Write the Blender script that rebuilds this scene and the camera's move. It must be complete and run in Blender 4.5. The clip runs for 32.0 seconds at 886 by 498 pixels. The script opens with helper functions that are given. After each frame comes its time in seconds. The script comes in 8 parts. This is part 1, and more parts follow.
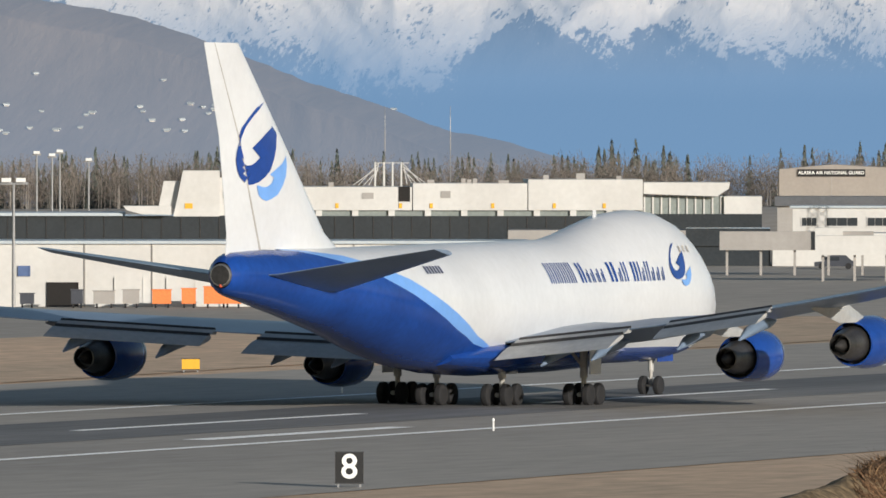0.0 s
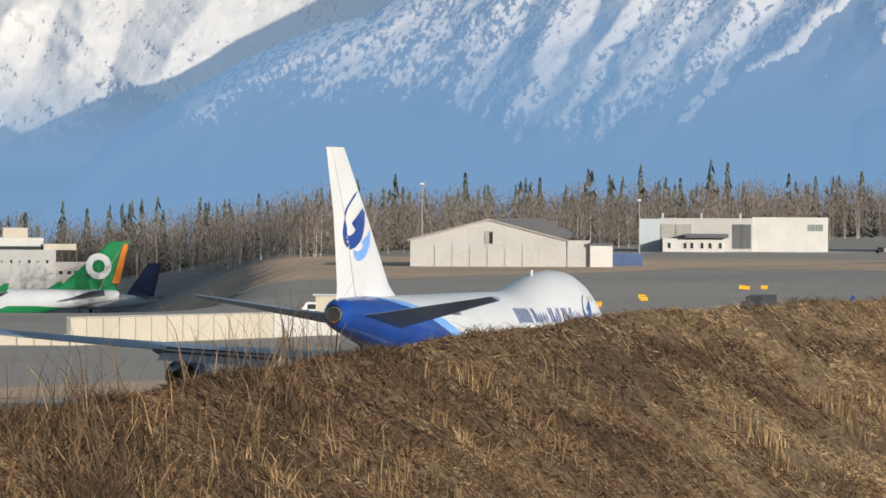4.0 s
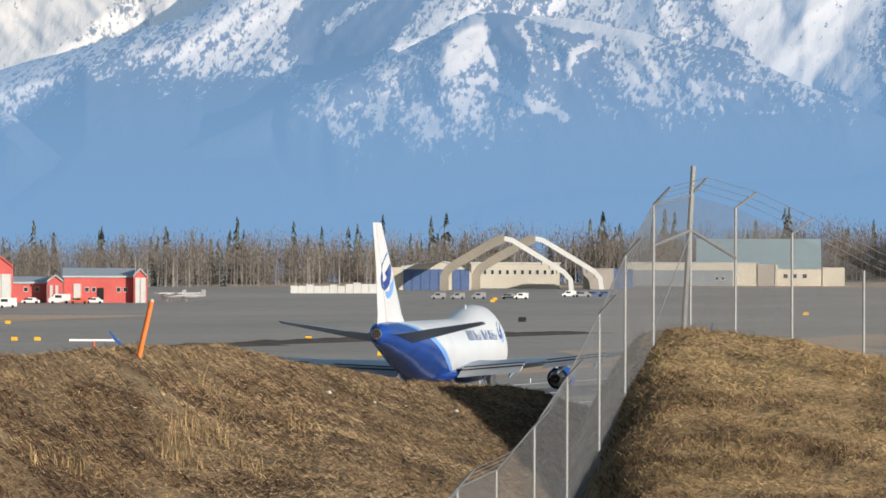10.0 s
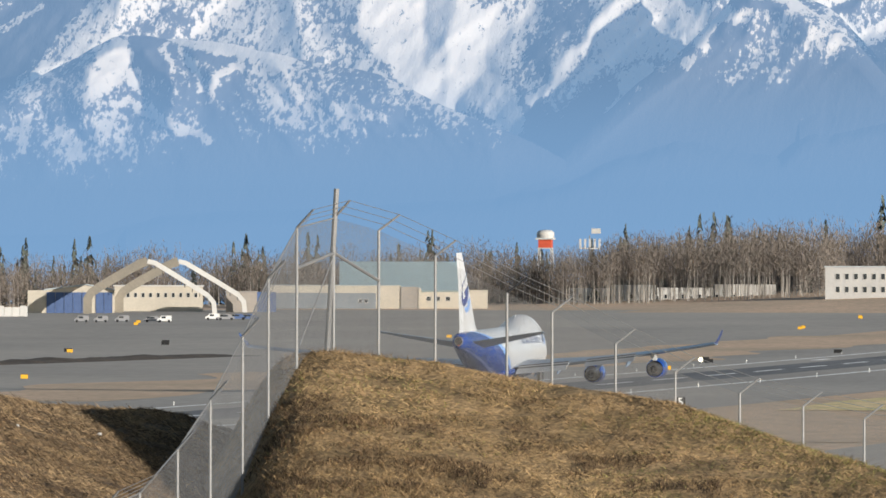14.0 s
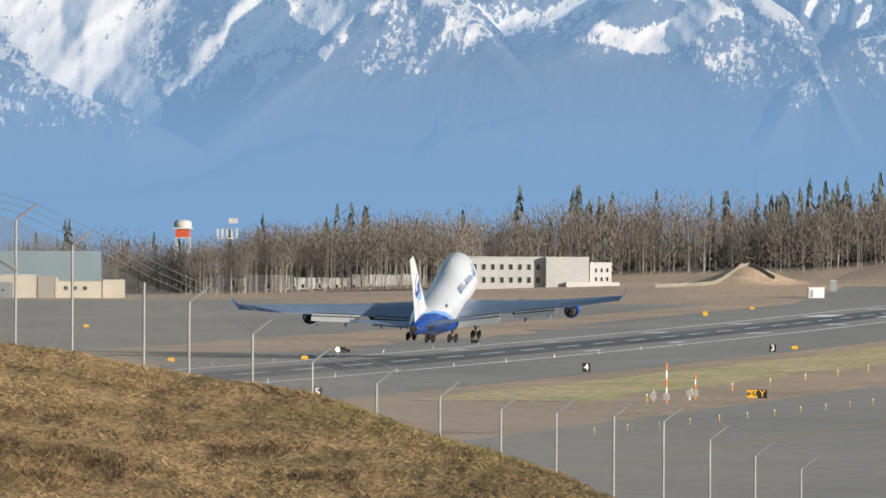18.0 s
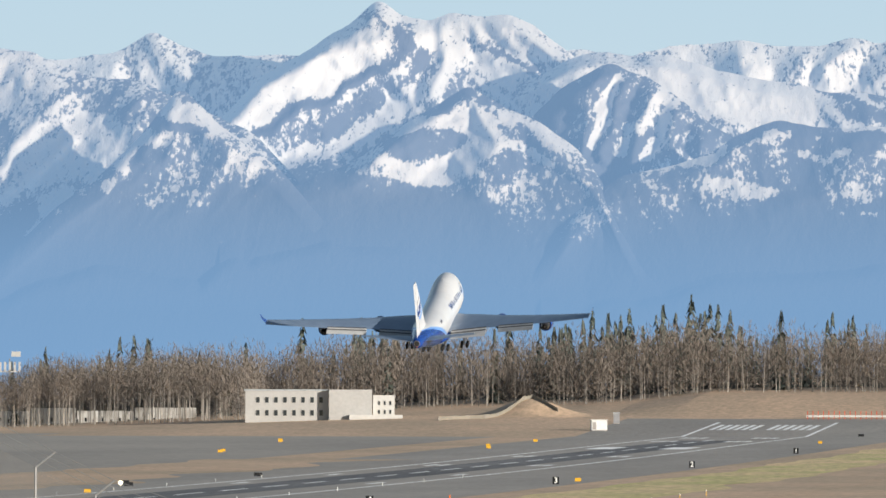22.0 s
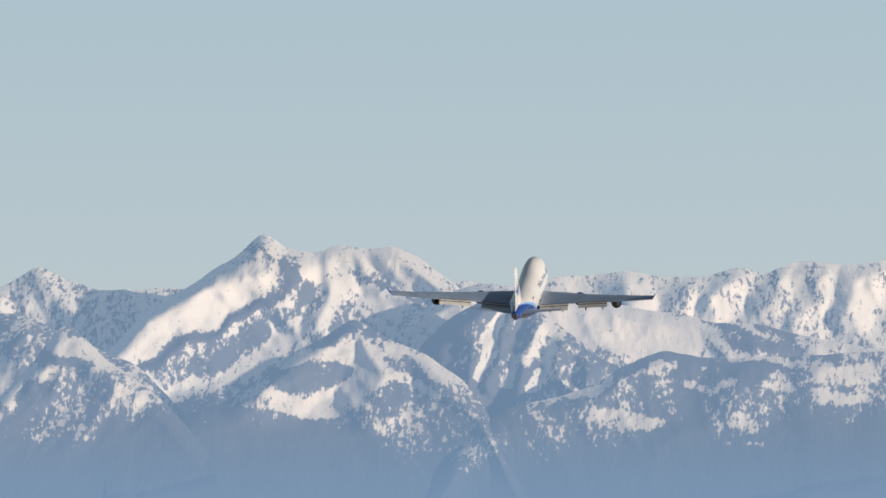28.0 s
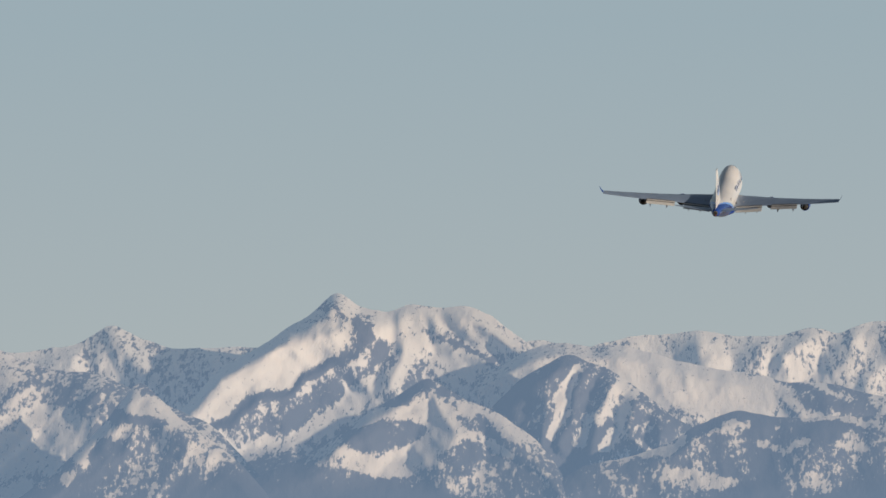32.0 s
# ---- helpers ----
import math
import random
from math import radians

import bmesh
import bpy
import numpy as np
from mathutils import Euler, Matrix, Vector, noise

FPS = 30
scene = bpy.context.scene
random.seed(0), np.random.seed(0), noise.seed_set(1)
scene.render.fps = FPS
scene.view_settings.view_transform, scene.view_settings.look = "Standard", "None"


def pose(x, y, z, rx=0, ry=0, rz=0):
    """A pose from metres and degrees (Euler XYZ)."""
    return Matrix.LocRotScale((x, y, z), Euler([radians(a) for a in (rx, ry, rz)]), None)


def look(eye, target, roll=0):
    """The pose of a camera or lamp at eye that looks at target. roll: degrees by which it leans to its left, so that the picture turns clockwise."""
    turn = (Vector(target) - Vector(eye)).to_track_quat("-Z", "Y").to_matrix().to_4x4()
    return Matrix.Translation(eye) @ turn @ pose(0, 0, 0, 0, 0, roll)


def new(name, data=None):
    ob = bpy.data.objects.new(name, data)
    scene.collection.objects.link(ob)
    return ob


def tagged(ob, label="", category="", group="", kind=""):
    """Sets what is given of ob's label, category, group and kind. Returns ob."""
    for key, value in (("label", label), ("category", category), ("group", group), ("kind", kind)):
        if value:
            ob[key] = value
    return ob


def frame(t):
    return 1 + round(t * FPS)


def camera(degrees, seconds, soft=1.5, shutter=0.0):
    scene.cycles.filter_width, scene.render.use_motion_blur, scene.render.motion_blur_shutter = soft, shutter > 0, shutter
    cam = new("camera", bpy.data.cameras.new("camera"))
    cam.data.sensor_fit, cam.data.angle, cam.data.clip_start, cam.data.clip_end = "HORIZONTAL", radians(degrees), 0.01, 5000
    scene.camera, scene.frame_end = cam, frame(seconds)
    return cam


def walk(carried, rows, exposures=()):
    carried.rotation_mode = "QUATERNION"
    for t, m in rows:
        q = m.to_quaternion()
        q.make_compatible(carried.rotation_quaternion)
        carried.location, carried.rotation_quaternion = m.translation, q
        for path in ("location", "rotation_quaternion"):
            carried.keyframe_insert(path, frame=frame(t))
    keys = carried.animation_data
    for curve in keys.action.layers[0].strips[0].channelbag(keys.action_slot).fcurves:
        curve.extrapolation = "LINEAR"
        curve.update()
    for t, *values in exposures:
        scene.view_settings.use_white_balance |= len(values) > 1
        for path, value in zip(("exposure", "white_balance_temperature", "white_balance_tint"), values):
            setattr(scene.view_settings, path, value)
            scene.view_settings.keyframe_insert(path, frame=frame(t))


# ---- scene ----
EYE = (0.0, 0.0, 14.52)


def view(bearing, tilt, roll):
    """Camera pose at the eye: bearing clockwise from the runway's axis (+y), tilt above the level, roll, all in degrees."""
    return pose(*EYE, 90 + tilt, 0, -bearing) @ pose(0, 0, 0, 0, 0, roll)


cam = camera(4.6046, 32.0, soft=1.6)
walk(cam, [
    (0.0, view(-22.438, -0.568, 0.02)),
    (0.5, view(-21.583, -0.474, -0.11)),
    (1.0, view(-20.604, -0.377, -0.27)),
    (1.5, view(-19.917, -0.365, -0.14)),
    (2.0, view(-18.940, -0.325, 0.03)),
    (2.5, view(-18.257, -0.298, 0.08)),
    (3.0, view(-17.583, -0.284, 0.11)),
    (3.5, view(-16.861, -0.231, 0.32)),
    (5.5, view(-14.629, -0.064, -0.16)),
    (6.0, view(-14.212, -0.157, -0.09)),
    (6.5, view(-13.666, -0.054, 0.01)),
    (7.0, view(-13.218, 0.016, 0.08)),
    (7.5, view(-12.593, -0.022, 0.04)),
    (8.0, view(-12.100, -0.040, 0.00)),
    (8.5, view(-11.824, -0.030, 0.12)),
    (9.0, view(-11.561, 0.049, 0.15)),
    (9.5, view(-11.147, 0.145, 0.18)),
    (10.0, view(-10.707, 0.157, 0.17)),
    (10.5, view(-10.318, 0.171, 0.02)),
    (11.0, view(-10.115, 0.176, 0.04)),
    (11.5, view(-9.981, 0.167, -0.00)),
    (12.0, view(-9.781, 0.186, 0.06)),
    (12.5, view(-9.523, 0.192, 0.05)),
    (13.0, view(-9.242, 0.196, 0.08)),
    (13.5, view(-8.998, 0.297, 0.11)),
    (15.5, view(-8.544, 0.194, 0.06)),
    (16.0, view(-8.284, 0.302, 0.04)),
    (16.5, view(-7.935, 0.344, 0.00)),
    (17.0, view(-7.752, 0.496, -0.05)),
    (17.5, view(-7.537, 0.570, 0.18)),
    (18.0, view(-6.966, 0.233, 0.24)),
    (18.5, view(-6.592, 0.348, 0.02)),
    (19.0, view(-6.533, 0.411, 0.04)),
    (19.5, view(-6.409, 0.515, -0.14)),
    (20.0, view(-6.425, 0.535, -0.15)),
    (20.5, view(-6.286, 0.627, -0.02)),
    (21.0, view(-6.109, 0.715, 0.02)),
    (21.5, view(-6.030, 0.808, 0.10)),
    (22.0, view(-5.839, 0.927, 0.13)),
    (22.5, view(-5.768, 1.004, -0.07)),
    (23.0, view(-5.670, 1.075, 0.02)),
    (23.5, view(-5.681, 1.151, 0.00)),
    (24.0, view(-5.375, 1.230, 0.15)),
    (24.5, view(-5.305, 1.290, 0.01)),
    (25.0, view(-5.329, 1.445, -0.01)),
    (25.5, view(-5.258, 1.537, 0.09)),
    (27.5, view(-5.191, 2.014, -0.22)),
    (28.0, view(-5.245, 2.134, -0.24)),
    (28.5, view(-5.327, 2.282, -0.21)),
    (29.0, view(-5.356, 2.296, -0.20)),
    (29.5, view(-5.383, 2.314, -0.16)),
    (30.0, view(-5.440, 2.387, -0.12)),
    (30.5, view(-5.489, 2.469, -0.09)),
    (31.0, view(-5.466, 2.431, -0.07)),
    (31.5, view(-5.593, 2.447, -0.16)),
    (32.0, view(-5.626, 2.442, -0.12)),
], exposures=[(0, -0.06, 6480, 10), (4, 0.05, 6500, 10), (8, 0.16, 6420, 10), (13, 0.2, 6450, 10), (19, 0.22, 6500, 10), (23, 0.2, 6550, 10), (26, 0.1, 6750, 11), (28, -0.05, 7250, 14), (30, -0.17, 7400, 14), (32, -0.4, 7500, 15)])

# ---- light: low evening sun behind the camera's right shoulder, clear pale sky ----
SUN_BEARING, SUN_HEIGHT = 124.0, 11.0
world = bpy.data.worlds.new("sky")
scene.world = world
world.use_nodes = True
wn = world.node_tree.nodes
sky = wn.new("ShaderNodeTexSky")
sky.sky_type = "NISHITA"
sky.sun_disc = False
sky.sun_elevation, sky.sun_rotation = radians(SUN_HEIGHT), radians(SUN_BEARING)
sky.altitude = 200
sky.air_density, sky.dust_density, sky.ozone_density = 1.0, 0.6, 1.2
wn["Background"].inputs["Strength"].default_value = 0.09
world.node_tree.links.new(sky.outputs["Color"], wn["Background"].inputs["Color"])
sun = new("sun", bpy.data.lights.new("sun", "SUN"))
sun.data.energy, sun.data.angle, sun.data.color = 4.9, radians(0.6), (1.0, 0.94, 0.85)
b_, h_ = radians(SUN_BEARING), radians(SUN_HEIGHT)
sun.matrix_world = look((600 * math.sin(b_) * math.cos(h_), 600 * math.cos(b_) * math.cos(h_), 600 * math.sin(h_)), (0, 0, 0))


# ---- materials ----
def material(name, colour, rough=0.7, metal=0.0, second=None, scale=1.0, fine=None, bump=0.0, spread=0.12, spec=0.4, axes=(1, 1, 1), per=""):
    """A surface with variation at two scales. second: the colour it wanders to; per: 'object' or 'island' for piece-wise variation."""
    m = bpy.data.materials.new(name)
    m.use_nodes = True
    t = m.node_tree
    n, l = t.nodes, t.links
    p = n["Principled BSDF"]
    p.inputs["Roughness"].default_value, p.inputs["Metallic"].default_value = rough, metal
    p.inputs["Specular IOR Level"].default_value = spec
    co = n.new("ShaderNodeTexCoord")
    mp = n.new("ShaderNodeMapping")
    mp.inputs["Scale"].default_value = axes
    l.new(co.outputs["Object"], mp.inputs["Vector"])
    big, small = n.new("ShaderNodeTexNoise"), n.new("ShaderNodeTexNoise")
    for tex, s in ((big, scale), (small, fine or scale * 9)):
        tex.inputs["Scale"].default_value = s
        tex.inputs["Detail"].default_value = 5
        tex.inputs["Roughness"].default_value = 0.6
        l.new(mp.outputs["Vector"], tex.inputs["Vector"])
    ramp = n.new("ShaderNodeMapRange")
    ramp.inputs["From Min"].default_value, ramp.inputs["From Max"].default_value = 0.35, 0.65
    l.new(big.outputs["Fac"], ramp.inputs["Value"])
    mix = n.new("ShaderNodeMix")
    mix.data_type = "RGBA"
    mix.inputs["A"].default_value = (*colour, 1)
    mix.inputs["B"].default_value = (*(second or [c * (1 - spread) for c in colour]), 1)
    l.new(ramp.outputs["Result"], mix.inputs["Factor"])
    hsv = n.new("ShaderNodeHueSaturation")
    val = n.new("ShaderNodeMapRange")
    val.inputs["From Min"].default_value, val.inputs["From Max"].default_value = 0.3, 0.7
    val.inputs["To Min"].default_value, val.inputs["To Max"].default_value = 1 - spread, 1 + spread
    l.new(small.outputs["Fac"], val.inputs["Value"])
    l.new(mix.outputs["Result"], hsv.inputs["Color"])
    if per:
        rnd = n.new("ShaderNodeObjectInfo") if per == "object" else n.new("ShaderNodeNewGeometry")
        out = rnd.outputs["Random" if per == "object" else "Random Per Island"]
        mr = n.new("ShaderNodeMapRange")
        mr.inputs["To Min"].default_value, mr.inputs["To Max"].default_value = 1 - 2.5 * spread, 1 + 2.5 * spread
        l.new(out, mr.inputs["Value"])
        mul = n.new("ShaderNodeMath")
        mul.operation = "MULTIPLY"
        l.new(mr.outputs["Result"], mul.inputs[0])
        l.new(val.outputs["Result"], mul.inputs[1])
        l.new(mul.outputs["Value"], hsv.inputs["Value"])
    else:
        l.new(val.outputs["Result"], hsv.inputs["Value"])
    l.new(hsv.outputs["Color"], p.inputs["Base Color"])
    if bump:
        bp = n.new("ShaderNodeBump")
        bp.inputs["Strength"].default_value, bp.inputs["Distance"].default_value = bump, 0.05
        l.new(small.outputs["Fac"], bp.inputs["Height"])
        l.new(bp.outputs["Normal"], p.inputs["Normal"])
    return m


M = {
    "asphalt": material("asphalt", (0.42, 0.38, 0.33), 0.9, second=(0.33, 0.3, 0.265), scale=0.02, fine=0.7, bump=0.2, axes=(1, 0.25, 1)),
    "rubber_marks": material("rubbered_asphalt", (0.13, 0.128, 0.13), 0.85, second=(0.23, 0.222, 0.214), scale=0.05, fine=1.2, axes=(1, 0.06, 1), spread=0.25),
    "old_asphalt": material("old_asphalt", (0.43, 0.385, 0.33), 0.92, second=(0.345, 0.31, 0.27), scale=0.012, fine=0.4, axes=(1, 0.4, 1)),
    "paint_white": material("road_paint", (0.88, 0.88, 0.86), 0.7, second=(0.8, 0.8, 0.78), scale=0.5, spread=0.2),
    "paint_yellow": material("yellow_road_paint", (0.55, 0.34, 0.05), 0.7, scale=0.5),
    "dry_field": material("dry_field", (0.68, 0.475, 0.315), 0.95, second=(0.5, 0.37, 0.25), scale=0.02, fine=0.6, spread=0.22, axes=(1, 0.4, 1)),
    "green_field": material("spring_grass", (0.82, 0.6, 0.34), 0.95, second=(0.56, 0.51, 0.2), scale=0.06, fine=0.6, spread=0.34, axes=(1, 0.25, 1)),
    "hill_soil": material("hill_thatch", (0.22, 0.158, 0.088), 0.95, second=(0.08, 0.05, 0.028), scale=0.5, fine=9.0, spread=0.7, bump=1.0),
    "hill_tan": material("tan_hill_thatch", (0.4, 0.265, 0.13), 0.95, second=(0.19, 0.13, 0.06), scale=0.9, fine=8.0, spread=0.6, bump=1.0),
    "grass_dry": material("dry_grass_blades", (0.43, 0.3, 0.15), 0.9, second=(0.12, 0.073, 0.038), scale=0.6, fine=6.0, spread=0.3, per="island"),
    "grass_dark": material("brown_grass_blades", (0.2, 0.125, 0.065), 0.9, second=(0.05, 0.031, 0.02), scale=0.6, fine=6.0, spread=0.3, per="island"),
    "grass_gold": material("golden_grass_blades", (0.5, 0.355, 0.18), 0.9, second=(0.24, 0.155, 0.075), scale=0.5, fine=6.0, spread=0.28, per="island"),
    "grass_green": material("greening_grass", (0.29, 0.255, 0.09), 0.9, second=(0.2, 0.19, 0.065), scale=0.3, fine=3.0, spread=0.25, per="island"),
    "mat_brown": material("matted_brown_grass", (0.168, 0.117, 0.068), 0.95, second=(0.085, 0.056, 0.034), scale=0.35, fine=3.0, spread=0.2, per="island"),
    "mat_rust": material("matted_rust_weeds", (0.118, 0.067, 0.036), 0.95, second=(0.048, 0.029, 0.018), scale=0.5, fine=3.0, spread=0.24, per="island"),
    "mat_tan": material("matted_straw", (0.41, 0.292, 0.165), 0.95, second=(0.21, 0.143, 0.08), scale=0.3, fine=3.0, spread=0.2, per="island"),
    "mat_gold": material("matted_golden_grass", (0.41, 0.287, 0.148), 0.95, second=(0.22, 0.15, 0.077), scale=0.22, fine=3.0, spread=0.16, per="island"),
    "dug_soil": material("dark_dug_soil", (0.1, 0.078, 0.06), 0.95, second=(0.05, 0.04, 0.032), scale=0.4, fine=3.0, spread=0.3, bump=0.8),
    "trunk": material("birch_trunk", (0.4, 0.365, 0.325), 0.9, second=(0.26, 0.235, 0.21), scale=0.05, fine=0.9, per="island", spread=0.2),
    "twigs": material("bare_twigs", (0.16, 0.137, 0.118), 0.95, second=(0.205, 0.175, 0.15), scale=0.012, fine=0.3, per="island", spread=0.08),
    "spruce": material("spruce_needles", (0.085, 0.105, 0.09), 0.95, second=(0.115, 0.128, 0.11), scale=0.02, fine=0.5, per="island", spread=0.14),
    "white_wall": material("white_cladding", (0.6, 0.59, 0.565), 0.7, second=(0.53, 0.515, 0.49), scale=0.12, fine=1.5, spread=0.05),
    "pale_wall": material("weathered_pale_cladding", (0.47, 0.463, 0.45), 0.75, second=(0.42, 0.412, 0.4), scale=0.12, fine=1.5, spread=0.07),
    "leg_wall": material("beige_frame_cladding", (0.27, 0.24, 0.195), 0.8, second=(0.22, 0.2, 0.165), scale=0.2, fine=1.5, spread=0.1),
    "cream_wall": material("cream_cladding", (0.56, 0.505, 0.415), 0.75, second=(0.49, 0.44, 0.36), scale=0.12, fine=1.5, spread=0.06),
    "grey_wall": material("grey_cladding", (0.36, 0.34, 0.32), 0.75, second=(0.3, 0.28, 0.26), scale=0.1, fine=1.5, spread=0.06),
    "taupe_wall": material("taupe_cladding", (0.34, 0.305, 0.27), 0.75, second=(0.3, 0.27, 0.24), scale=0.1, fine=1.5, spread=0.06),
    "red_wall": material("red_cladding", (0.6, 0.12, 0.1), 0.65, second=(0.52, 0.095, 0.085), scale=0.15, fine=1.5, spread=0.06),
    "slate_wall": material("slate_blue_cladding", (0.24, 0.27, 0.3), 0.7, second=(0.2, 0.225, 0.25), scale=0.1, fine=1.5, spread=0.06),
    "blue_wall": material("blue_doors", (0.08, 0.13, 0.27), 0.6, scale=0.3),
    "green_roof": material("pale_green_roof", (0.37, 0.47, 0.49), 0.5, second=(0.32, 0.42, 0.45), scale=0.1, spread=0.05),
    "dark_roof": material("dark_roofing", (0.11, 0.115, 0.125), 0.7, scale=0.2),
    "pale_roof": material("pale_roofing", (0.45, 0.5, 0.53), 0.5, scale=0.2, spread=0.06),
    "glass_dark": material("dark_glazing", (0.035, 0.042, 0.05), 0.15, scale=0.3, spec=0.6),
    "glass_pale": material("pale_glazing", (0.25, 0.28, 0.27), 0.2, scale=0.3, spec=0.6),
    "door_dark": material("dark_doorway", (0.02, 0.018, 0.017), 0.9, scale=0.4),
    "steel": material("galvanised_steel", (0.3, 0.3, 0.3), 0.55, 0.4, scale=2.0, fine=25.0),
    "wire": material("fence_wire", (0.3, 0.3, 0.3), 0.5, 0.5, scale=2.0),
    "black_steel": material("dark_painted_steel", (0.03, 0.03, 0.032), 0.5, scale=2.0),
    "orange": material("faded_orange_plastic", (0.82, 0.2, 0.035), 0.6, second=(0.7, 0.17, 0.04), scale=1.5),
    "orange_machine": material("orange_machine_paint", (0.75, 0.22, 0.06), 0.6, scale=0.8),
    "yellow_sign": material("yellow_sign_panel", (0.72, 0.4, 0.03), 0.5, scale=1.0, spread=0.06),
    "black_sign": material("black_sign_panel", (0.012, 0.012, 0.013), 0.5, scale=1.0),
    "white_sign": material("white_sign_legend", (0.85, 0.85, 0.82), 0.5, scale=1.0, spread=0.04),
    "red_paint": material("red_paint", (0.6, 0.1, 0.05), 0.6, scale=0.8),
    "jet_white": material("white_aircraft_paint", (0.665, 0.68, 0.7), 0.3, second=(0.6, 0.612, 0.63), scale=0.16, fine=2.2, spread=0.035, spec=0.5),
    "jet_blue": material("blue_aircraft_paint", (0.012, 0.062, 0.3), 0.2, second=(0.009, 0.046, 0.23), scale=0.2, fine=2.5, spread=0.1, spec=0.5),
    "jet_light_blue": material("light_blue_aircraft_paint", (0.17, 0.37, 0.78), 0.28, scale=0.2, spread=0.06, spec=0.5),
    # Blue in this grey base colour imitates the sky reflected in the skin.
    "jet_grey": material("sky_tinted_grey_wing_skin", (0.195, 0.26, 0.36), 0.33, second=(0.15, 0.205, 0.29), scale=0.3, fine=3.0, spread=0.08, spec=0.5),
    "jet_pale_grey": material("pale_flap_skin", (0.44, 0.44, 0.43), 0.42, second=(0.35, 0.35, 0.345), scale=0.4, fine=3.0, spread=0.1),
    "core_metal": material("heat_stained_metal", (0.17, 0.16, 0.15), 0.4, 0.8, second=(0.09, 0.085, 0.08), scale=0.8, fine=6.0, spread=0.15),
    "seam_grey": material("grimy_seam", (0.48, 0.46, 0.43), 0.7, second=(0.3, 0.28, 0.26), scale=0.6, fine=5.0, spread=0.2),
    "jet_dark": material("sooty_metal_and_slot_shade", (0.06, 0.057, 0.055), 0.5, 0.4, scale=1.0, fine=6.0, spread=0.25),
    "jet_metal": material("bare_metal", (0.5, 0.48, 0.45), 0.35, 0.8, second=(0.34, 0.32, 0.3), scale=0.8, fine=6.0, spread=0.15),
    "tyre": material("tyre_rubber", (0.022, 0.022, 0.024), 0.85, scale=2.0),
    "gear_white": material("pale_gear_leg", (0.5, 0.49, 0.46), 0.5, second=(0.38, 0.36, 0.33), scale=1.0),
    "jet_green": material("green_aircraft_paint", (0.02, 0.25, 0.09), 0.35, scale=0.3),
    "jet_orange": material("orange_aircraft_paint", (0.75, 0.25, 0.04), 0.35, scale=0.3),
    "jet_navy": material("navy_aircraft_paint", (0.02, 0.03, 0.09), 0.35, scale=0.3),
    "stone": material("pale_stone", (0.6, 0.57, 0.52), 0.8, scale=4.0),
    "car_white": material("white_vehicle_paint", (0.75, 0.75, 0.73), 0.4, scale=1.0),
    "car_grey": material("grey_vehicle_paint", (0.3, 0.3, 0.31), 0.4, scale=1.0),
    "car_dark": material("dark_vehicle_paint", (0.05, 0.055, 0.07), 0.4, scale=1.0),
    "lamp_glow": material("lit_lens", (0.9, 0.85, 0.6), 0.4, scale=1.0),
}
for _k, _w in (("paint_white", 0.1), ("paint_yellow", 0.03)):
    _p = M[_k].node_tree.nodes["Principled BSDF"]
    _p.inputs["Sheen Weight"].default_value, _p.inputs["Sheen Roughness"].default_value = _w, 0.6
_p = M["lamp_glow"].node_tree.nodes["Principled BSDF"]
_p.inputs["Emission Color"].default_value, _p.inputs["Emission Strength"].default_value = (1.0, 0.9, 0.6, 1), 4.0


# ---- mesh helpers ----
class Geo:
    """Gathers vertices and faces of one mesh."""

    def __init__(self):
        self.v, self.f = [], []

    def add(self, verts, faces):
        o = len(self.v)
        self.v += [tuple(p) for p in verts]
        self.f += [tuple(i + o for i in f) for f in faces]
        return self

    def box(self, x0, x1, y0, y1, z0, z1, m=None):
        vs = [Vector((x, y, z)) for z in (z0, z1) for y in (y0, y1) for x in (x0, x1)]
        if m:
            vs = [m @ p for p in vs]
        return self.add(vs, [(0, 2, 3, 1), (4, 5, 7, 6), (0, 1, 5, 4), (2, 6, 7, 3), (0, 4, 6, 2), (1, 3, 7, 5)])

    def loft(self, rings, closed=True, caps=True):
        n = len(rings[0])
        vs = [p for r in rings for p in r]
        fs = []
        for i in range(len(rings) - 1):
            for j in range(n if closed else n - 1):
                a, b = i * n + j, i * n + (j + 1) % n
                fs.append((a, b, b + n, a + n))
        if caps and closed:
            fs.append(tuple(range(n - 1, -1, -1)))
            fs.append(tuple(range((len(rings) - 1) * n, len(rings) * n)))
        return self.add(vs, fs)

    def tube(self, a, b, r0, r1=None, n=8, caps=True):
        a, b = Vector(a), Vector(b)
        r1 = r0 if r1 is None else r1
        q = (b - a).to_track_quat("Z", "Y")
        ring = [Vector((math.cos(2 * math.pi * k / n), math.sin(2 * math.pi * k / n), 0)) for k in range(n)]
        return self.loft([[a + q @ (c * r0) for c in ring], [b + q @ (c * r1) for c in ring]], caps=caps)

    def turned(self, axis_points, n=16, m=None):
        """A lathe along +y: points (y, radius)."""
        m = m or Matrix()
        rings = [[m @ Vector((r * math.cos(2 * math.pi * k / n), y, r * math.sin(2 * math.pi * k / n))) for k in range(n)] for y, r in axis_points]
        return self.loft(rings)

    def prism(self, outline, y0, y1, m=None):
        """Extrudes an outline of (x, z) from y0 to y1."""
        m = m or Matrix()
        return self.loft([[m @ Vector((x, y0, z)) for x, z in outline], [m @ Vector((x, y1, z)) for x, z in outline]])

    def mesh(self, name):
        me = bpy.data.meshes.new(name)
        me.from_pydata(self.v, [], self.f)
        return me


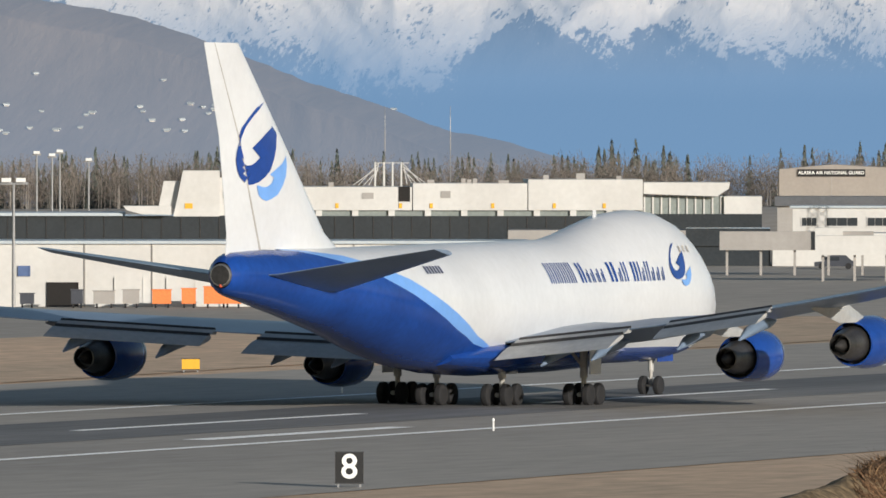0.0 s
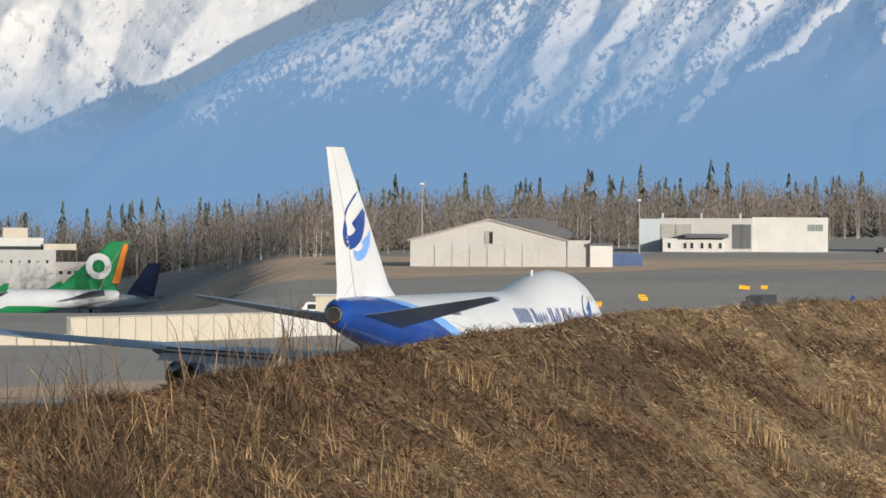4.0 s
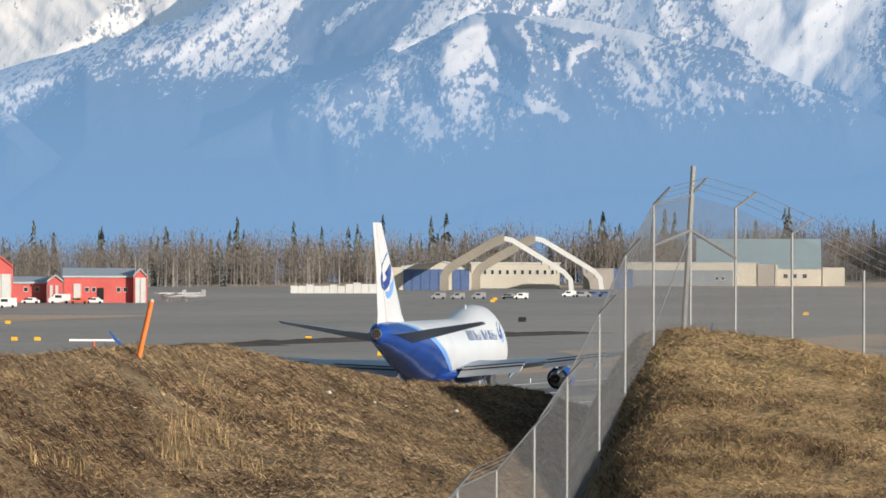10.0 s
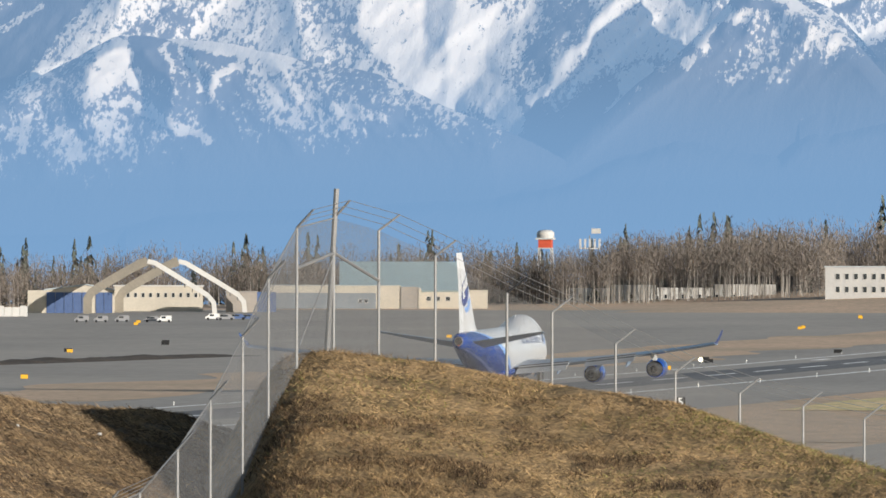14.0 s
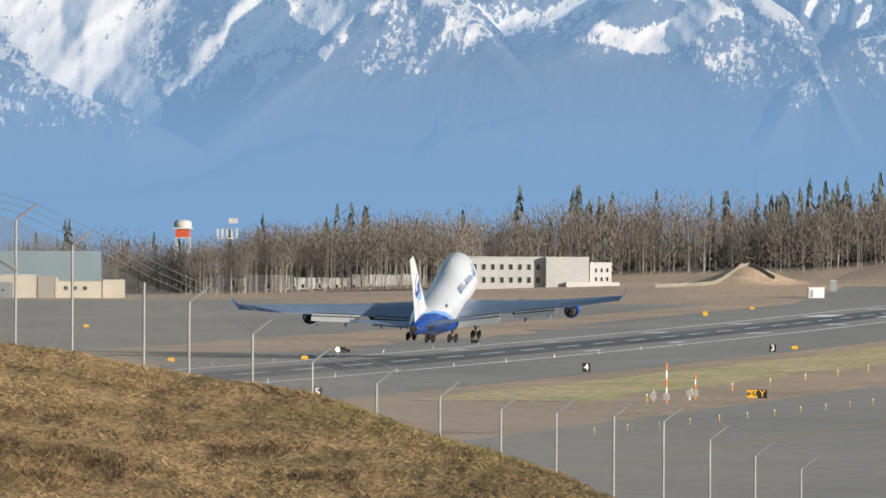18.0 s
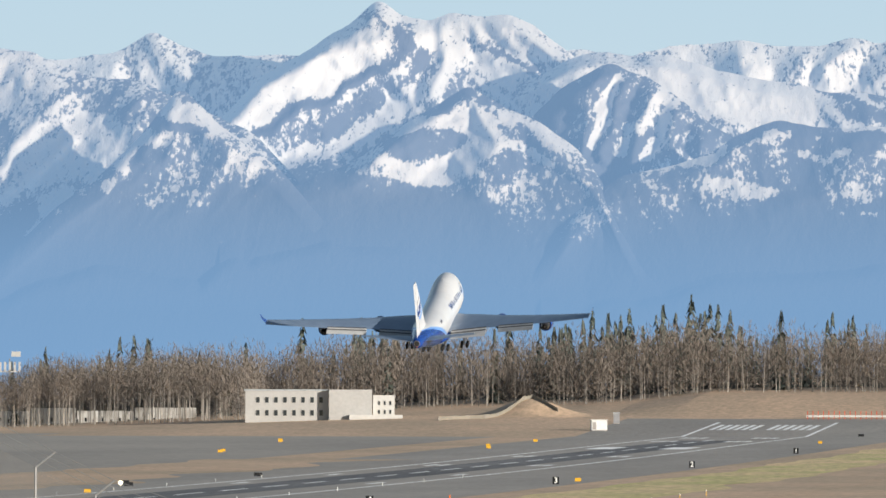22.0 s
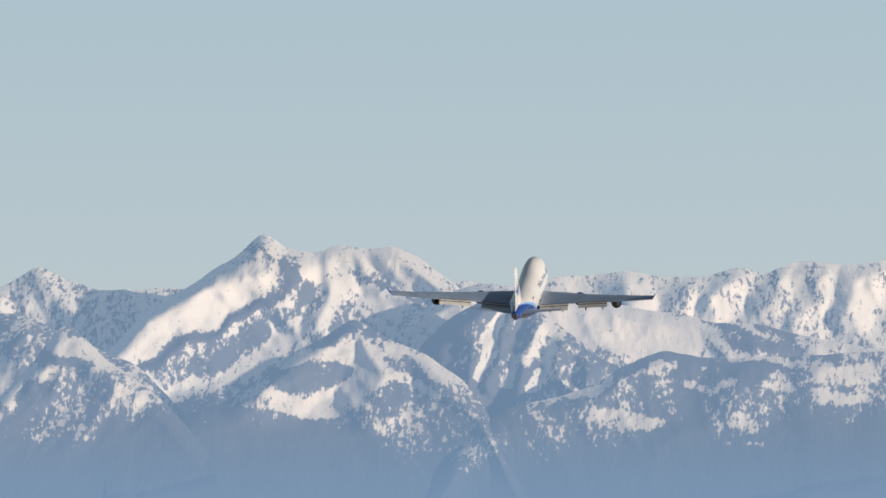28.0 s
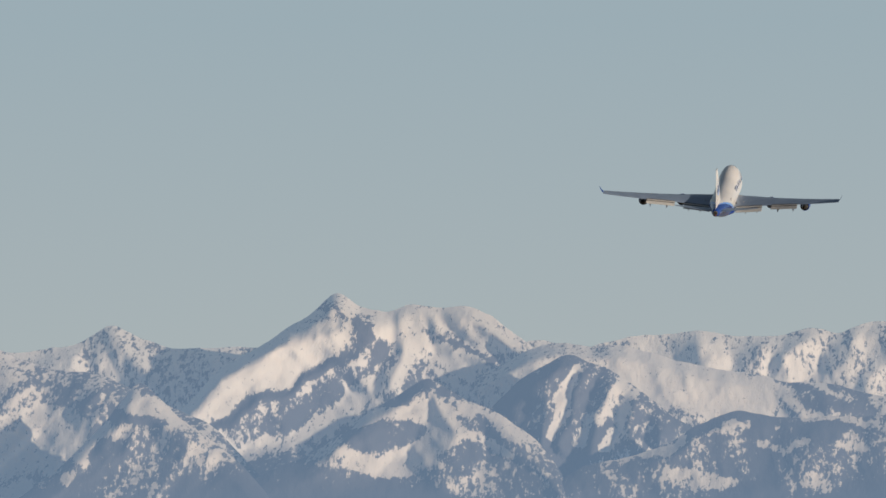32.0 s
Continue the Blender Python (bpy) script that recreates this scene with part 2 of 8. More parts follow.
def part(name, geo, mat, parent=None, label="", smooth=False, m=None, fix=True):
    """Links a mesh as one object, under a thing or a part."""
    me = geo if isinstance(geo, bpy.types.Mesh) else geo.mesh(name)
    if not me.materials:
        me.materials.append(M[mat] if isinstance(mat, str) else mat)
    if not isinstance(geo, bpy.types.Mesh):
        if fix:
            bm = bmesh.new()
            bm.from_mesh(me)
            bmesh.ops.recalc_face_normals(bm, faces=bm.faces)
            bm.to_mesh(me)
            bm.free()
        if smooth:
            for p in me.polygons:
                p.use_smooth = True
            me.set_sharp_from_angle(angle=radians(42))
    ob = new(name, me)
    if parent:
        ob.parent = parent
    if m:
        ob.matrix_basis = m
    if label:
        ob["label"] = label
    return ob


def thing(name, label, category, m=None, group="", kind=""):
    ob = new(name)
    ob.empty_display_size = 0.5
    if m:
        ob.matrix_basis = m
    return tagged(ob, label, category, group, kind)


def ease(a, b, v):
    t = np.clip((np.asarray(v, float) - a) / (b - a), 0, 1)
    return t * t * (3 - 2 * t)


# ---- the ground: one sheet to the foot of the mountains ----
def ground(x, y):
    x, y = np.asarray(x, float), np.asarray(y, float)
    s = np.maximum(y - 423, 0) / 1000
    m = np.minimum(s, 2.2)
    z = 1.839 * m * m + 8.09 * np.maximum(s - 2.2, 0)
    bearing = np.degrees(np.arctan2(x, np.maximum(y, 1)))
    rise = ease(-8.6, -5.2, bearing) * 0.022 * np.maximum(y - 3020, 0)
    d = np.hypot(x, y)
    dip = 17 * ease(-16.95, -18.1, bearing) * ease(1450, 2150, d) * (1 - 0.5 * ease(2480, 2600, d))
    far = ease(-8, -9.5, bearing) * 0.012 * np.maximum(d - 3300, 0) + ease(-15, -17.5, bearing) * 0.011 * np.maximum(d - 2560, 0)
    bank = ease(-5.1, -4.4, bearing) * 3.8 * ease(3190, 3290, y)
    return z + np.minimum(rise, 8) + bank - dip - far


def gz(x, y):
    return float(ground(x, y))


def spot(bearing, d):
    return d * math.sin(radians(bearing)), d * math.cos(radians(bearing))


YS = [-400, -200] + list(range(0, 3500, 20)) + list(range(3500, 5201, 100))


def sheet(name, xs, ys, mat, lift, label, kind="structure"):
    X, Y = np.meshgrid(xs, ys)
    Z = ground(X, Y) + lift
    n = len(xs)
    fs = [(j * n + i, j * n + i + 1, (j + 1) * n + i + 1, (j + 1) * n + i) for j in range(len(ys) - 1) for i in range(n - 1)]
    g = Geo()
    g.v, g.f = list(zip(X.ravel().tolist(), Y.ravel().tolist(), Z.ravel().tolist())), fs
    return tagged(part(name, g, mat, fix=False), label, "ground", kind=kind)


def strip(name, x0, x1, y0, y1, mat, lift, label="", wobble=0.0, parent=None):
    """A band along the runway's axis that follows the ground."""
    ys = [y0] + [y for y in YS if y0 < y < y1] + [y1]
    g = Geo()
    inner = [x for x in list(range(-3000, -820, 20)) + list(range(-820, -440, 5)) + list(range(-440, 2000, 20)) if x0 + wobble + 1 < x < x1 - wobble - 1]
    n = len(inner) + 2
    for y in ys:
        d0, d1 = (wobble * noise.noise((y * 0.013, x0, 0)), wobble * noise.noise((y * 0.013, x1, 5)))
        for x in [x0 + d0] + inner + [x1 + d1]:
            g.v.append((x, y, gz(x, y) + lift))
    g.f = [(j * n + i, j * n + i + 1, (j + 1) * n + i + 1, (j + 1) * n + i) for j in range(len(ys) - 1) for i in range(n - 1)]
    ob = part(name, g, mat, parent, fix=False)
    return tagged(ob, label, "ground", kind="structure") if label else ob


sheet("ground", [-3000, -2000, -1500] + list(range(-1480, -820, 20)) + list(range(-820, -440, 5)) + list(range(-440, 400, 20)) + [400, 700, 1200, 2000], YS, "dry_field", 0.0, "flat airfield ground with dry brown grass")
runway = strip("runway", -272, -177, -300, 3190, "asphalt", 0.03, "long grey asphalt runway with white markings")
strip("taxiway", -420, -292, -300, 3000, "old_asphalt", 0.02, "wide grey parallel taxiway beyond the runway")
strip("apron", -1500, -420, 560, 3060, "old_asphalt", 0.02, "wide grey paved apron before the buildings")
strip("taxiway", -124, -40, 500, 1500, "old_asphalt", 0.02, "grey paved taxiway on the near side")
strip("grass_strip", -330, -275, 300, 830, "dry_field", 0.05, "dry tan grass strip between runway and taxiway", 10)
strip("grass_strip", -300, -262, 1390, 2420, "dry_field", 0.05, "dry reddish-tan grass strip beside the runway", 14)
strip("grass_strip", -1000, -560, 1850, 2310, "dry_field", 0.05, "dry tan field before the hangars", 10)
strip("grass_strip", -556, -500, 2100, 2310, "dry_field", 0.05, "dry tan verge before the hangars", 8)
strip("grass_strip", -168, -146, 1330, 2700, "green_field", 0.05, "yellow-green grass strip beside the runway", 6)
strip("grass_strip", -147, -127, 1080, 2700, "dry_field", 0.045, "dry tan grass strip beside the taxiway", 4)
strip("rubber_band", -234, -218, -300, 2900, "rubber_marks", 0.045, parent=runway)
for x in (-242.5, -208.5):
    strip("edge_line", x - 0.5, x + 0.5, -300, 3150, "paint_white", 0.055, parent=runway)
strip("taxi_line", -96.3, -95.9, 500, 1500, "paint_yellow", 0.04, "faded yellow taxiway line")
for k in range(52):
    y = 61 * k - 50
    if y < 2900:
        strip("centre_dash", -226.25, -225.35, y, y + 36.6, "paint_white", 0.055, parent=runway)
for y, bars in ((1958, 1), (2108, 1), (2292, 2), (2484, 2), (2860, 3), (2958, 3), (486, 1), (330, 2)):
    for side in (-1, 1):
        for b in range(bars):
            x = -225.8 + side * (12.2 - 2.5 * b)
            strip("touchdown_bar", x - 0.75, x + 0.75, y, y + 26, "paint_white", 0.055, parent=runway)
for side in (-1, 1):
    strip("aiming_bar", -225.8 + side * 9 - 3.4, -225.8 + side * 9 + 3.4, 2665, 2716, "paint_white", 0.055, parent=runway)
    for b in range(6):
        x = -225.8 + side * (2.4 + 2.25 * b)
        strip("threshold_bar", x - 0.65, x + 0.65, 3080, 3126, "paint_white", 0.055, parent=runway)


def earth_berm(x0, y0, x1, y1, wide, tall, label):
    """A long low heap of dug soil with a lumpy top."""
    g = Geo()
    n, k = int(math.hypot(x1 - x0, y1 - y0) / 1.6), 9
    for i in range(n + 1):
        f = i / n
        x, y = x0 + (x1 - x0) * f, y0 + (y1 - y0) * f
        end = min(1.0, f * 9, (1 - f) * 9)
        for j in range(k):
            u = 2 * j / (k - 1) - 1
            h = max(0.0, 1 - u * u) * tall * end * (0.65 + 0.9 * noise.noise((x * 0.13, y * 0.13, u)) + 0.5 * noise.noise((x * 0.6, y * 0.6, u * 2)))
            xx = x + u * wide / 2
            g.v.append((xx, y, gz(xx, y) + max(h, 0) + 0.06 - 0.12 * (abs(u) > 0.95)))
    g.f = [(i * k + j, i * k + j + 1, (i + 1) * k + j + 1, (i + 1) * k + j) for i in range(n) for j in range(k - 1)]
    return tagged(part("earth_berm", g, "dug_soil", smooth=True), label, "berm", kind="structure")


earth_berm(-376, 1790, -353, 2014, 13, 0.6, "long low berm of dark dug soil beside the taxiway")
earth_berm(-378, 1738, -369, 1792, 11, 0.5, "low heap of dark dug soil beside the taxiway")


# ---- the mountains: far relief, blue evening haze painted in as glow ----
def mountain_material(name, rocks, haze, air, relief=1.3, speckle=5.2):
    """Rock, forest and snow with airlight painted in as glow: haze gives (height, share of airlight) stops, air
    (height, colour) stops.
    """
    m = bpy.data.materials.new(name)
    m.use_nodes = True
    n, l = m.node_tree.nodes, m.node_tree.links
    p = n["Principled BSDF"]
    p.inputs["Roughness"].default_value = 0.9
    p.inputs["Specular IOR Level"].default_value = 0.1
    geo = n.new("ShaderNodeNewGeometry")
    at = n.new("ShaderNodeAttribute")
    at.attribute_name = "snow"
    mp = n.new("ShaderNodeMapping")
    mp.inputs["Scale"].default_value = (1.1, 0.25, 0.6)
    l.new(geo.outputs["Position"], mp.inputs["Vector"])
    tex, tex2 = n.new("ShaderNodeTexNoise"), n.new("ShaderNodeTexNoise")
    for t_, s in ((tex, 0.48), (tex2, 0.02)):
        t_.inputs["Scale"].default_value, t_.inputs["Detail"].default_value, t_.inputs["Roughness"].default_value = s, 8, 0.72
        l.new(mp.outputs["Vector"], t_.inputs["Vector"])
    crag = n.new("ShaderNodeTexNoise")
    crag.inputs["Scale"].default_value, crag.inputs["Detail"].default_value, crag.inputs["Roughness"].default_value, crag.inputs["Distortion"].default_value = 0.1, 6, 0.6, 0.0
    l.new(mp.outputs["Vector"], crag.inputs["Vector"])
    off, fold = n.new("ShaderNodeMath"), n.new("ShaderNodeMath")
    off.operation, fold.operation = "SUBTRACT", "ABSOLUTE"
    off.inputs[1].default_value = 0.5
    l.new(crag.outputs["Fac"], off.inputs[0])
    l.new(off.outputs["Value"], fold.inputs[0])
    bump = n.new("ShaderNodeBump")
    bump.invert = True
    bump.inputs["Strength"].default_value, bump.inputs["Distance"].default_value = 1.0, relief
    l.new(fold.outputs["Value"], bump.inputs["Height"])
    l.new(bump.outputs["Normal"], p.inputs["Normal"])
    base = n.new("ShaderNodeMath")
    base.operation = "MULTIPLY_ADD"
    base.inputs[1].default_value = 2.2
    l.new(fold.outputs["Value"], base.inputs[0])
    l.new(at.outputs["Fac"], base.inputs[2])
    add = n.new("ShaderNodeMath")
    add.operation = "MULTIPLY_ADD"
    l.new(tex.outputs["Fac"], add.inputs[0])
    add.inputs[1].default_value = speckle
    l.new(base.outputs["Value"], add.inputs[2])
    mr = n.new("ShaderNodeMapRange")
    mr.interpolation_type = "SMOOTHSTEP"
    mr.inputs["From Min"].default_value, mr.inputs["From Max"].default_value = 0.02 + speckle / 2, 0.4 + speckle / 2
    l.new(add.outputs["Value"], mr.inputs["Value"])
    rock = n.new("ShaderNodeMix")
    rock.data_type = "RGBA"
    rock.inputs["A"].default_value, rock.inputs["B"].default_value = (*rocks[0], 1), (*rocks[1], 1)
    l.new(tex2.outputs["Fac"], rock.inputs["Factor"])
    mix = n.new("ShaderNodeMix")
    mix.data_type = "RGBA"
    l.new(mr.outputs["Result"], mix.inputs["Factor"])
    l.new(rock.outputs["Result"], mix.inputs["A"])
    mix.inputs["B"].default_value = (0.89, 0.79, 0.66, 1)
    l.new(mix.outputs["Result"], p.inputs["Base Color"])
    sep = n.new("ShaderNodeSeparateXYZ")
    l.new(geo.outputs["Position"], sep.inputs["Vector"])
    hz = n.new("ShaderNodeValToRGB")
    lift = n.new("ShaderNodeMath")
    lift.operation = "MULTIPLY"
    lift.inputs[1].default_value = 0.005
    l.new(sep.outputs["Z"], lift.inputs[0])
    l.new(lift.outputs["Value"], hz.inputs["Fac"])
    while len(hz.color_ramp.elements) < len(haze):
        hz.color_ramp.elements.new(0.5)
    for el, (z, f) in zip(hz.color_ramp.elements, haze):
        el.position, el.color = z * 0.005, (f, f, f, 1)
    # No air is modelled: emission mixed in by height paints the haze.
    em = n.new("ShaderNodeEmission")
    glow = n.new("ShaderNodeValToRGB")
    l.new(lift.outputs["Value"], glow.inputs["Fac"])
    # The brighter upper stop also lifts the snow that lies in shade.
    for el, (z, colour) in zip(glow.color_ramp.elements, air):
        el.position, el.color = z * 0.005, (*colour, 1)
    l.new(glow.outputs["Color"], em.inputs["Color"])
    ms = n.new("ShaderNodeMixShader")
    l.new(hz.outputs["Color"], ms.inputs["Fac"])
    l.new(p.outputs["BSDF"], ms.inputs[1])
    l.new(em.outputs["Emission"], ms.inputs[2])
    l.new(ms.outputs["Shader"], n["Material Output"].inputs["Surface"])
    return m


M["mountain"] = mountain_material("haze_painted_snow_mountain", ((0.095, 0.1, 0.115), (0.17, 0.16, 0.16)), ((0, 0.96), (45, 0.92), (64, 0.88), (84, 0.78), (110, 0.61), (190, 0.49)), ((60, (0.18, 0.337, 0.56)), (170, (0.25, 0.43, 0.7))))
M["mountain_face"] = mountain_material("thin_haze_painted_snow_mountain", ((0.095, 0.1, 0.115), (0.17, 0.16, 0.16)), ((0, 0.96), (40, 0.92), (56, 0.74), (74, 0.52), (110, 0.42), (190, 0.36)), ((30, (0.184, 0.337, 0.553)), (90, (0.29, 0.45, 0.67))), speckle=3.8)
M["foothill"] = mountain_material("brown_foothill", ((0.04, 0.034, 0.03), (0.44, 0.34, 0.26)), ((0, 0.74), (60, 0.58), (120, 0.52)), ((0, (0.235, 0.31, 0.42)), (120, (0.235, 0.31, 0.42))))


def sky_material():
    m = bpy.data.materials.new("pale_evening_sky")
    m.use_nodes = True
    n, l = m.node_tree.nodes, m.node_tree.links
    geo, sep, mr, mix, em = (n.new("ShaderNode" + k) for k in ("NewGeometry", "SeparateXYZ", "MapRange", "Mix", "Emission"))
    l.new(geo.outputs["Position"], sep.inputs["Vector"])
    l.new(sep.outputs["Z"], mr.inputs["Value"])
    mr.inputs["From Min"].default_value, mr.inputs["From Max"].default_value = 130, 330
    mix.data_type = "RGBA"
    mix.inputs["A"].default_value, mix.inputs["B"].default_value = (0.485, 0.612, 0.69, 1), (0.385, 0.558, 0.685, 1)
    l.new(mr.outputs["Result"], mix.inputs["Factor"])
    l.new(mix.outputs["Result"], em.inputs["Color"])
    l.new(em.outputs["Emission"], n["Material Output"].inputs["Surface"])
    return m


M["sky_backdrop"] = sky_material()
g = Geo()
g.loft([[Vector((4975 * math.sin(radians(b)), 4975 * math.cos(radians(b)), z)) for b in np.arange(-34, 12, 1.0)] for z in (-60, 120, 300, 520)], closed=False, caps=False)
tagged(part("backdrop", g, "sky_backdrop", fix=False), "clear pale blue evening sky behind the mountains", "sky", kind="structure")
_tab = np.random.RandomState(7).rand(256, 256)


def wave(x, y):
    """Smooth value noise on arrays, -1 to 1."""
    xi, yi = np.floor(x).astype(int), np.floor(y).astype(int)
    fx, fy = x - xi, y - yi
    fx, fy = fx * fx * (3 - 2 * fx), fy * fy * (3 - 2 * fy)
    a, b = _tab[xi % 256, yi % 256], _tab[(xi + 1) % 256, yi % 256]
    c, d = _tab[xi % 256, (yi + 1) % 256], _tab[(xi + 1) % 256, (yi + 1) % 256]
    return 2 * ((a * (1 - fx) + b * fx) * (1 - fy) + (c * (1 - fx) + d * fx) * fy) - 1


def rough(x, y, octaves=4):
    return sum(wave(x * 2 ** k + 17 * k, y * 2 ** k + 31 * k) / 2 ** k for k in range(octaves))


def ridged(x, y, octaves=5):
    total, gain = 0, 1.0
    for k in range(octaves):
        total = total + gain * (1 - np.abs(wave(x * 2 ** k + 13 * k, y * 2 ** k + 7 * k))) ** 2
        gain *= 0.5
    return total / 1.9 - 0.45


SNOW = [(-25, 13), (-24.45, 11), (-23.86, 8.4), (-23.33, 6), (-22.86, 3.7), (-22.45, 3.6), (-22.3, 7.5), (-22.1, 9.3), (-21.77, 8.9), (-21.6, 8), (-20.98, 7.5), (-20.86, 6.6), (-20.51, 6.9), (-20.28, 5.8), (-19.6, 7.8), (-19, 8.1), (-18.3, 7), (-17.9, 9.9), (-17.4, 8), (-16.95, 12), (-16.36, 11.5), (-15.8, 8.5), (-15.4, 8.5), (-14.9, 12.7), (-13.9, 17), (-13.4, 14), (-12.9, 13.3),
        (-12.46, 19.5), (-11.9, 17.5), (-11.5, 18), (-11.2, 12.8), (-10.7, 12.7), (-10.1, 14.8), (-9.2, 15.6), (-8.65, 16.2), (-8, 18.8), (-7.58, 21.5), (-7.1, 20), (-6.9, 22.5), (-6.34, 24), (-5.9, 21.5), (-5.03, 17.8), (-4.4, 20.5), (-3.7, 21.3), (-3.1, 23.3), (0, 23)]


def toward(B, E, path):
    """Distance, in degrees, of the places (B, E) from a line of bearing and height pairs."""
    pts = [(path[i], path[i + 1] * 0.0573) for i in range(0, len(path), 2)]
    best = np.full(B.shape, 9.0)
    for (x0, y0), (x1, y1) in zip(pts, pts[1:]):
        dx, dy = x1 - x0, y1 - y0
        s = np.clip(((B - x0) * dx + (E * 0.0573 - y0) * dy) / (dx * dx + dy * dy + 1e-9), 0, 1)
        best = np.minimum(best, np.hypot(B - x0 - s * dx, E * 0.0573 - y0 - s * dy))
    return best


def mountain(label, crest, reach, spur=42.0, freq=0.8, lean=0.5, seed=0, bias=0.0, mat="mountain", full=0.26, ribs=(), marks=(), foot=-7.0):
    """One mountain face: crest of (bearing in degrees, height in thousandths of the distance) and its distance.
    ribs: (metres proud, half width, line) of its spurs; marks: (amount, half width, line) of snowfields, bare rock and
    painted shade."""
    b = np.arange(crest[0][0], crest[-1][0], 0.0155)
    e = np.interp(b, [c[0] for c in crest], [c[1] for c in crest])
    e = np.convolve(np.pad(e, 2, mode="edge"), np.ones(5) / 5, mode="valid")
    e = e + 0.13 * rough(b * 4 + seed, b * 0 + seed, 5) + 0.2 * ridged(b * 7 + seed, b * 0 + seed, 5)
    line = np.interp(b + 0.12 * rough(b * 3, b * 0 + 5, 3), *zip(*SNOW)) if mat != "foothill" else np.full(len(b), 40.0)
    v = np.linspace(0, 1, 96) ** 0.72
    B, V = np.meshgrid(b, v)
    E = foot + (e[None, :] - foot) * V
    drop = e[None, :] - E
    P, Q = B, E * 0.0573
    wx, wy = 0.5 * rough(P * 0.8 + seed, Q * 0.8, 3), 0.5 * rough(P * 0.8 + 9, Q * 0.8 + seed, 3)
    kx, ky = 0.035 * rough(P * 7 + seed, Q * 7, 4), 0.55 * rough(P * 7, Q * 7 + seed, 4)
    rel = ridged((P + lean * Q + 0.35 * wx) * freq * 1.6 + seed * 3.1, (Q + 0.4 * wy) * freq + seed, 6)
    gully = ridged((P + lean * Q + 0.12 * wx) * 7.0 + seed, Q * 1.5 + 0.3 * wy + seed, 4)
    fade = np.clip(drop / 2.2, 0, 1) ** 0.8 * np.clip(np.minimum(B - b[0], b[-1] - B) / 0.4, 0.15, 1)
    calm = 0.12 + 0.88 * ease(-7, 2, E - line[None, :])
    proud = np.zeros(B.shape)
    for tall, wide, *path in ribs:
        near = 1 - toward(B + kx, E + ky, path) / wide
        proud = np.maximum(proud, tall * np.where(near > 0, near, 0) * (1 + 0.35 * gully * np.clip(1 - near, 0, 1)))
    R = reach - 7.0 * (e.max() - E) - 2.2 * (e.max() - e[None, :]) * np.exp(-drop / 5) * fade
    R = R - (proud * np.clip(drop / 1.2, 0.1, 1) + 0.3 * spur * rel * fade + 2.4 * gully * fade) * calm
    if mat == "mountain":
        plain = 4500 + 1.5 * seed - 7.0 * (18 - E)
        R = plain + (R - plain) * ease(-8, 1.5, E - line[None, :])
    X, Y = R * np.sin(np.radians(B)), R * np.cos(np.radians(B))
    Z = EYE[2] + E / 1000 * R
    # Sunlit sides painted in: slopes facing the sun get whiter through the snow mask.
    painted_sun = np.tanh(-np.gradient(ridged((P + lean * Q + 0.35 * wx) * freq * 1.6 + seed * 3.1, (Q + 0.4 * wy) * freq + seed, 3), b, axis=1) * 0.6)
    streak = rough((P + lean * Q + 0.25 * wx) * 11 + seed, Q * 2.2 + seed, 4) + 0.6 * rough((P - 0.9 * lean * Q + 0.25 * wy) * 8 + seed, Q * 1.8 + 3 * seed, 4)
    snow = np.clip((E - line[None, :] - 1.4) / 3.4, -2.5, full) + 0.2 * rough(P * 3 + seed, Q * 3.6 + 3, 5) + 0.3 * streak - 0.28 * gully - 0.15 * rel + 0.25 * painted_sun + 0.12 * bias
    # Some negative amounts thin the snow to paint blue shaded slopes, others bare rock.
    for amount, wide, *path in marks:
        near = 1.35 - toward(B + 0.8 * kx, E + 0.8 * ky, path) / wide
        cover = ease(0, 0.7, near)
        snow = snow + amount * 1.25 * cover * (np.clip(1.2 - snow, 0.4, 3.0) if amount > 0 else 1)
    snow = np.where(snow > 0, 0.85 * np.tanh(snow / 0.85), snow)
    nb, nv = len(b), len(v)
    idx = np.arange(nb * nv).reshape(nv, nb)
    quads = np.stack([idx[:-1, :-1], idx[:-1, 1:], idx[1:, 1:], idx[1:, :-1]], -1).reshape(-1, 4)
    me = bpy.data.meshes.new("mountain")
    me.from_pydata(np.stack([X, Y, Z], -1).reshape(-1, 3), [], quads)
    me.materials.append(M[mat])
    me.polygons.foreach_set("use_smooth", np.ones(len(quads), bool))
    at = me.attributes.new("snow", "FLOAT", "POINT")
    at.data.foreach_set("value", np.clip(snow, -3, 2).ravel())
    return tagged(new("mountain", me), label, "mountain", kind="structure")


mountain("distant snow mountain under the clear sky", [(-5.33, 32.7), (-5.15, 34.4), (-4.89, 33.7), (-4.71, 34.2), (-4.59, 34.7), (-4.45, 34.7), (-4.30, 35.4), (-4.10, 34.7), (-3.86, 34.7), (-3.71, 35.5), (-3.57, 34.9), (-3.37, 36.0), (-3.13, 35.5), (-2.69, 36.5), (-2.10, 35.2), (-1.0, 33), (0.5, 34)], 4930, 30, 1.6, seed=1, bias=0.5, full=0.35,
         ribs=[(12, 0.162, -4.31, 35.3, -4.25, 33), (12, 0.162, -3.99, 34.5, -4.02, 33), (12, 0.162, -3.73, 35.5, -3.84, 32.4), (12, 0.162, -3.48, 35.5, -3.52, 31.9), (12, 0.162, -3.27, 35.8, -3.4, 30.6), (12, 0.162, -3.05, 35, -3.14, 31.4)])
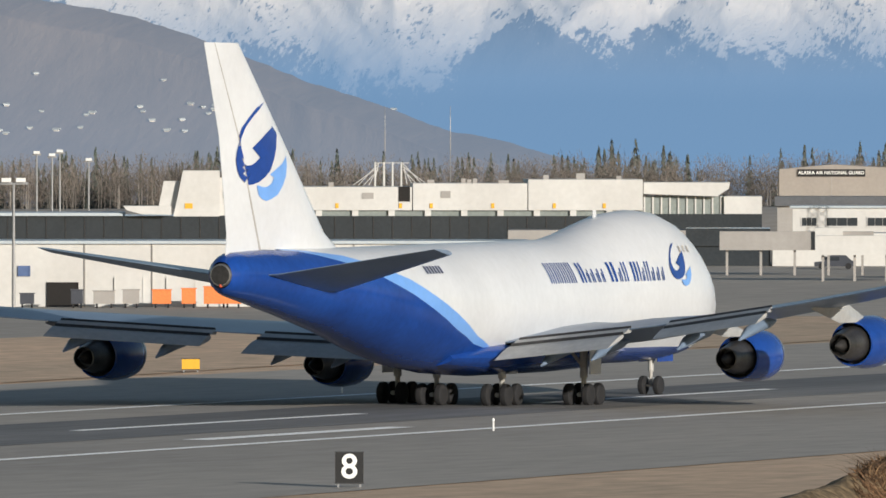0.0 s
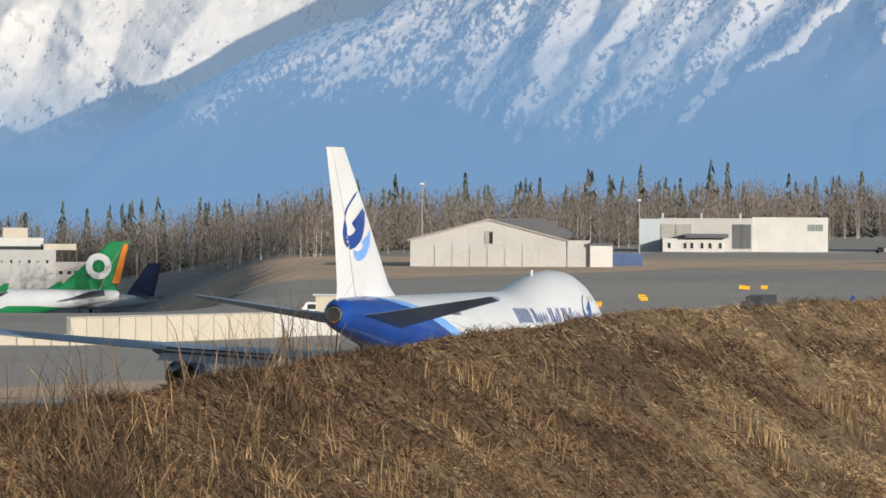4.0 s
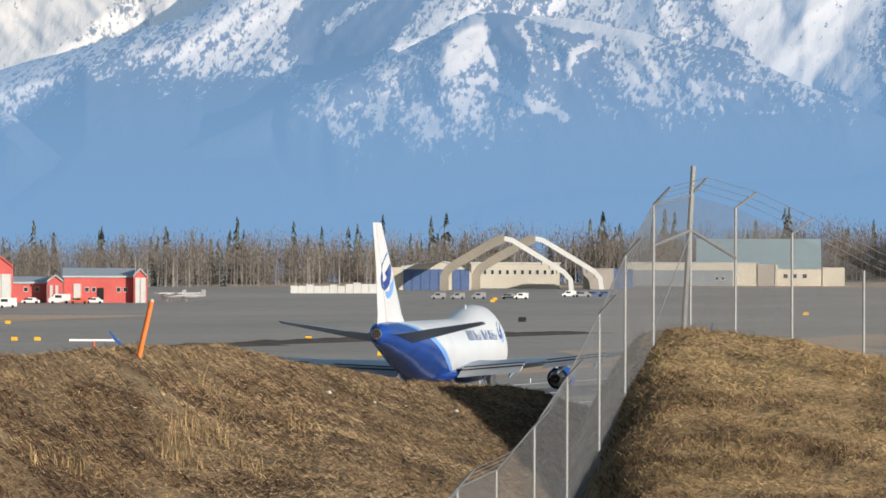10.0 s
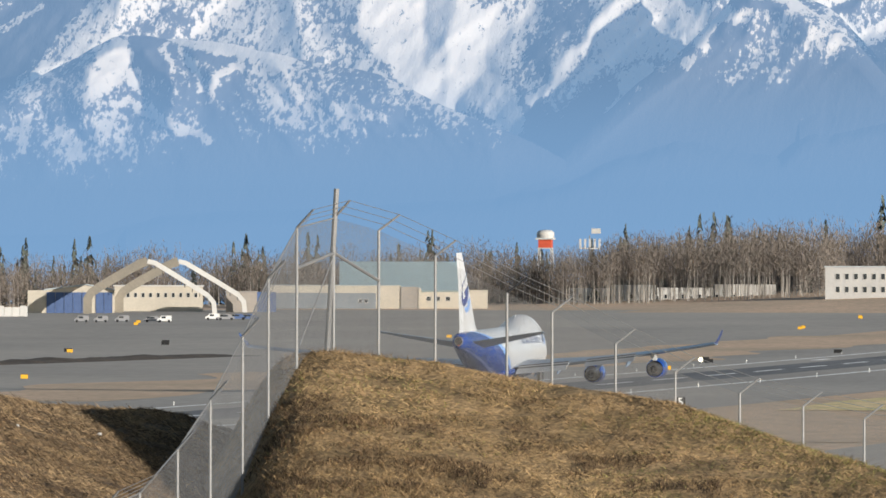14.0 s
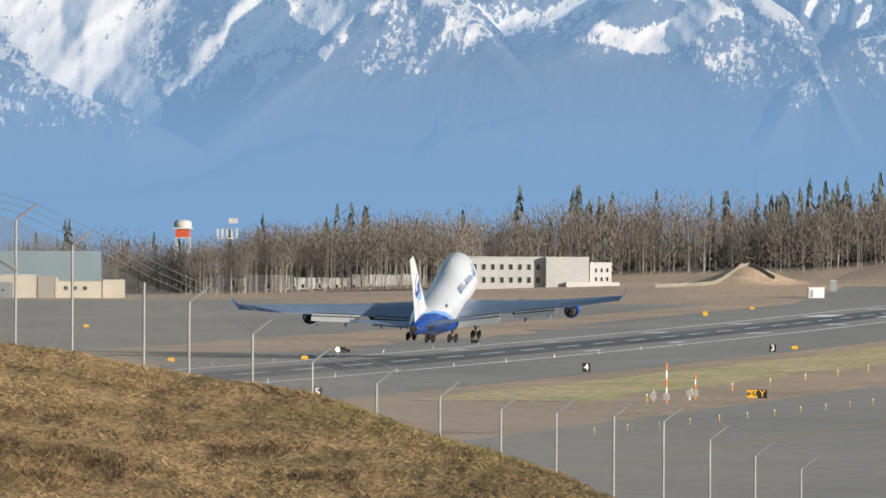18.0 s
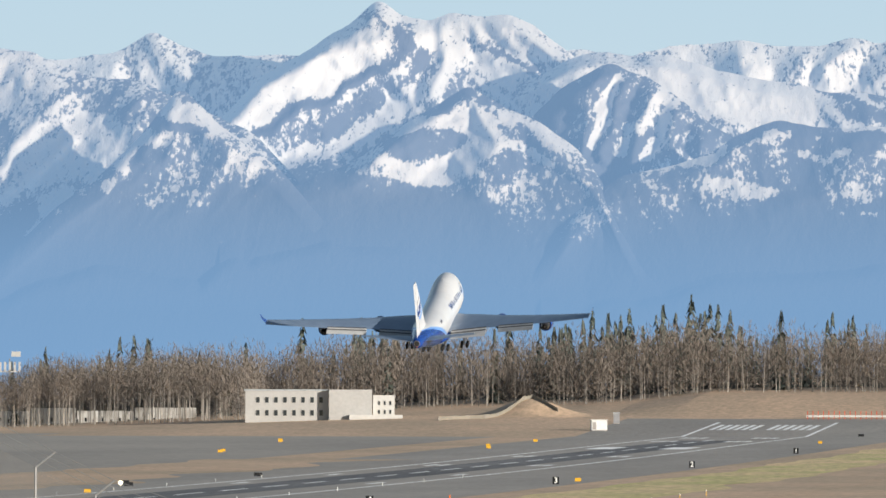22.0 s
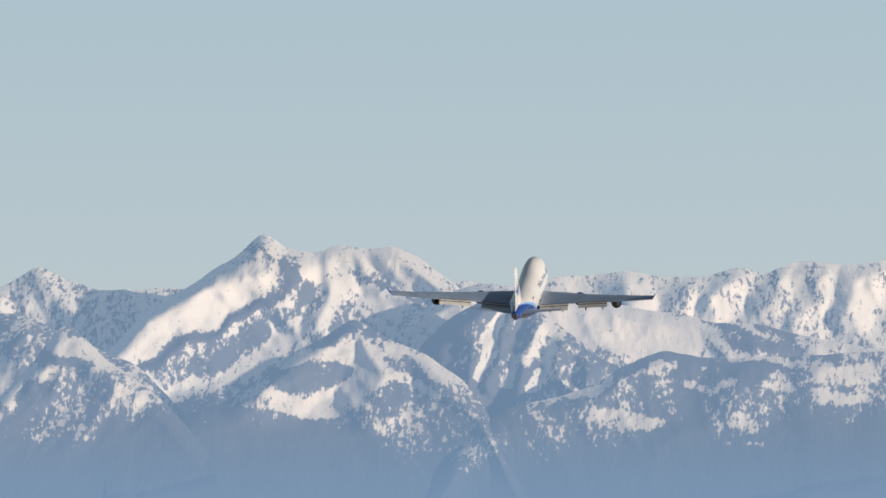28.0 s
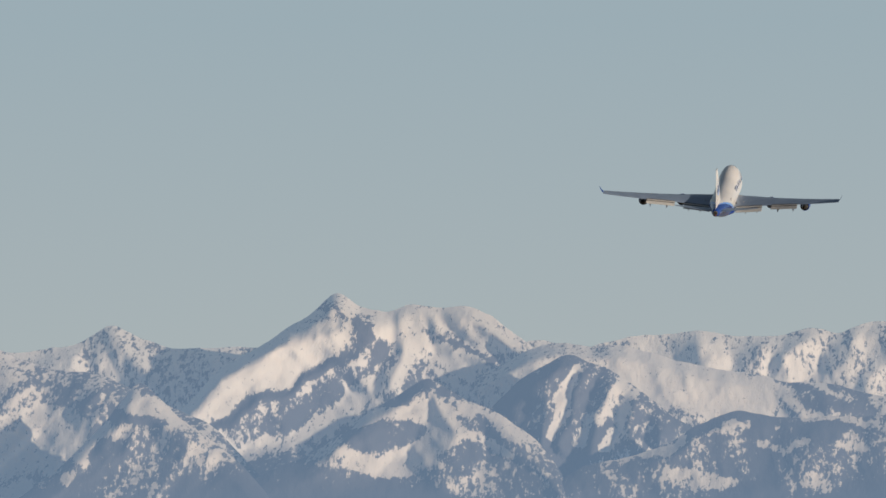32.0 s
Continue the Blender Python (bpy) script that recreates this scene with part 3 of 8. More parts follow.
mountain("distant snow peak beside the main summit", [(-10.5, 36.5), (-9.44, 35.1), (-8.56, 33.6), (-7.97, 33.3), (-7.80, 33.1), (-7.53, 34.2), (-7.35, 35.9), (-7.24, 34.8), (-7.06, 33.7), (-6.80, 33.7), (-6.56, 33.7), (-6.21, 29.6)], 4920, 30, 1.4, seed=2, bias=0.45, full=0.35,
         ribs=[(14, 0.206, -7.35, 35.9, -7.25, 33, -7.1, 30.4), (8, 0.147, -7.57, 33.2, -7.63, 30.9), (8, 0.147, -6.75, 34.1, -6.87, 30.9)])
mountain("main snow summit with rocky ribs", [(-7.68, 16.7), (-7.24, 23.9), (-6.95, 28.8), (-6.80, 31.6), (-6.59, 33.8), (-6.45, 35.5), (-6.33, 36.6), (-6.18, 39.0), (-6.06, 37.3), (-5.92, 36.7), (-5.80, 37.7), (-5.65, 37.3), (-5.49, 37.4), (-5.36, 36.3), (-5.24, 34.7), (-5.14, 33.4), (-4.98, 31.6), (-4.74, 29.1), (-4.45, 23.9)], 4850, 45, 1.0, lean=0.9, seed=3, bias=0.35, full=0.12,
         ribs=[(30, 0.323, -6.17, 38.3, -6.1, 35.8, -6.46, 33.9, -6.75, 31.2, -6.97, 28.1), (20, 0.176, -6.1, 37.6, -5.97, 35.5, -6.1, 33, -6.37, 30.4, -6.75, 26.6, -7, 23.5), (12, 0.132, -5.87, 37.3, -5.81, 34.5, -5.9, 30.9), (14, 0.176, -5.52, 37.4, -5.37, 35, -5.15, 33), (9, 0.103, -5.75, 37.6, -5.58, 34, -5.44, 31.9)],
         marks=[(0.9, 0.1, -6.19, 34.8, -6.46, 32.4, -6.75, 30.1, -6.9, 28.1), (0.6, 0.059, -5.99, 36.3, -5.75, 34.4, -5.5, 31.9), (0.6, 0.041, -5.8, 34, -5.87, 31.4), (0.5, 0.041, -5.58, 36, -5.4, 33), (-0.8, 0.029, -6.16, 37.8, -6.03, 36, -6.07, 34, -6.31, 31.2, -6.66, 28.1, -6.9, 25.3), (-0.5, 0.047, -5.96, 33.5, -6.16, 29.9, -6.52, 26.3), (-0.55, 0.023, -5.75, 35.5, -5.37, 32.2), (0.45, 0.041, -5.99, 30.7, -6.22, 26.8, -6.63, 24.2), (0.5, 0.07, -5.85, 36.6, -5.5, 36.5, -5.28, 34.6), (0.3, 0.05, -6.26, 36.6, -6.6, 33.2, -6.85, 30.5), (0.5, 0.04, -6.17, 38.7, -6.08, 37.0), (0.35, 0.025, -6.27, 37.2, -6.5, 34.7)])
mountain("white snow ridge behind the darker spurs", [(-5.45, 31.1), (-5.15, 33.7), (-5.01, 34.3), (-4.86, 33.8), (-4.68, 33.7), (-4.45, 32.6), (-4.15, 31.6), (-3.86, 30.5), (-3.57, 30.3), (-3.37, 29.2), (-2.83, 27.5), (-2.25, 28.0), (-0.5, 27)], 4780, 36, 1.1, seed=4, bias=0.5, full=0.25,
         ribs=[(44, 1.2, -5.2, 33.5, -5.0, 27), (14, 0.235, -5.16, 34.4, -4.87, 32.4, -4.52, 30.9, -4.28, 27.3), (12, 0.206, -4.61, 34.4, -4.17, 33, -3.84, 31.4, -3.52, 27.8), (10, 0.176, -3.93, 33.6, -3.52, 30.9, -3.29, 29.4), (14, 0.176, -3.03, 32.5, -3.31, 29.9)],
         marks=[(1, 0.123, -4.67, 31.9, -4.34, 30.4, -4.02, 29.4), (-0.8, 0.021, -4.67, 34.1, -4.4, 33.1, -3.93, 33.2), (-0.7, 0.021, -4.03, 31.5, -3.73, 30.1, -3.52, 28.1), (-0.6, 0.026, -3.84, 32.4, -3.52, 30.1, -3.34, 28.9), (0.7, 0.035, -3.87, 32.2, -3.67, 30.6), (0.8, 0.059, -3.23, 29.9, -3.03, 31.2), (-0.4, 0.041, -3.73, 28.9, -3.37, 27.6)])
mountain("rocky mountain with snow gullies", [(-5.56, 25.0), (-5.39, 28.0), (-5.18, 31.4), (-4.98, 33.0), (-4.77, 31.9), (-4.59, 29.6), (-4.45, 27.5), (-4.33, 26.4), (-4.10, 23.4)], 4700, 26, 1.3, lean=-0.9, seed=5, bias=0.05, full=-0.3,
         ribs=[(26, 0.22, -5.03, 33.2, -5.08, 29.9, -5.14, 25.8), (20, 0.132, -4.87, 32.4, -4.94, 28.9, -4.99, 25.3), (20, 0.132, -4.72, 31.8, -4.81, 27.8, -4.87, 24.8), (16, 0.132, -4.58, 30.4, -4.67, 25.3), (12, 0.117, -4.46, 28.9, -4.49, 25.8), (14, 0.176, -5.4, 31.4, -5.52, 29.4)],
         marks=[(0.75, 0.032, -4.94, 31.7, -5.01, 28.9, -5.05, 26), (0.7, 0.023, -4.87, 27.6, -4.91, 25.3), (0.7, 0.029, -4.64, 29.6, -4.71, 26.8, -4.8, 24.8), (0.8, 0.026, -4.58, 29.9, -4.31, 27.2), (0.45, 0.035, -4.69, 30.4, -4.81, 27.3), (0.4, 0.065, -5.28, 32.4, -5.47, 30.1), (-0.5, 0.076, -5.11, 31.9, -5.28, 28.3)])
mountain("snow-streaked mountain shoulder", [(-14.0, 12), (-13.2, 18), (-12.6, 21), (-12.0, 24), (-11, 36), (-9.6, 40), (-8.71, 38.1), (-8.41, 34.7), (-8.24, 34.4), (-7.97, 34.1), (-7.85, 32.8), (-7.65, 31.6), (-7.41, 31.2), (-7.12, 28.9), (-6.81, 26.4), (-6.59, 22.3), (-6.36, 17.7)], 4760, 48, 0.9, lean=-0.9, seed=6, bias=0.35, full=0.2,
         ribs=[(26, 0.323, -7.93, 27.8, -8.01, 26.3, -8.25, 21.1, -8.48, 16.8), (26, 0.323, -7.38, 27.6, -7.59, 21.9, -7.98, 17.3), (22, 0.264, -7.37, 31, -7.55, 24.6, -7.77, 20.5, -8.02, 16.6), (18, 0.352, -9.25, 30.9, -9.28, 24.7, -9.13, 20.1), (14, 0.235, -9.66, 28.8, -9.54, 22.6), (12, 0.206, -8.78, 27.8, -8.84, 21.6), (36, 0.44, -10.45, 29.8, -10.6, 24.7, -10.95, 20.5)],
         # The -1 mark takes snow off to paint a blue shaded flank.
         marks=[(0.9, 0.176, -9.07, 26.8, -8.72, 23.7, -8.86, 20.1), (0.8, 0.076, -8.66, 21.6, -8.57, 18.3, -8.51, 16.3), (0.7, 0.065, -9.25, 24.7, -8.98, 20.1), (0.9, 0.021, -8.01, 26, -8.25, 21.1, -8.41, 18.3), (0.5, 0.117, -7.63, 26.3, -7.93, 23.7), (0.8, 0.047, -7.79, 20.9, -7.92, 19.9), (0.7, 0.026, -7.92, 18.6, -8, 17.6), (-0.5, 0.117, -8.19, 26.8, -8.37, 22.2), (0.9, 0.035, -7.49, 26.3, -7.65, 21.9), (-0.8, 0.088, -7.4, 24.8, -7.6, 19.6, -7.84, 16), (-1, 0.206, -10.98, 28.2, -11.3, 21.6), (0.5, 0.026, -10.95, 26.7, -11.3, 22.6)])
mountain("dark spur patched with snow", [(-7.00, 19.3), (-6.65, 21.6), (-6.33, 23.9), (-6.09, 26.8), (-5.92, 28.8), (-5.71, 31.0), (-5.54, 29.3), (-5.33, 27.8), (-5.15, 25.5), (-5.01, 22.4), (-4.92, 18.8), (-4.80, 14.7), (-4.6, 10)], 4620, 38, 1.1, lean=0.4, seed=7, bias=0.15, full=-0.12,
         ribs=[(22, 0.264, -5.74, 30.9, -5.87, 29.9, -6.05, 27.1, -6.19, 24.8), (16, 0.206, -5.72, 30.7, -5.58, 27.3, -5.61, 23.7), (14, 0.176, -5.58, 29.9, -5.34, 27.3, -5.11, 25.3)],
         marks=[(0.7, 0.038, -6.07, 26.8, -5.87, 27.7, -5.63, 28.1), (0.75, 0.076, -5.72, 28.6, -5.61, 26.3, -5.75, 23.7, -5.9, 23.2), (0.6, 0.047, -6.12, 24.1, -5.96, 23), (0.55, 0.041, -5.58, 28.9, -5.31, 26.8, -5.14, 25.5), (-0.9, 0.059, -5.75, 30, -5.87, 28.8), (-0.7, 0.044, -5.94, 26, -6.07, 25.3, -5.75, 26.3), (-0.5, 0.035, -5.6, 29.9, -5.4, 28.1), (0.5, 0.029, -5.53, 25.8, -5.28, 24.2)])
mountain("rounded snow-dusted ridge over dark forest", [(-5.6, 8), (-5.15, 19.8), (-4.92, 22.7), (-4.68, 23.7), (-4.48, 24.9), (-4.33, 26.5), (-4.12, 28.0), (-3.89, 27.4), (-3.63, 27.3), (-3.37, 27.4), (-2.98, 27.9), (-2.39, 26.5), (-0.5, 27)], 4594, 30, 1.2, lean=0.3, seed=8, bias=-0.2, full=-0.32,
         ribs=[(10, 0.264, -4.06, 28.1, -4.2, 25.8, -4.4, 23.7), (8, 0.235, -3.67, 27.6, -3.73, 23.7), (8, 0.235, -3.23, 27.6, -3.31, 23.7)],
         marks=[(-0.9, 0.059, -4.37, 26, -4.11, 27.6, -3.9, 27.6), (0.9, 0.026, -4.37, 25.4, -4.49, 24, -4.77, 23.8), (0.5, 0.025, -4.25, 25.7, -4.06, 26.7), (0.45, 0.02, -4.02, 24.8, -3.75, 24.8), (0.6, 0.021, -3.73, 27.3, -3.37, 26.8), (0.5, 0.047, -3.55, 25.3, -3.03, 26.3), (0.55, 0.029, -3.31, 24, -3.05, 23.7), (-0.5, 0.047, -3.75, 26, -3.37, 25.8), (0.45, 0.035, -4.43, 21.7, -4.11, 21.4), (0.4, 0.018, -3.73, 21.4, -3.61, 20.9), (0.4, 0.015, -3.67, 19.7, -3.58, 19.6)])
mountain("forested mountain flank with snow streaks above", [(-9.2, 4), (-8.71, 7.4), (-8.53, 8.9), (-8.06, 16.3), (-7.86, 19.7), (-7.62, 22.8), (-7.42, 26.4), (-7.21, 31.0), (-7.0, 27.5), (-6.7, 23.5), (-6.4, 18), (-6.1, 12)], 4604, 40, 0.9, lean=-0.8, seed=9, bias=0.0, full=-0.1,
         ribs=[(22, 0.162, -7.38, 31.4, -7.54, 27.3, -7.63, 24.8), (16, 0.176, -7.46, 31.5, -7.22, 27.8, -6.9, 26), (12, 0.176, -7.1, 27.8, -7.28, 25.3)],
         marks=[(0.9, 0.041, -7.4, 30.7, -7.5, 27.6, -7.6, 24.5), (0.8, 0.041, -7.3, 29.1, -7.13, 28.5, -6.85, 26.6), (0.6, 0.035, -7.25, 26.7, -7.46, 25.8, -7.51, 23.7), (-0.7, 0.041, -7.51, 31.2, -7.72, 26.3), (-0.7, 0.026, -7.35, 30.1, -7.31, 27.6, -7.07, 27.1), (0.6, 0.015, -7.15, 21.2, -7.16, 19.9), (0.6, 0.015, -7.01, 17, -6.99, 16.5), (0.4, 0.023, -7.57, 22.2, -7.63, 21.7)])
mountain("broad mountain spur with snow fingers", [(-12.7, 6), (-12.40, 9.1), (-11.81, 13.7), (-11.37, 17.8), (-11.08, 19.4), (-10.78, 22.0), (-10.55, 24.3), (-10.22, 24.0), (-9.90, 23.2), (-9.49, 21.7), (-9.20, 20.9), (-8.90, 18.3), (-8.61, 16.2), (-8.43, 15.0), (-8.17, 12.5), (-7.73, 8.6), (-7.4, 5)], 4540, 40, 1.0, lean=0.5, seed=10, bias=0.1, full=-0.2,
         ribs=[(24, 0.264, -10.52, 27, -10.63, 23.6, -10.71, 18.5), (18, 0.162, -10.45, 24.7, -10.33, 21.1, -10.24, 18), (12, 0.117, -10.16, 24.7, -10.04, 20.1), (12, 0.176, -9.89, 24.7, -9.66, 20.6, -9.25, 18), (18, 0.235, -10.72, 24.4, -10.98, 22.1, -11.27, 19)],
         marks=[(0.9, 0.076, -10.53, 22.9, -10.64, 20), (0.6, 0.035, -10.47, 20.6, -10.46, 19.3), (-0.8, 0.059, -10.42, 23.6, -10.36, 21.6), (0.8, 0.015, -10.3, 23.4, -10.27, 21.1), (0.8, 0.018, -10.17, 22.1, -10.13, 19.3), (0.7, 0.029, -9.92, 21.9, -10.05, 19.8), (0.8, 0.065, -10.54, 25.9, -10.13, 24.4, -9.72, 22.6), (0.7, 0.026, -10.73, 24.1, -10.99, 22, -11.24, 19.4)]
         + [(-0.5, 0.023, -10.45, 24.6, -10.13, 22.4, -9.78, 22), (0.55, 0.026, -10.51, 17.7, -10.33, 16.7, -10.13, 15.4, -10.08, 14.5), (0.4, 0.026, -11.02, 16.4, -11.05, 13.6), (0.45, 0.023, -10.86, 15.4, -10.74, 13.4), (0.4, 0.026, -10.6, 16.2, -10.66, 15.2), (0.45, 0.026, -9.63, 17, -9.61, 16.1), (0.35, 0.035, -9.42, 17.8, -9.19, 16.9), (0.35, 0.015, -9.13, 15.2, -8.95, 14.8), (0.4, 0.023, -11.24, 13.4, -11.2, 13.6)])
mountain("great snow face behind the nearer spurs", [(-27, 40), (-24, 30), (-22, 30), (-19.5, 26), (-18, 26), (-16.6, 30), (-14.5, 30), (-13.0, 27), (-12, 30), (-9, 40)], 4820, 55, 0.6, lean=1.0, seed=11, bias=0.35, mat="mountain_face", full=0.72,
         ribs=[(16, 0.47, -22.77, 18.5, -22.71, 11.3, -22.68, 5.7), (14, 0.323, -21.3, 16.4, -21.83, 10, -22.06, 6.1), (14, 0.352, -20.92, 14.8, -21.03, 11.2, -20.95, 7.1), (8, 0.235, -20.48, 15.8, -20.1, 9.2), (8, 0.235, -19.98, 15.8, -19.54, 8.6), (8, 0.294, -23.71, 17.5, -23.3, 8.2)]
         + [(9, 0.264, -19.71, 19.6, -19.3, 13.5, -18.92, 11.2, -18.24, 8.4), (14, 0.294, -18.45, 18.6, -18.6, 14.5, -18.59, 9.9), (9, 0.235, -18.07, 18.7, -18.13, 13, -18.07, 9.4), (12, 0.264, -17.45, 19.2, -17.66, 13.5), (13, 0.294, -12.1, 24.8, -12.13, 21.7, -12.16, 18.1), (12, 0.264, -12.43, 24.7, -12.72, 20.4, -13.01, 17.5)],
         # The first negative marks thin the snow to paint blue shade bands.
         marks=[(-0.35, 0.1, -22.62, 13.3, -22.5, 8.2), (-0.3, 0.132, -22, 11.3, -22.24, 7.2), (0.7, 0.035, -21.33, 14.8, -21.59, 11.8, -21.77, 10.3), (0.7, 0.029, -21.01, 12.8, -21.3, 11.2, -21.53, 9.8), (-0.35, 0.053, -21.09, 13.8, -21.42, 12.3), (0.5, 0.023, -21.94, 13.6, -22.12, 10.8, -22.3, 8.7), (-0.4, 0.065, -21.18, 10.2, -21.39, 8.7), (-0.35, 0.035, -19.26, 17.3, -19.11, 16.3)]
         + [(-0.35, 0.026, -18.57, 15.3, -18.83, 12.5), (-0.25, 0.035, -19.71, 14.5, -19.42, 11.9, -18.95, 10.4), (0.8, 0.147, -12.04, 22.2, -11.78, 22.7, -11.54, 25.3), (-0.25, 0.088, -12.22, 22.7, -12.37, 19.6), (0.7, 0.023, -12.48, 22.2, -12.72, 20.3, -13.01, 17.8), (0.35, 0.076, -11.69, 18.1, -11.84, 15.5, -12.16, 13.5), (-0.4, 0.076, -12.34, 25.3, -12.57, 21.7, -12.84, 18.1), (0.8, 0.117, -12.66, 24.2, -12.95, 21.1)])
# Stands for a shaded slope: snow is left off so it stays blue.
mountain("spur with thin snow streaks, its blue shade painted by leaving snow off", [(-22.74, 4), (-22.71, 9), (-22.67, 14), (-22.4, 17), (-22.1, 15), (-21.77, 10.6), (-21.5, 9.5), (-21.0, 8), (-20.6, 3.5), (-20.3, 0)], 4720, 40, 1.6, lean=-1.33, seed=14, bias=-1.0, mat="mountain_face", full=-0.75,
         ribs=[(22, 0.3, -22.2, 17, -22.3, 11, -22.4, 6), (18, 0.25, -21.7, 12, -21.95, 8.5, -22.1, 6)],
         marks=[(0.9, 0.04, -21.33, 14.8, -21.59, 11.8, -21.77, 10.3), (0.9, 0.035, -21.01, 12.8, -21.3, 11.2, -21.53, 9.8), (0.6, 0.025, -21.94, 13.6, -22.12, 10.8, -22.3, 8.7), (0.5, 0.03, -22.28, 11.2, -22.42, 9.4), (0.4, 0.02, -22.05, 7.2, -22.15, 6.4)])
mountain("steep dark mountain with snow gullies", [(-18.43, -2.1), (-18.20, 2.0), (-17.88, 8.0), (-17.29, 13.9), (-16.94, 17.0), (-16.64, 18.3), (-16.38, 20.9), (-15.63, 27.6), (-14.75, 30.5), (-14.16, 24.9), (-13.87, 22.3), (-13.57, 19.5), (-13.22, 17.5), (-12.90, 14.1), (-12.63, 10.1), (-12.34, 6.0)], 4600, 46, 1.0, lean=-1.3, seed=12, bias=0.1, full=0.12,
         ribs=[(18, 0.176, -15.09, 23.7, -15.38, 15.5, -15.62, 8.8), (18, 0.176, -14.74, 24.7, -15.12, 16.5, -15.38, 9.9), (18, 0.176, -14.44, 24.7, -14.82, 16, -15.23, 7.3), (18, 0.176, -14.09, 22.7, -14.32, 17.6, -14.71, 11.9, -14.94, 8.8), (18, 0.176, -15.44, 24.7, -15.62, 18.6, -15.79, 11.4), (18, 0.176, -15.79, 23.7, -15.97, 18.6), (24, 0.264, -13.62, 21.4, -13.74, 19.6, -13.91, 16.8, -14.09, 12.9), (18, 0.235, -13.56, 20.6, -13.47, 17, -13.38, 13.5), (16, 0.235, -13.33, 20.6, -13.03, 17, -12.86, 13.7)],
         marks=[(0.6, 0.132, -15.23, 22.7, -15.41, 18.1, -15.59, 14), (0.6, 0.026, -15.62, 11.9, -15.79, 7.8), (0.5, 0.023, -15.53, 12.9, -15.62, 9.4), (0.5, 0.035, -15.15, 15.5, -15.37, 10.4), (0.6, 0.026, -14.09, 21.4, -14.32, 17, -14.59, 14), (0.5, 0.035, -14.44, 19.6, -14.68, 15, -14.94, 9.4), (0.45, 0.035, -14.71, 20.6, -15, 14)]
         # The -0.9 mark takes snow off to paint a blue shaded slope.
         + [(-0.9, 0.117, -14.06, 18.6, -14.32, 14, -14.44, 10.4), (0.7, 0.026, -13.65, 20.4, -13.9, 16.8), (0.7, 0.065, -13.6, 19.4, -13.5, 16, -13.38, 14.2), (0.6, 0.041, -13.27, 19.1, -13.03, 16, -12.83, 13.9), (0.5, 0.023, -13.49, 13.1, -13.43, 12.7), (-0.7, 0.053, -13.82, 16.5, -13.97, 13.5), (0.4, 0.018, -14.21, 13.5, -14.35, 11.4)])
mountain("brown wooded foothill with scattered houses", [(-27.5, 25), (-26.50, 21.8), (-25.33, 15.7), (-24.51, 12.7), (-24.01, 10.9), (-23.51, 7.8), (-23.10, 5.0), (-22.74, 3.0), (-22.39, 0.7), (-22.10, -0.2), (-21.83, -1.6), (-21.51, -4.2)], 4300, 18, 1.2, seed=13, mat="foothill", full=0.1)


# ---- the near grass hills and the dip that parts them ----
LEFT = [(-21.5, -38, 120), (-20.1, -29.1, 132), (-19.27, -22.3, 141), (-18.3, -17.8, 149), (-17.4, -14.8, 156), (-16.05, -10.5, 167), (-15.17, -8.3, 174), (-14.3, -7.3, 181), (-13.4, -7.0, 187), (-12.9, -7.2, 190),
        (-12.25, -6.15, 195), (-11.87, -6.3, 199), (-11.5, -7.5, 202), (-10.93, -9.2, 207), (-10.4, -10.0, 211), (-10.2, -10.5, 212), (-9.9, -12.0, 213), (-9.6, -14.5, 214), (-9.0, -22, 214), (-8, -40, 214)]
RIGHT = [(-10.9, -37, 197), (-10.63, -33, 198.5), (-10.43, -30.5, 200), (-10.23, -22, 201), (-10.06, -15.5, 202), (-9.89, -10, 203), (-9.76, -6.6, 203.5), (-9.68, -5.3, 204), (-9.6, -4.8, 204), (-9.45, -4.6, 204),
         (-8.9, -5.65, 203.5), (-8.52, -6.77, 203), (-8.02, -8.2, 202), (-7.64, -9.3, 201), (-7.28, -11.35, 199.5), (-6.96, -13.1, 198), (-6.47, -15.7, 195), (-6.0, -19, 192), (-5.0, -27, 187), (-4.0, -45, 182)]


def hill(crest, bearing, r):
    """Height of a near hill at a bearing and distance from the eye."""
    R = np.interp(bearing, [c[0] for c in crest], [c[2] for c in crest])
    top = EYE[2] + np.interp(bearing, [c[0] for c in crest], [c[1] for c in crest]) / 1000 * R
    x, y = r * np.sin(np.radians(bearing)), r * np.cos(np.radians(bearing))
    lump = 0.03 * rough(x * 0.25, y * 0.25, 2) + 0.035 * rough(x * 1.3, y * 0.8, 3) + 0.03 * rough(x * 4.1, y * 2.6, 3)
    slope = 0.235 - (0.145 * ease(-12.5, -11, bearing) - 0.08 * ease(-10.2, -9.6, bearing) if crest is LEFT else 0)
    front = top - slope * np.maximum(R - r, 0) ** 1.02
    low = 6.2 + (12.9 - 6.2) * ease(60, 6, r)
    back = top - 0.02 * np.maximum(r - R, 0) ** 1.6
    return np.where(r <= R, np.maximum(front, low), np.maximum(back, -1.0)) + lump * ease(8, 60, r) * np.where(r > R, ease(R + 60, R, r), 1)


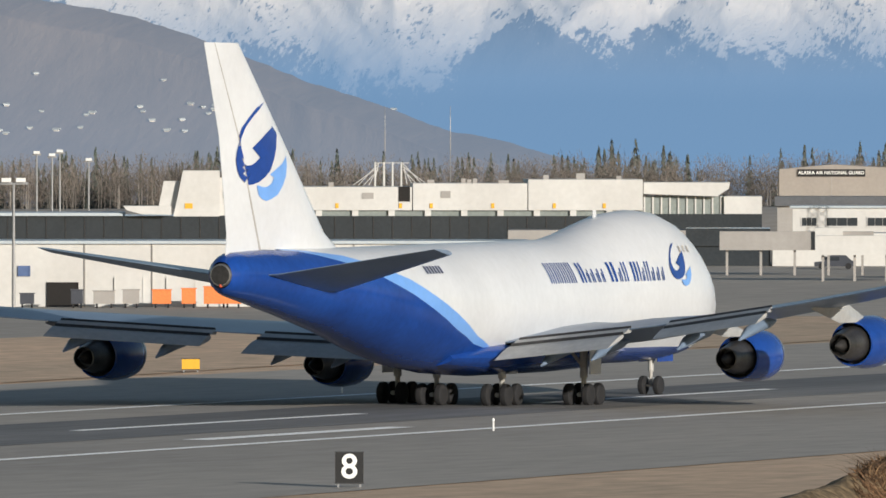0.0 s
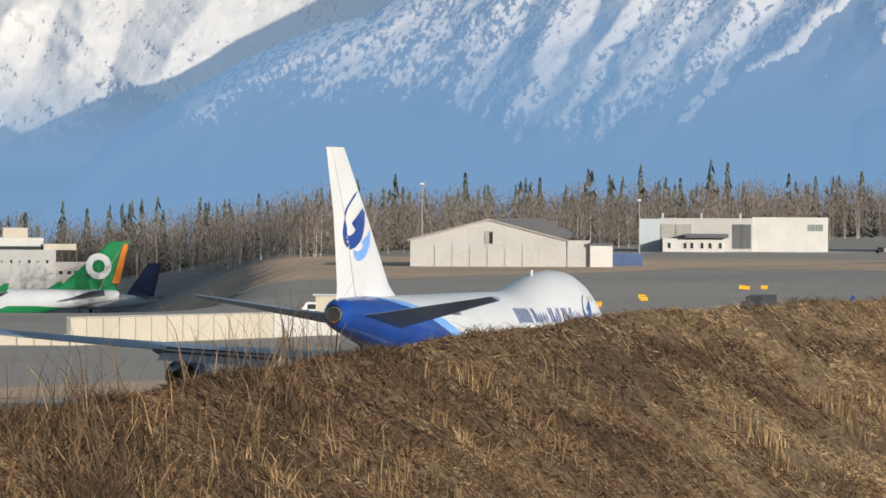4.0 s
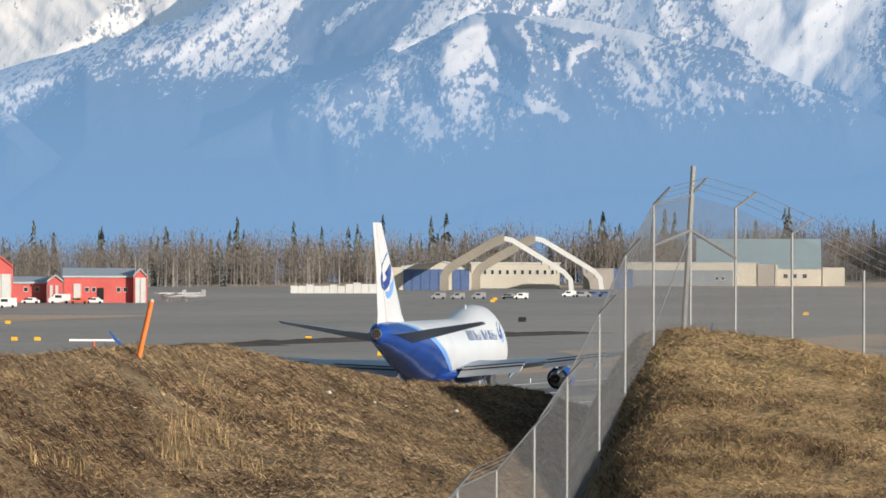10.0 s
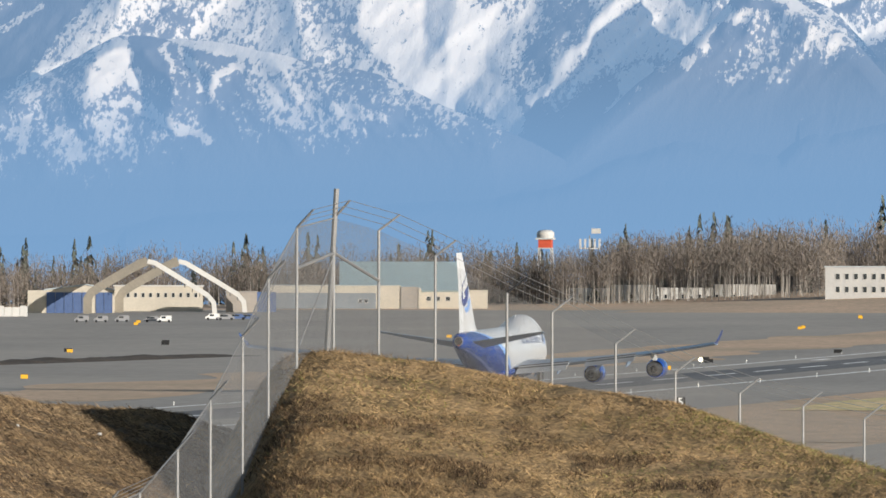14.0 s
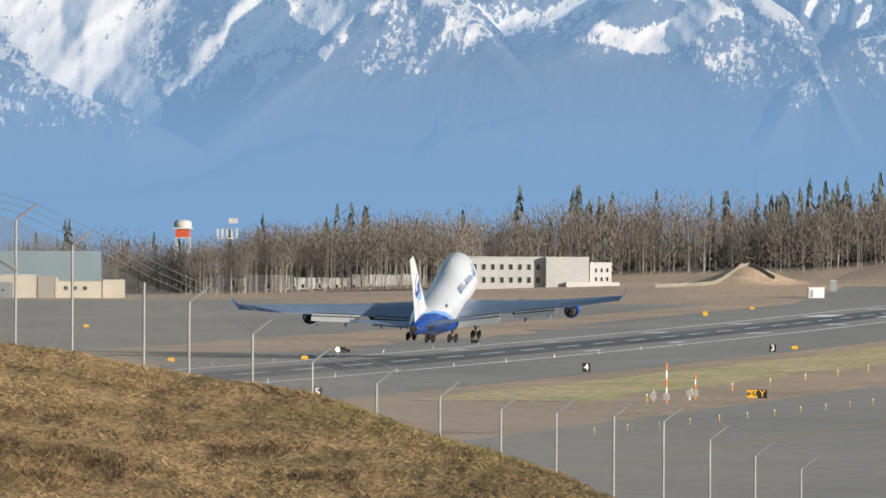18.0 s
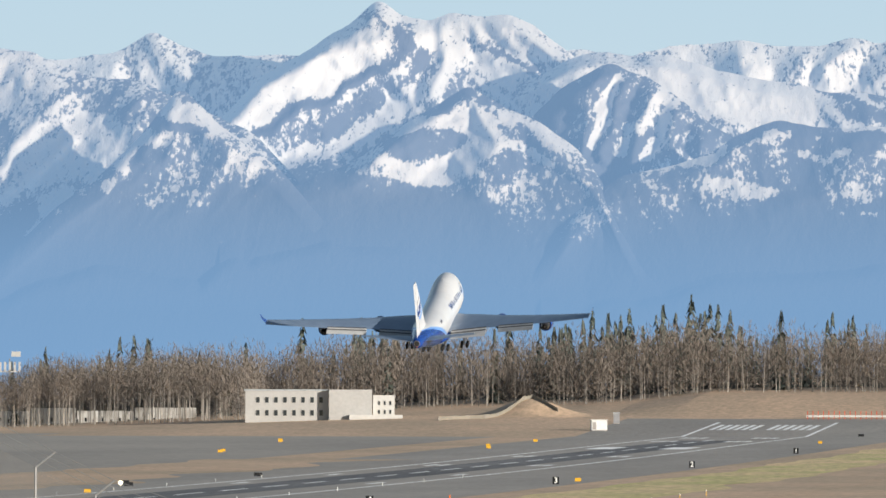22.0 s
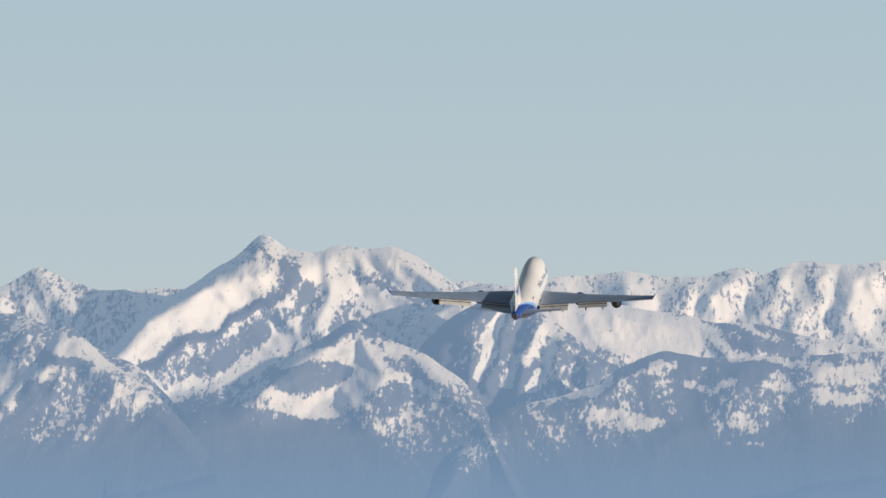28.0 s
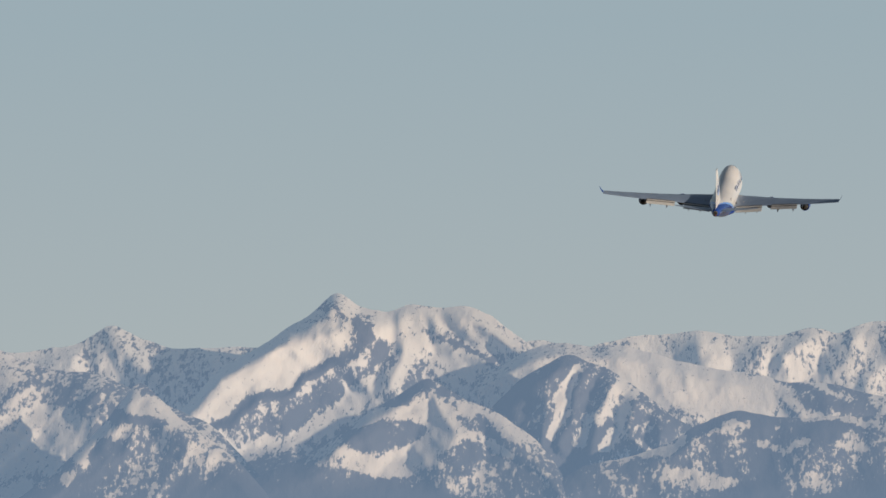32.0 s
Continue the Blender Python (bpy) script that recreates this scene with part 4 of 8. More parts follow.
def hill_mesh(crest, hb, hr, mat, label, sink=0.0):
    HB, HR = np.meshgrid(hb, hr)
    HZ = hill(crest, HB, HR) - sink
    g = Geo()
    g.v = list(zip((HR * np.sin(np.radians(HB))).ravel().tolist(), (HR * np.cos(np.radians(HB))).ravel().tolist(), HZ.ravel().tolist()))
    n = len(hb)
    g.f = [(j * n + i, j * n + i + 1, (j + 1) * n + i + 1, (j + 1) * n + i) for j in range(len(hr) - 1) for i in range(n - 1)]
    ob = tagged(part("grass_hill", g, mat, fix=False), label, "hill", kind="structure")
    for p in ob.data.polygons:
        p.use_smooth = True


hill_mesh(LEFT, np.concatenate([np.arange(-180, -60, 8), np.arange(-60, -21, 1.5), np.arange(-21, -8, 0.045), np.arange(-8, 60, 2.5), np.arange(60, 181, 8), [180]]), np.concatenate([[0.01, 1.5, 4, 8, 14, 22, 32, 45, 60, 80, 100], np.arange(112, 222, 0.5), [226, 234, 246, 260, 280]]), "hill_soil", "low hill of dark brown dry grass before the runway")
hill_mesh(RIGHT, np.arange(-10.9, -4.2, 0.04), np.concatenate([np.arange(166, 212, 0.4), [214, 218, 226, 234, 246, 260, 275]]), "hill_tan", "rounded hill of tan and greening grass beside the fence")


def hill_at(bearing, r):
    b, d = np.array([bearing]), np.array([float(r)])
    return float(max(hill(LEFT, b, d)[0], hill(RIGHT, b, d)[0] if -10.9 < bearing < -4.2 else -9))


def blades(name, mat, count, seed, crest, span, tall, wide, clump, label, keep=0.0, near=17.0, below=0.0, sway=0.45, soft=(0.01, 0.01)):
    """Grass blades as thin bent triangles on the hill face, in clumps."""
    rs = np.random.RandomState(seed)
    b = rs.uniform(span[0], span[1], count)
    R = np.interp(b, [c[0] for c in crest], [c[2] for c in crest])
    r = R + 1.5 - below - rs.rand(count) * (near + 1.5 - below)
    patch = rough(b * clump + seed, r * clump * 0.35 + seed, 3)
    ok = (patch > keep) & (rs.rand(count) < ease(span[0], span[0] + soft[0], b + 0.25 * patch) * ease(span[1], span[1] - soft[1], b - 0.25 * patch))
    b, r, patch = b[ok], r[ok], patch[ok]
    n = len(b)
    z = hill(crest, b, r)
    x, y = r * np.sin(np.radians(b)), r * np.cos(np.radians(b))
    h = tall * (0.45 + 0.75 * rs.rand(n)) * (0.7 + 0.5 * np.clip(patch, 0, 1.2))
    a = rs.uniform(0, 2 * np.pi, n)
    lean = rs.normal(0, sway if tall > 0.3 else 0.85, (n, 2)) * h[:, None]
    h = h * (1.0 if tall > 0.3 else 0.8)
    w = wide * (0.6 + 0.8 * rs.rand(n))
    base = np.stack([x, y, z - 0.05], 1)
    side = np.stack([np.cos(a) * w, np.sin(a) * w, 0 * w], 1)
    mid = base + np.stack([lean[:, 0] * 0.35, lean[:, 1] * 0.35, h * 0.6], 1)
    tip = base + np.stack([lean[:, 0], lean[:, 1], h], 1)
    vs = np.stack([base - side, base + side, mid + side * 0.7, mid - side * 0.7, tip], 1).reshape(-1, 3)
    i = np.arange(n) * 5
    g = Geo()
    g.v = vs.tolist()
    g.f = np.stack([i, i + 1, i + 2, i + 3], 1).tolist() + np.stack([i + 3, i + 2, i + 4], 1).tolist()
    return tagged(part(name, g, mat, fix=False), label, "grass", kind="stuff")


def thatch(name, mat, count, seed, crest, span, long, wide, clump, label, keep=-9.0, near=17.0, soft=(0.01, 0.01), below=0.0):
    """Matted dead grass: thin wisps that lie over one another on the slope."""
    rs = np.random.RandomState(seed)
    b = rs.uniform(span[0], span[1], count)
    R = np.interp(b, [c[0] for c in crest], [c[2] for c in crest])
    r = R + 1.2 - below - rs.rand(count) * (near + 1.2 - below)
    patch = rough(b * clump + seed, r * clump * 0.3 + seed, 4)
    ok = (patch > keep) & (rs.rand(count) < ease(span[0], span[0] + soft[0], b + 0.25 * patch) * ease(span[1], span[1] - soft[1], b - 0.25 * patch))
    b, r, patch = b[ok], r[ok], patch[ok]
    n = len(b)
    a = rs.normal(0.5, 1.0, n) + np.where(rs.rand(n) < 0.5, np.pi, 0)
    size = long * (0.4 + 0.9 * rs.rand(n))
    lift = size * np.abs(rs.normal(0.12, 0.28, n))
    x, y = r * np.sin(np.radians(b)), r * np.cos(np.radians(b))
    x2, y2 = x + size * np.cos(a), y + size * np.sin(a)
    z = hill(crest, b, r) - 0.01
    z2 = hill(crest, np.degrees(np.arctan2(x2, y2)), np.hypot(x2, y2)) + 0.01 + lift
    w = wide * (0.5 + rs.rand(n))
    p = np.stack([x, y, z], 1)
    vs = np.stack([p + np.stack([0 * w, 0 * w, -w], 1), p + np.stack([w * 0.5, 0 * w, w * 1.4], 1), np.stack([x2, y2, z2], 1)], 1).reshape(-1, 3)
    g = Geo()
    g.v, g.f = vs.tolist(), np.arange(3 * n).reshape(-1, 3).tolist()
    return tagged(part(name, g, mat, fix=False), label, "grass", kind="stuff")


LSPAN, RSPAN = (-20.3, -9.7), (-9.9, -6.2)
thatch("matted_grass", "mat_brown", 132000, 21, LEFT, (-17.6, -9.7), 0.15, 0.008, 3.0, "matted dark brown dead grass on the hill", -0.7, 24.0, (1.8, 0.01))
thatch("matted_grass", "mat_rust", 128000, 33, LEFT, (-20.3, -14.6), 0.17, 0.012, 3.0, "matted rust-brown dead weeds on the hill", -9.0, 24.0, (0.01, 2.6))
blades("standing_straw", "grass_dry", 19000, 34, LEFT, (-20.0, -15.2), 0.42, 0.0042, 2.0, "standing straw in pale thin stands", 0.35, 20, 3.0, 0.16, (0.01, 1.0))
thatch("matted_grass", "mat_tan", 126000, 22, LEFT, (-17.6, -9.7), 0.14, 0.0055, 3.6, "matted straw-coloured dead grass on the hill", -0.1, 24.0, (2.2, 0.01))
thatch("matted_grass", "mat_tan", 72000, 32, LEFT, (-20.3, -15.4), 0.14, 0.005, 3.6, "thin straw among the dark dead grass", 0.25, 24.0, (0.01, 1.8))
thatch("matted_grass", "mat_tan", 95000, 31, LEFT, (-14.2, -9.7), 0.12, 0.006, 4.0, "matted golden dry grass towards the dip", -0.35, 24.0)
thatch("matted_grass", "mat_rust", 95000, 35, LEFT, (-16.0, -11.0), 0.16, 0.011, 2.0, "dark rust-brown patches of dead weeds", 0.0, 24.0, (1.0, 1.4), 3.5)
blades("standing_straw", "grass_dry", 26000, 36, LEFT, (-14.9, -11.4), 0.32, 0.006, 2.4, "standing pale straw in small stands on the hill", 0.55, 22, 7.5, 0.16, (0.5, 0.5))
thatch("matted_grass", "mat_gold", 120000, 25, RIGHT, RSPAN, 0.1, 0.006, 3.2, "short tan dry grass on the rounded hill", -0.5, 20)
thatch("matted_grass", "mat_brown", 46000, 27, RIGHT, RSPAN, 0.12, 0.008, 4.6, "dark dead grass on the rounded hill", 0.15, 20)
blades("greening_grass", "grass_green", 16000, 23, LEFT, LSPAN, 0.1, 0.006, 1.5, "short greening grass on the hill", 0.3)
blades("greening_grass", "grass_green", 34000, 26, RIGHT, RSPAN, 0.13, 0.008, 1.4, "short greening grass on the rounded hill", 0.15, 20)
blades("grass_tufts", "grass_dark", 44000, 44, LEFT, (-17.2, -12.6), 0.22, 0.009, 3.4, "dark tufts of dead brown grass on the hill", 0.4, 18, soft=(1.0, 1.2))
blades("grass_tufts", "grass_dark", 84000, 45, LEFT, (-20.3, -15.2), 0.3, 0.009, 2.6, "dark brown tufts of dead weeds on the hill", 0.0, 18, soft=(0.01, 2.0))
blades("grass_tufts", "grass_dry", 60000, 24, LEFT, (-20.2, -11.5), 0.36, 0.006, 2.3, "upright pale clumps of dry grass", 0.75, 18, 5.0)
blades("grass_tufts", "grass_gold", 40000, 43, LEFT, (-14.8, -9.7), 0.16, 0.006, 4.5, "short tufts of golden dry grass on the hill", 0.5, 20, 1.0)
blades("grass_tufts", "grass_dry", 60000, 41, RIGHT, RSPAN, 0.2, 0.007, 2.6, "short upright tufts of pale dry grass on the rounded hill", 0.45, 20)
blades("grass_tufts", "grass_dark", 60000, 42, RIGHT, (-9.9, -7.4), 0.2, 0.008, 3.0, "upright tufts of dead brown grass low on the rounded hill", 0.0, 20, 4.5)
blades("greening_grass", "grass_green", 34000, 47, RIGHT, (-9.2, -6.3), 0.12, 0.008, 1.2, "greening grass along the rounded hill's shoulder", -0.2, 4.0)
blades("dead_bush", "grass_dark", 5200, 46, LEFT, (-18.12, -17.86), 0.75, 0.008, 0.4, "dark dead bush on the hill", -9.0, 9.2, 7.2)
blades("weed_stalks", "grass_dark", 1100, 28, LEFT, (-19.6, -16.7), 1.15, 0.007, 2.5, "tall dark dead weed stalks along the hill crest", -0.3, 6)
blades("weed_stalks", "grass_dry", 700, 29, LEFT, (-19.6, -16.7), 0.95, 0.006, 2.5, "tall pale dead weed stalks along the hill crest", -0.3, 8)


# ---- woods: bare birches and dark spruces behind the airfield ----
WOOD_LINE = [(-27, 2600), (-21, 2680), (-17.9, 2680), (-17.3, 2480), (-16.9, 2380), (-15.6, 2560), (-14, 2900), (-11, 3180), (-7.7, 3330), (-4, 3340), (3, 3340)]
WOOD_TALL = [(-27, 15.5), (-21, 15.5), (-19.3, 16), (-18.5, 20.5), (-17.9, 20), (-17.2, 17.5), (-15.8, 18.5), (-15, 19), (-12, 18), (-9, 22), (-7.5, 25), (-5.6, 29.5), (-4.6, 27), (-3.5, 22.5), (3, 21)]


def leaf_cloud(rs, n, centre, size, length, width, up):
    """Small upright slivers within an egg-shaped crown."""
    d = rs.normal(size=(n, 3))
    d /= np.linalg.norm(d, axis=1)[:, None]
    p = np.asarray(centre) + d * (rs.rand(n, 1) ** 0.58) * np.asarray(size)
    t = rs.normal(size=(n, 3)) * 0.5
    t[:, 2] = 0.5 * np.abs(t[:, 2]) + up
    t *= (length * (0.5 + rs.rand(n)) / np.linalg.norm(t, axis=1))[:, None]
    s = rs.normal(size=(n, 3))
    s *= (width / np.linalg.norm(s, axis=1))[:, None]
    return np.stack([p - s, p + s, p + t], 1).reshape(-1, 3)


def woods(count=5400):
    rs = np.random.RandomState(5)
    V = {"twigs": [], "spruce": [], "trunk": []}
    birch = [leaf_cloud(rs, 205, (0, 0, 0.56), (0.2, 0.2, 0.43), 0.058, 0.0046, 1.7) for _ in range(9)]
    firs = []
    for _ in range(5):
        k = 90
        h = np.sort(rs.rand(k)) * 0.93 + 0.04
        a = rs.uniform(0, 2 * np.pi, k)
        rad = (1 - h) ** 0.85 * 0.17 * (0.65 + 0.6 * rs.rand(k)) + 0.015
        tip = np.stack([np.cos(a) * rad, np.sin(a) * rad, h - 0.035], 1)
        in1 = np.stack([np.cos(a + 1.2) * rad * 0.45, np.sin(a + 1.2) * rad * 0.45, h + 0.02], 1)
        in2 = np.stack([np.cos(a - 1.2) * rad * 0.45, np.sin(a - 1.2) * rad * 0.45, h + 0.05], 1)
        top = np.array([[[-0.02, 0, 0.85], [0.02, 0, 0.85], [0, 0, 1.0]]])
        firs.append(np.concatenate([np.stack([in1, tip, in2], 1), top]).reshape(-1, 3))
    b = np.concatenate([rs.uniform(-26, -1.5, count), rs.uniform(-8.3, -6.8, 230)])
    row = np.concatenate([rs.rand(count) ** 1.35 * 190, rs.uniform(-60, 12, 230)])
    for i in range(len(b)):
        if -8.25 < b[i] < -7.1 and 0 <= row[i] < 34 and rs.rand() < 0.4:
            continue
        d = np.interp(b[i], [w[0] for w in WOOD_LINE], [w[1] for w in WOOD_LINE]) + row[i]
        x, y = spot(b[i], d)
        z = gz(x, y)
        t = np.interp(b[i], [w[0] for w in WOOD_TALL], [w[1] for w in WOOD_TALL])
        mass = noise.noise((b[i] * 1.7, row[i] * 0.01, 3)) + 0.5 * noise.noise((b[i] * 6, row[i] * 0.02, 9))
        tall = t * (0.7 + 0.24 * rs.rand()) * (1 + 0.12 * mass)
        if -8.46 < b[i] < -7.98:
            tall *= 0.86
        turn = rs.uniform(0, 2 * np.pi)
        c, s = math.cos(turn), math.sin(turn)
        rot = np.array([[c, s, 0], [-s, c, 0], [0, 0, 1]])
        odds = (0.3 if b[i] < -14 or b[i] > -6.4 else 0.17) * (1 + 2.8 * mass) * (1.25 if row[i] > 60 else 0.08)
        if i < count and rs.rand() < odds:
            tall *= 0.78 + 0.56 * rs.rand() ** 1.6
            V["spruce"].append(firs[rs.randint(5)] @ rot * np.array([tall, tall, tall]) + (x, y, z - 0.14 * tall))
        else:
            wide = tall * (0.95 + 0.55 * rs.rand())
            bare = -8.25 < b[i] < -7.0 and row[i] < 36
            drop = (0.34 if i % 2 else 0.16) * tall if row[i] > 38 else 0
            V["twigs"].append(birch[rs.randint(9)] @ rot * np.array([wide, wide, tall * (0.8 if bare else 1)]) + (x, y, z - drop + (0.17 * tall if bare else 0)))
            if i % 4 == 0 and not bare:
                V["twigs"].append(birch[rs.randint(9)] @ rot * np.array([wide * 1.2, wide * 1.2, tall * 0.42]) + (x + 3, y - 2, z - 0.05 * tall))
            if row[i] < (60 if b[i] > -14 else 22):
                w, k = 0.08 + 0.06 * rs.rand(), rs.normal(0, 0.02) * tall
                V["trunk"].append(np.array([[-w, 0, 0], [w, 0, 0], [k + w * 0.3, 0, tall * 0.7], [w, 0, 0], [0, w, 0], [k, w * 0.3, tall * 0.7]]) + (x, y, z))
    for key, name, label in (("twigs", "birch_wood", "bare grey-brown birch wood behind the airfield"), ("spruce", "spruce_wood", "dark spruces standing among the birches"), ("trunk", "birch_trunks", "pale slender birch trunks at the wood's edge")):
        vs = np.concatenate(V[key])
        g = Geo()
        g.v, g.f = vs.tolist(), np.arange(len(vs)).reshape(-1, 3).tolist()
        tagged(part(name, g, key, fix=False), label, "trees", kind="stuff")


woods()


# ---- the four-engined freighter; its own space: y forward, z up from the ground under the main wheels ----
TOP = [(0, 4.75), (0.4, 5.5), (1.2, 6.35), (2.5, 7.35), (4, 8.45), (5.5, 9.35), (7, 10.0), (9, 10.42), (12, 10.55), (15, 10.38), (18, 9.9), (21, 9.35), (24, 8.98), (45, 8.85), (52, 8.8), (60, 8.82), (65, 8.78), (67.6, 8.65), (68.3, 8.45), (68.6, 8.2)]
BOTTOM = [(0, 4.45), (0.4, 3.95), (1.2, 3.35), (2.5, 2.8), (5, 2.3), (8, 2.05), (12, 1.95), (41, 1.95), (45, 2.25), (49, 2.95), (54, 4.1), (60, 5.15), (65, 5.95), (67.6, 6.35), (68.3, 6.55), (68.6, 6.8)]
HALF = [(0, 0.15), (0.4, 0.75), (1.2, 1.35), (2.5, 1.95), (4, 2.5), (5.5, 2.85), (8, 3.15), (11, 3.25), (45, 3.25), (50, 3.05), (55, 2.6), (60, 2.05), (65, 1.45), (67.6, 1.08), (68.3, 0.85), (68.6, 0.6)]
BLUE = [(0, 0.0), (3, 2.3), (6, 2.75), (12, 2.85), (34, 2.95), (38, 3.1), (41, 3.5), (44, 4.35), (47, 5.35), (50, 6.3), (53, 7.2), (56, 7.95), (59, 8.45), (60.5, 8.66), (69, 9)]
BAND = [(0, 0.0), (37, 0.0), (40, 0.35), (44, 0.75), (50, 0.8), (56, 0.45), (60, 0.1), (69, 0.0)]
STATIONS = [0, 0.15, 0.4, 0.8, 1.2, 1.8, 2.5, 3.2, 4, 4.8, 5.5, 6.2, 7, 8, 9, 10.5, 12, 13.5, 15, 16.5, 18, 19.5, 21, 22.5, 24, 28, 32, 36, 38, 39.5, 41, 42.5, 44, 45.5, 47, 48.5, 50, 51.5, 53, 54.5, 56, 57.5, 59, 60.5, 62, 64, 65.5, 66.8, 67.6, 68.0, 68.3, 68.6]


def at_station(table, s):
    return float(np.interp(s, [t[0] for t in table], [t[1] for t in table]))


def hull(s, angle):
    """A point of the fuselage skin at station s from the nose; angle in radians from the side, up positive."""
    top, bot, w = at_station(TOP, s), at_station(BOTTOM, s), at_station(HALF, s)
    zc = min(5.2, (top + bot) / 2) if s < 44 else (top + bot) / 2 + (0.1 if s < 50 else 0)
    h = top - zc if angle > 0 else zc - bot
    return Vector((w * math.cos(angle), 33.3 - s, zc + h * math.sin(angle)))


def hull_angle(s, z):
    top, bot = at_station(TOP, s), at_station(BOTTOM, s)
    zc = hull(s, 0).z
    h = top - zc if z > zc else zc - bot
    return math.asin(max(-1, min(1, (z - zc) / h)))


def hull_skin(lo, hi, n, sides=(1, -1), stations=None):
    """A band of skin on both sides between two angle functions of the station."""
    g = Geo()
    for side in sides:
        rings = []
        for s in (stations or STATIONS):
            a, b = lo(s), max(lo(s), hi(s))
            ring = []
            for k in range(n + 1):
                p = hull(s, a + (b - a) * k / n)
                ring.append(Vector((p.x * side, p.y, p.z)))
            rings.append(ring)
        g.loft(rings, closed=False, caps=False)
    me = g.mesh("skin")
    bm = bmesh.new()
    bm.from_mesh(me)
    bmesh.ops.remove_doubles(bm, verts=bm.verts, dist=0.004)
    bmesh.ops.dissolve_degenerate(bm, edges=bm.edges, dist=0.003)
    bmesh.ops.recalc_face_normals(bm, faces=bm.faces)
    g2 = Geo()
    bm.verts.index_update()
    g2.v = [tuple(v.co) for v in bm.verts]
    g2.f = [tuple(v.index for v in f.verts) for f in bm.faces]
    bm.free()
    bpy.data.meshes.remove(me)
    return g2


FOIL = [(0, 0), (0.02, 0.24), (0.1, 0.5), (0.3, 0.62), (0.55, 0.5), (0.8, 0.24), (1, 0.03), (1, -0.03), (0.75, -0.16), (0.5, -0.32), (0.25, -0.42), (0.07, -0.32)]


def foil_ring(le, chord, thick, along=(0, -1, 0), up=(0, 0, 1)):
    le, along, up = Vector(le), Vector(along), Vector(up)
    return [le + along * (chord * u) + up * (thick * v) for u, v in FOIL]


def wing_le(x):
    return 14.2 - 0.895 * (x - 3.0)


def wing_te(x):
    return -3.2 - 0.24 * (x - 3.0) if x < 12.5 else -5.5 - 0.545 * (x - 12.5)


def wing_z(x):
    return 3.55 + 0.122 * (x - 3) + 0.0014 * (x - 3) ** 2


# the emblem's two blades as strips: pairs of outer and inner edge points
EMBLEM = ([(0.55, 0.99, 0.55, 0.99), (0.38, 0.93, 0.43, 0.91), (0.26, 0.84, 0.31, 0.83), (0.14, 0.73, 0.21, 0.74), (0.07, 0.62, 0.15, 0.64), (0.02, 0.5, 0.12, 0.54), (0.0, 0.41, 0.14, 0.44), (0.03, 0.31, 0.2, 0.38), (0.07, 0.25, 0.27, 0.355), (0.16, 0.19, 0.34, 0.36), (0.26, 0.16, 0.4, 0.385), (0.37, 0.165, 0.46, 0.42), (0.48, 0.19, 0.52, 0.49), (0.58, 0.24, 0.5, 0.55), (0.67, 0.31, 0.34, 0.53), (0.73, 0.42, 0.45, 0.6), (0.765, 0.53, 0.56, 0.67), (0.79, 0.66, 0.68, 0.735), (0.81, 0.81, 0.81, 0.81)],
          [(0.98, 0.45, 0.98, 0.45), (0.985, 0.35, 0.88, 0.37), (0.96, 0.25, 0.66, 0.265), (0.9, 0.15, 0.73, 0.235), (0.81, 0.06, 0.7, 0.18), (0.71, 0.02, 0.65, 0.155), (0.62, 0.0, 0.6, 0.14), (0.54, 0.02, 0.56, 0.14), (0.48, 0.06, 0.5, 0.15), (0.44, 0.16, 0.44, 0.16)])


def flat_shape(pairs, place):
    """A thin raised blade from a strip of edge pairs; place(u, v) gives the point of the skin."""
    g = Geo()
    n = 4
    for a, b, c, d in pairs:
        g.v += [place(a + (c - a) * k / n, b + (d - b) * k / n) for k in range(n + 1)]
    g.f = [(i * (n + 1) + k, i * (n + 1) + k + 1, (i + 1) * (n + 1) + k + 1, (i + 1) * (n + 1) + k) for i in range(len(pairs) - 1) for k in range(n)]
    return g


def wheel(parent, centre, r=0.62, w=0.42):
    x, y, z = centre
    m = Matrix.Translation((x, y, z)) @ pose(0, 0, 0, 0, 0, 90)
    tyre = part("tyre", Geo().turned([(-w / 2, r * 0.55), (-w / 2, r * 0.84), (-w * 0.34, r * 0.97), (0, r), (w * 0.34, r * 0.97), (w / 2, r * 0.84), (w / 2, r * 0.55)], 20, m), "tyre", parent, smooth=True)
    part("wheel_hub", Geo().turned([(-w * 0.42, 0.1), (-w * 0.42, r * 0.5), (w * 0.42, r * 0.5), (w * 0.42, 0.1)], 14, m), "gear_white", parent)
    return tyre


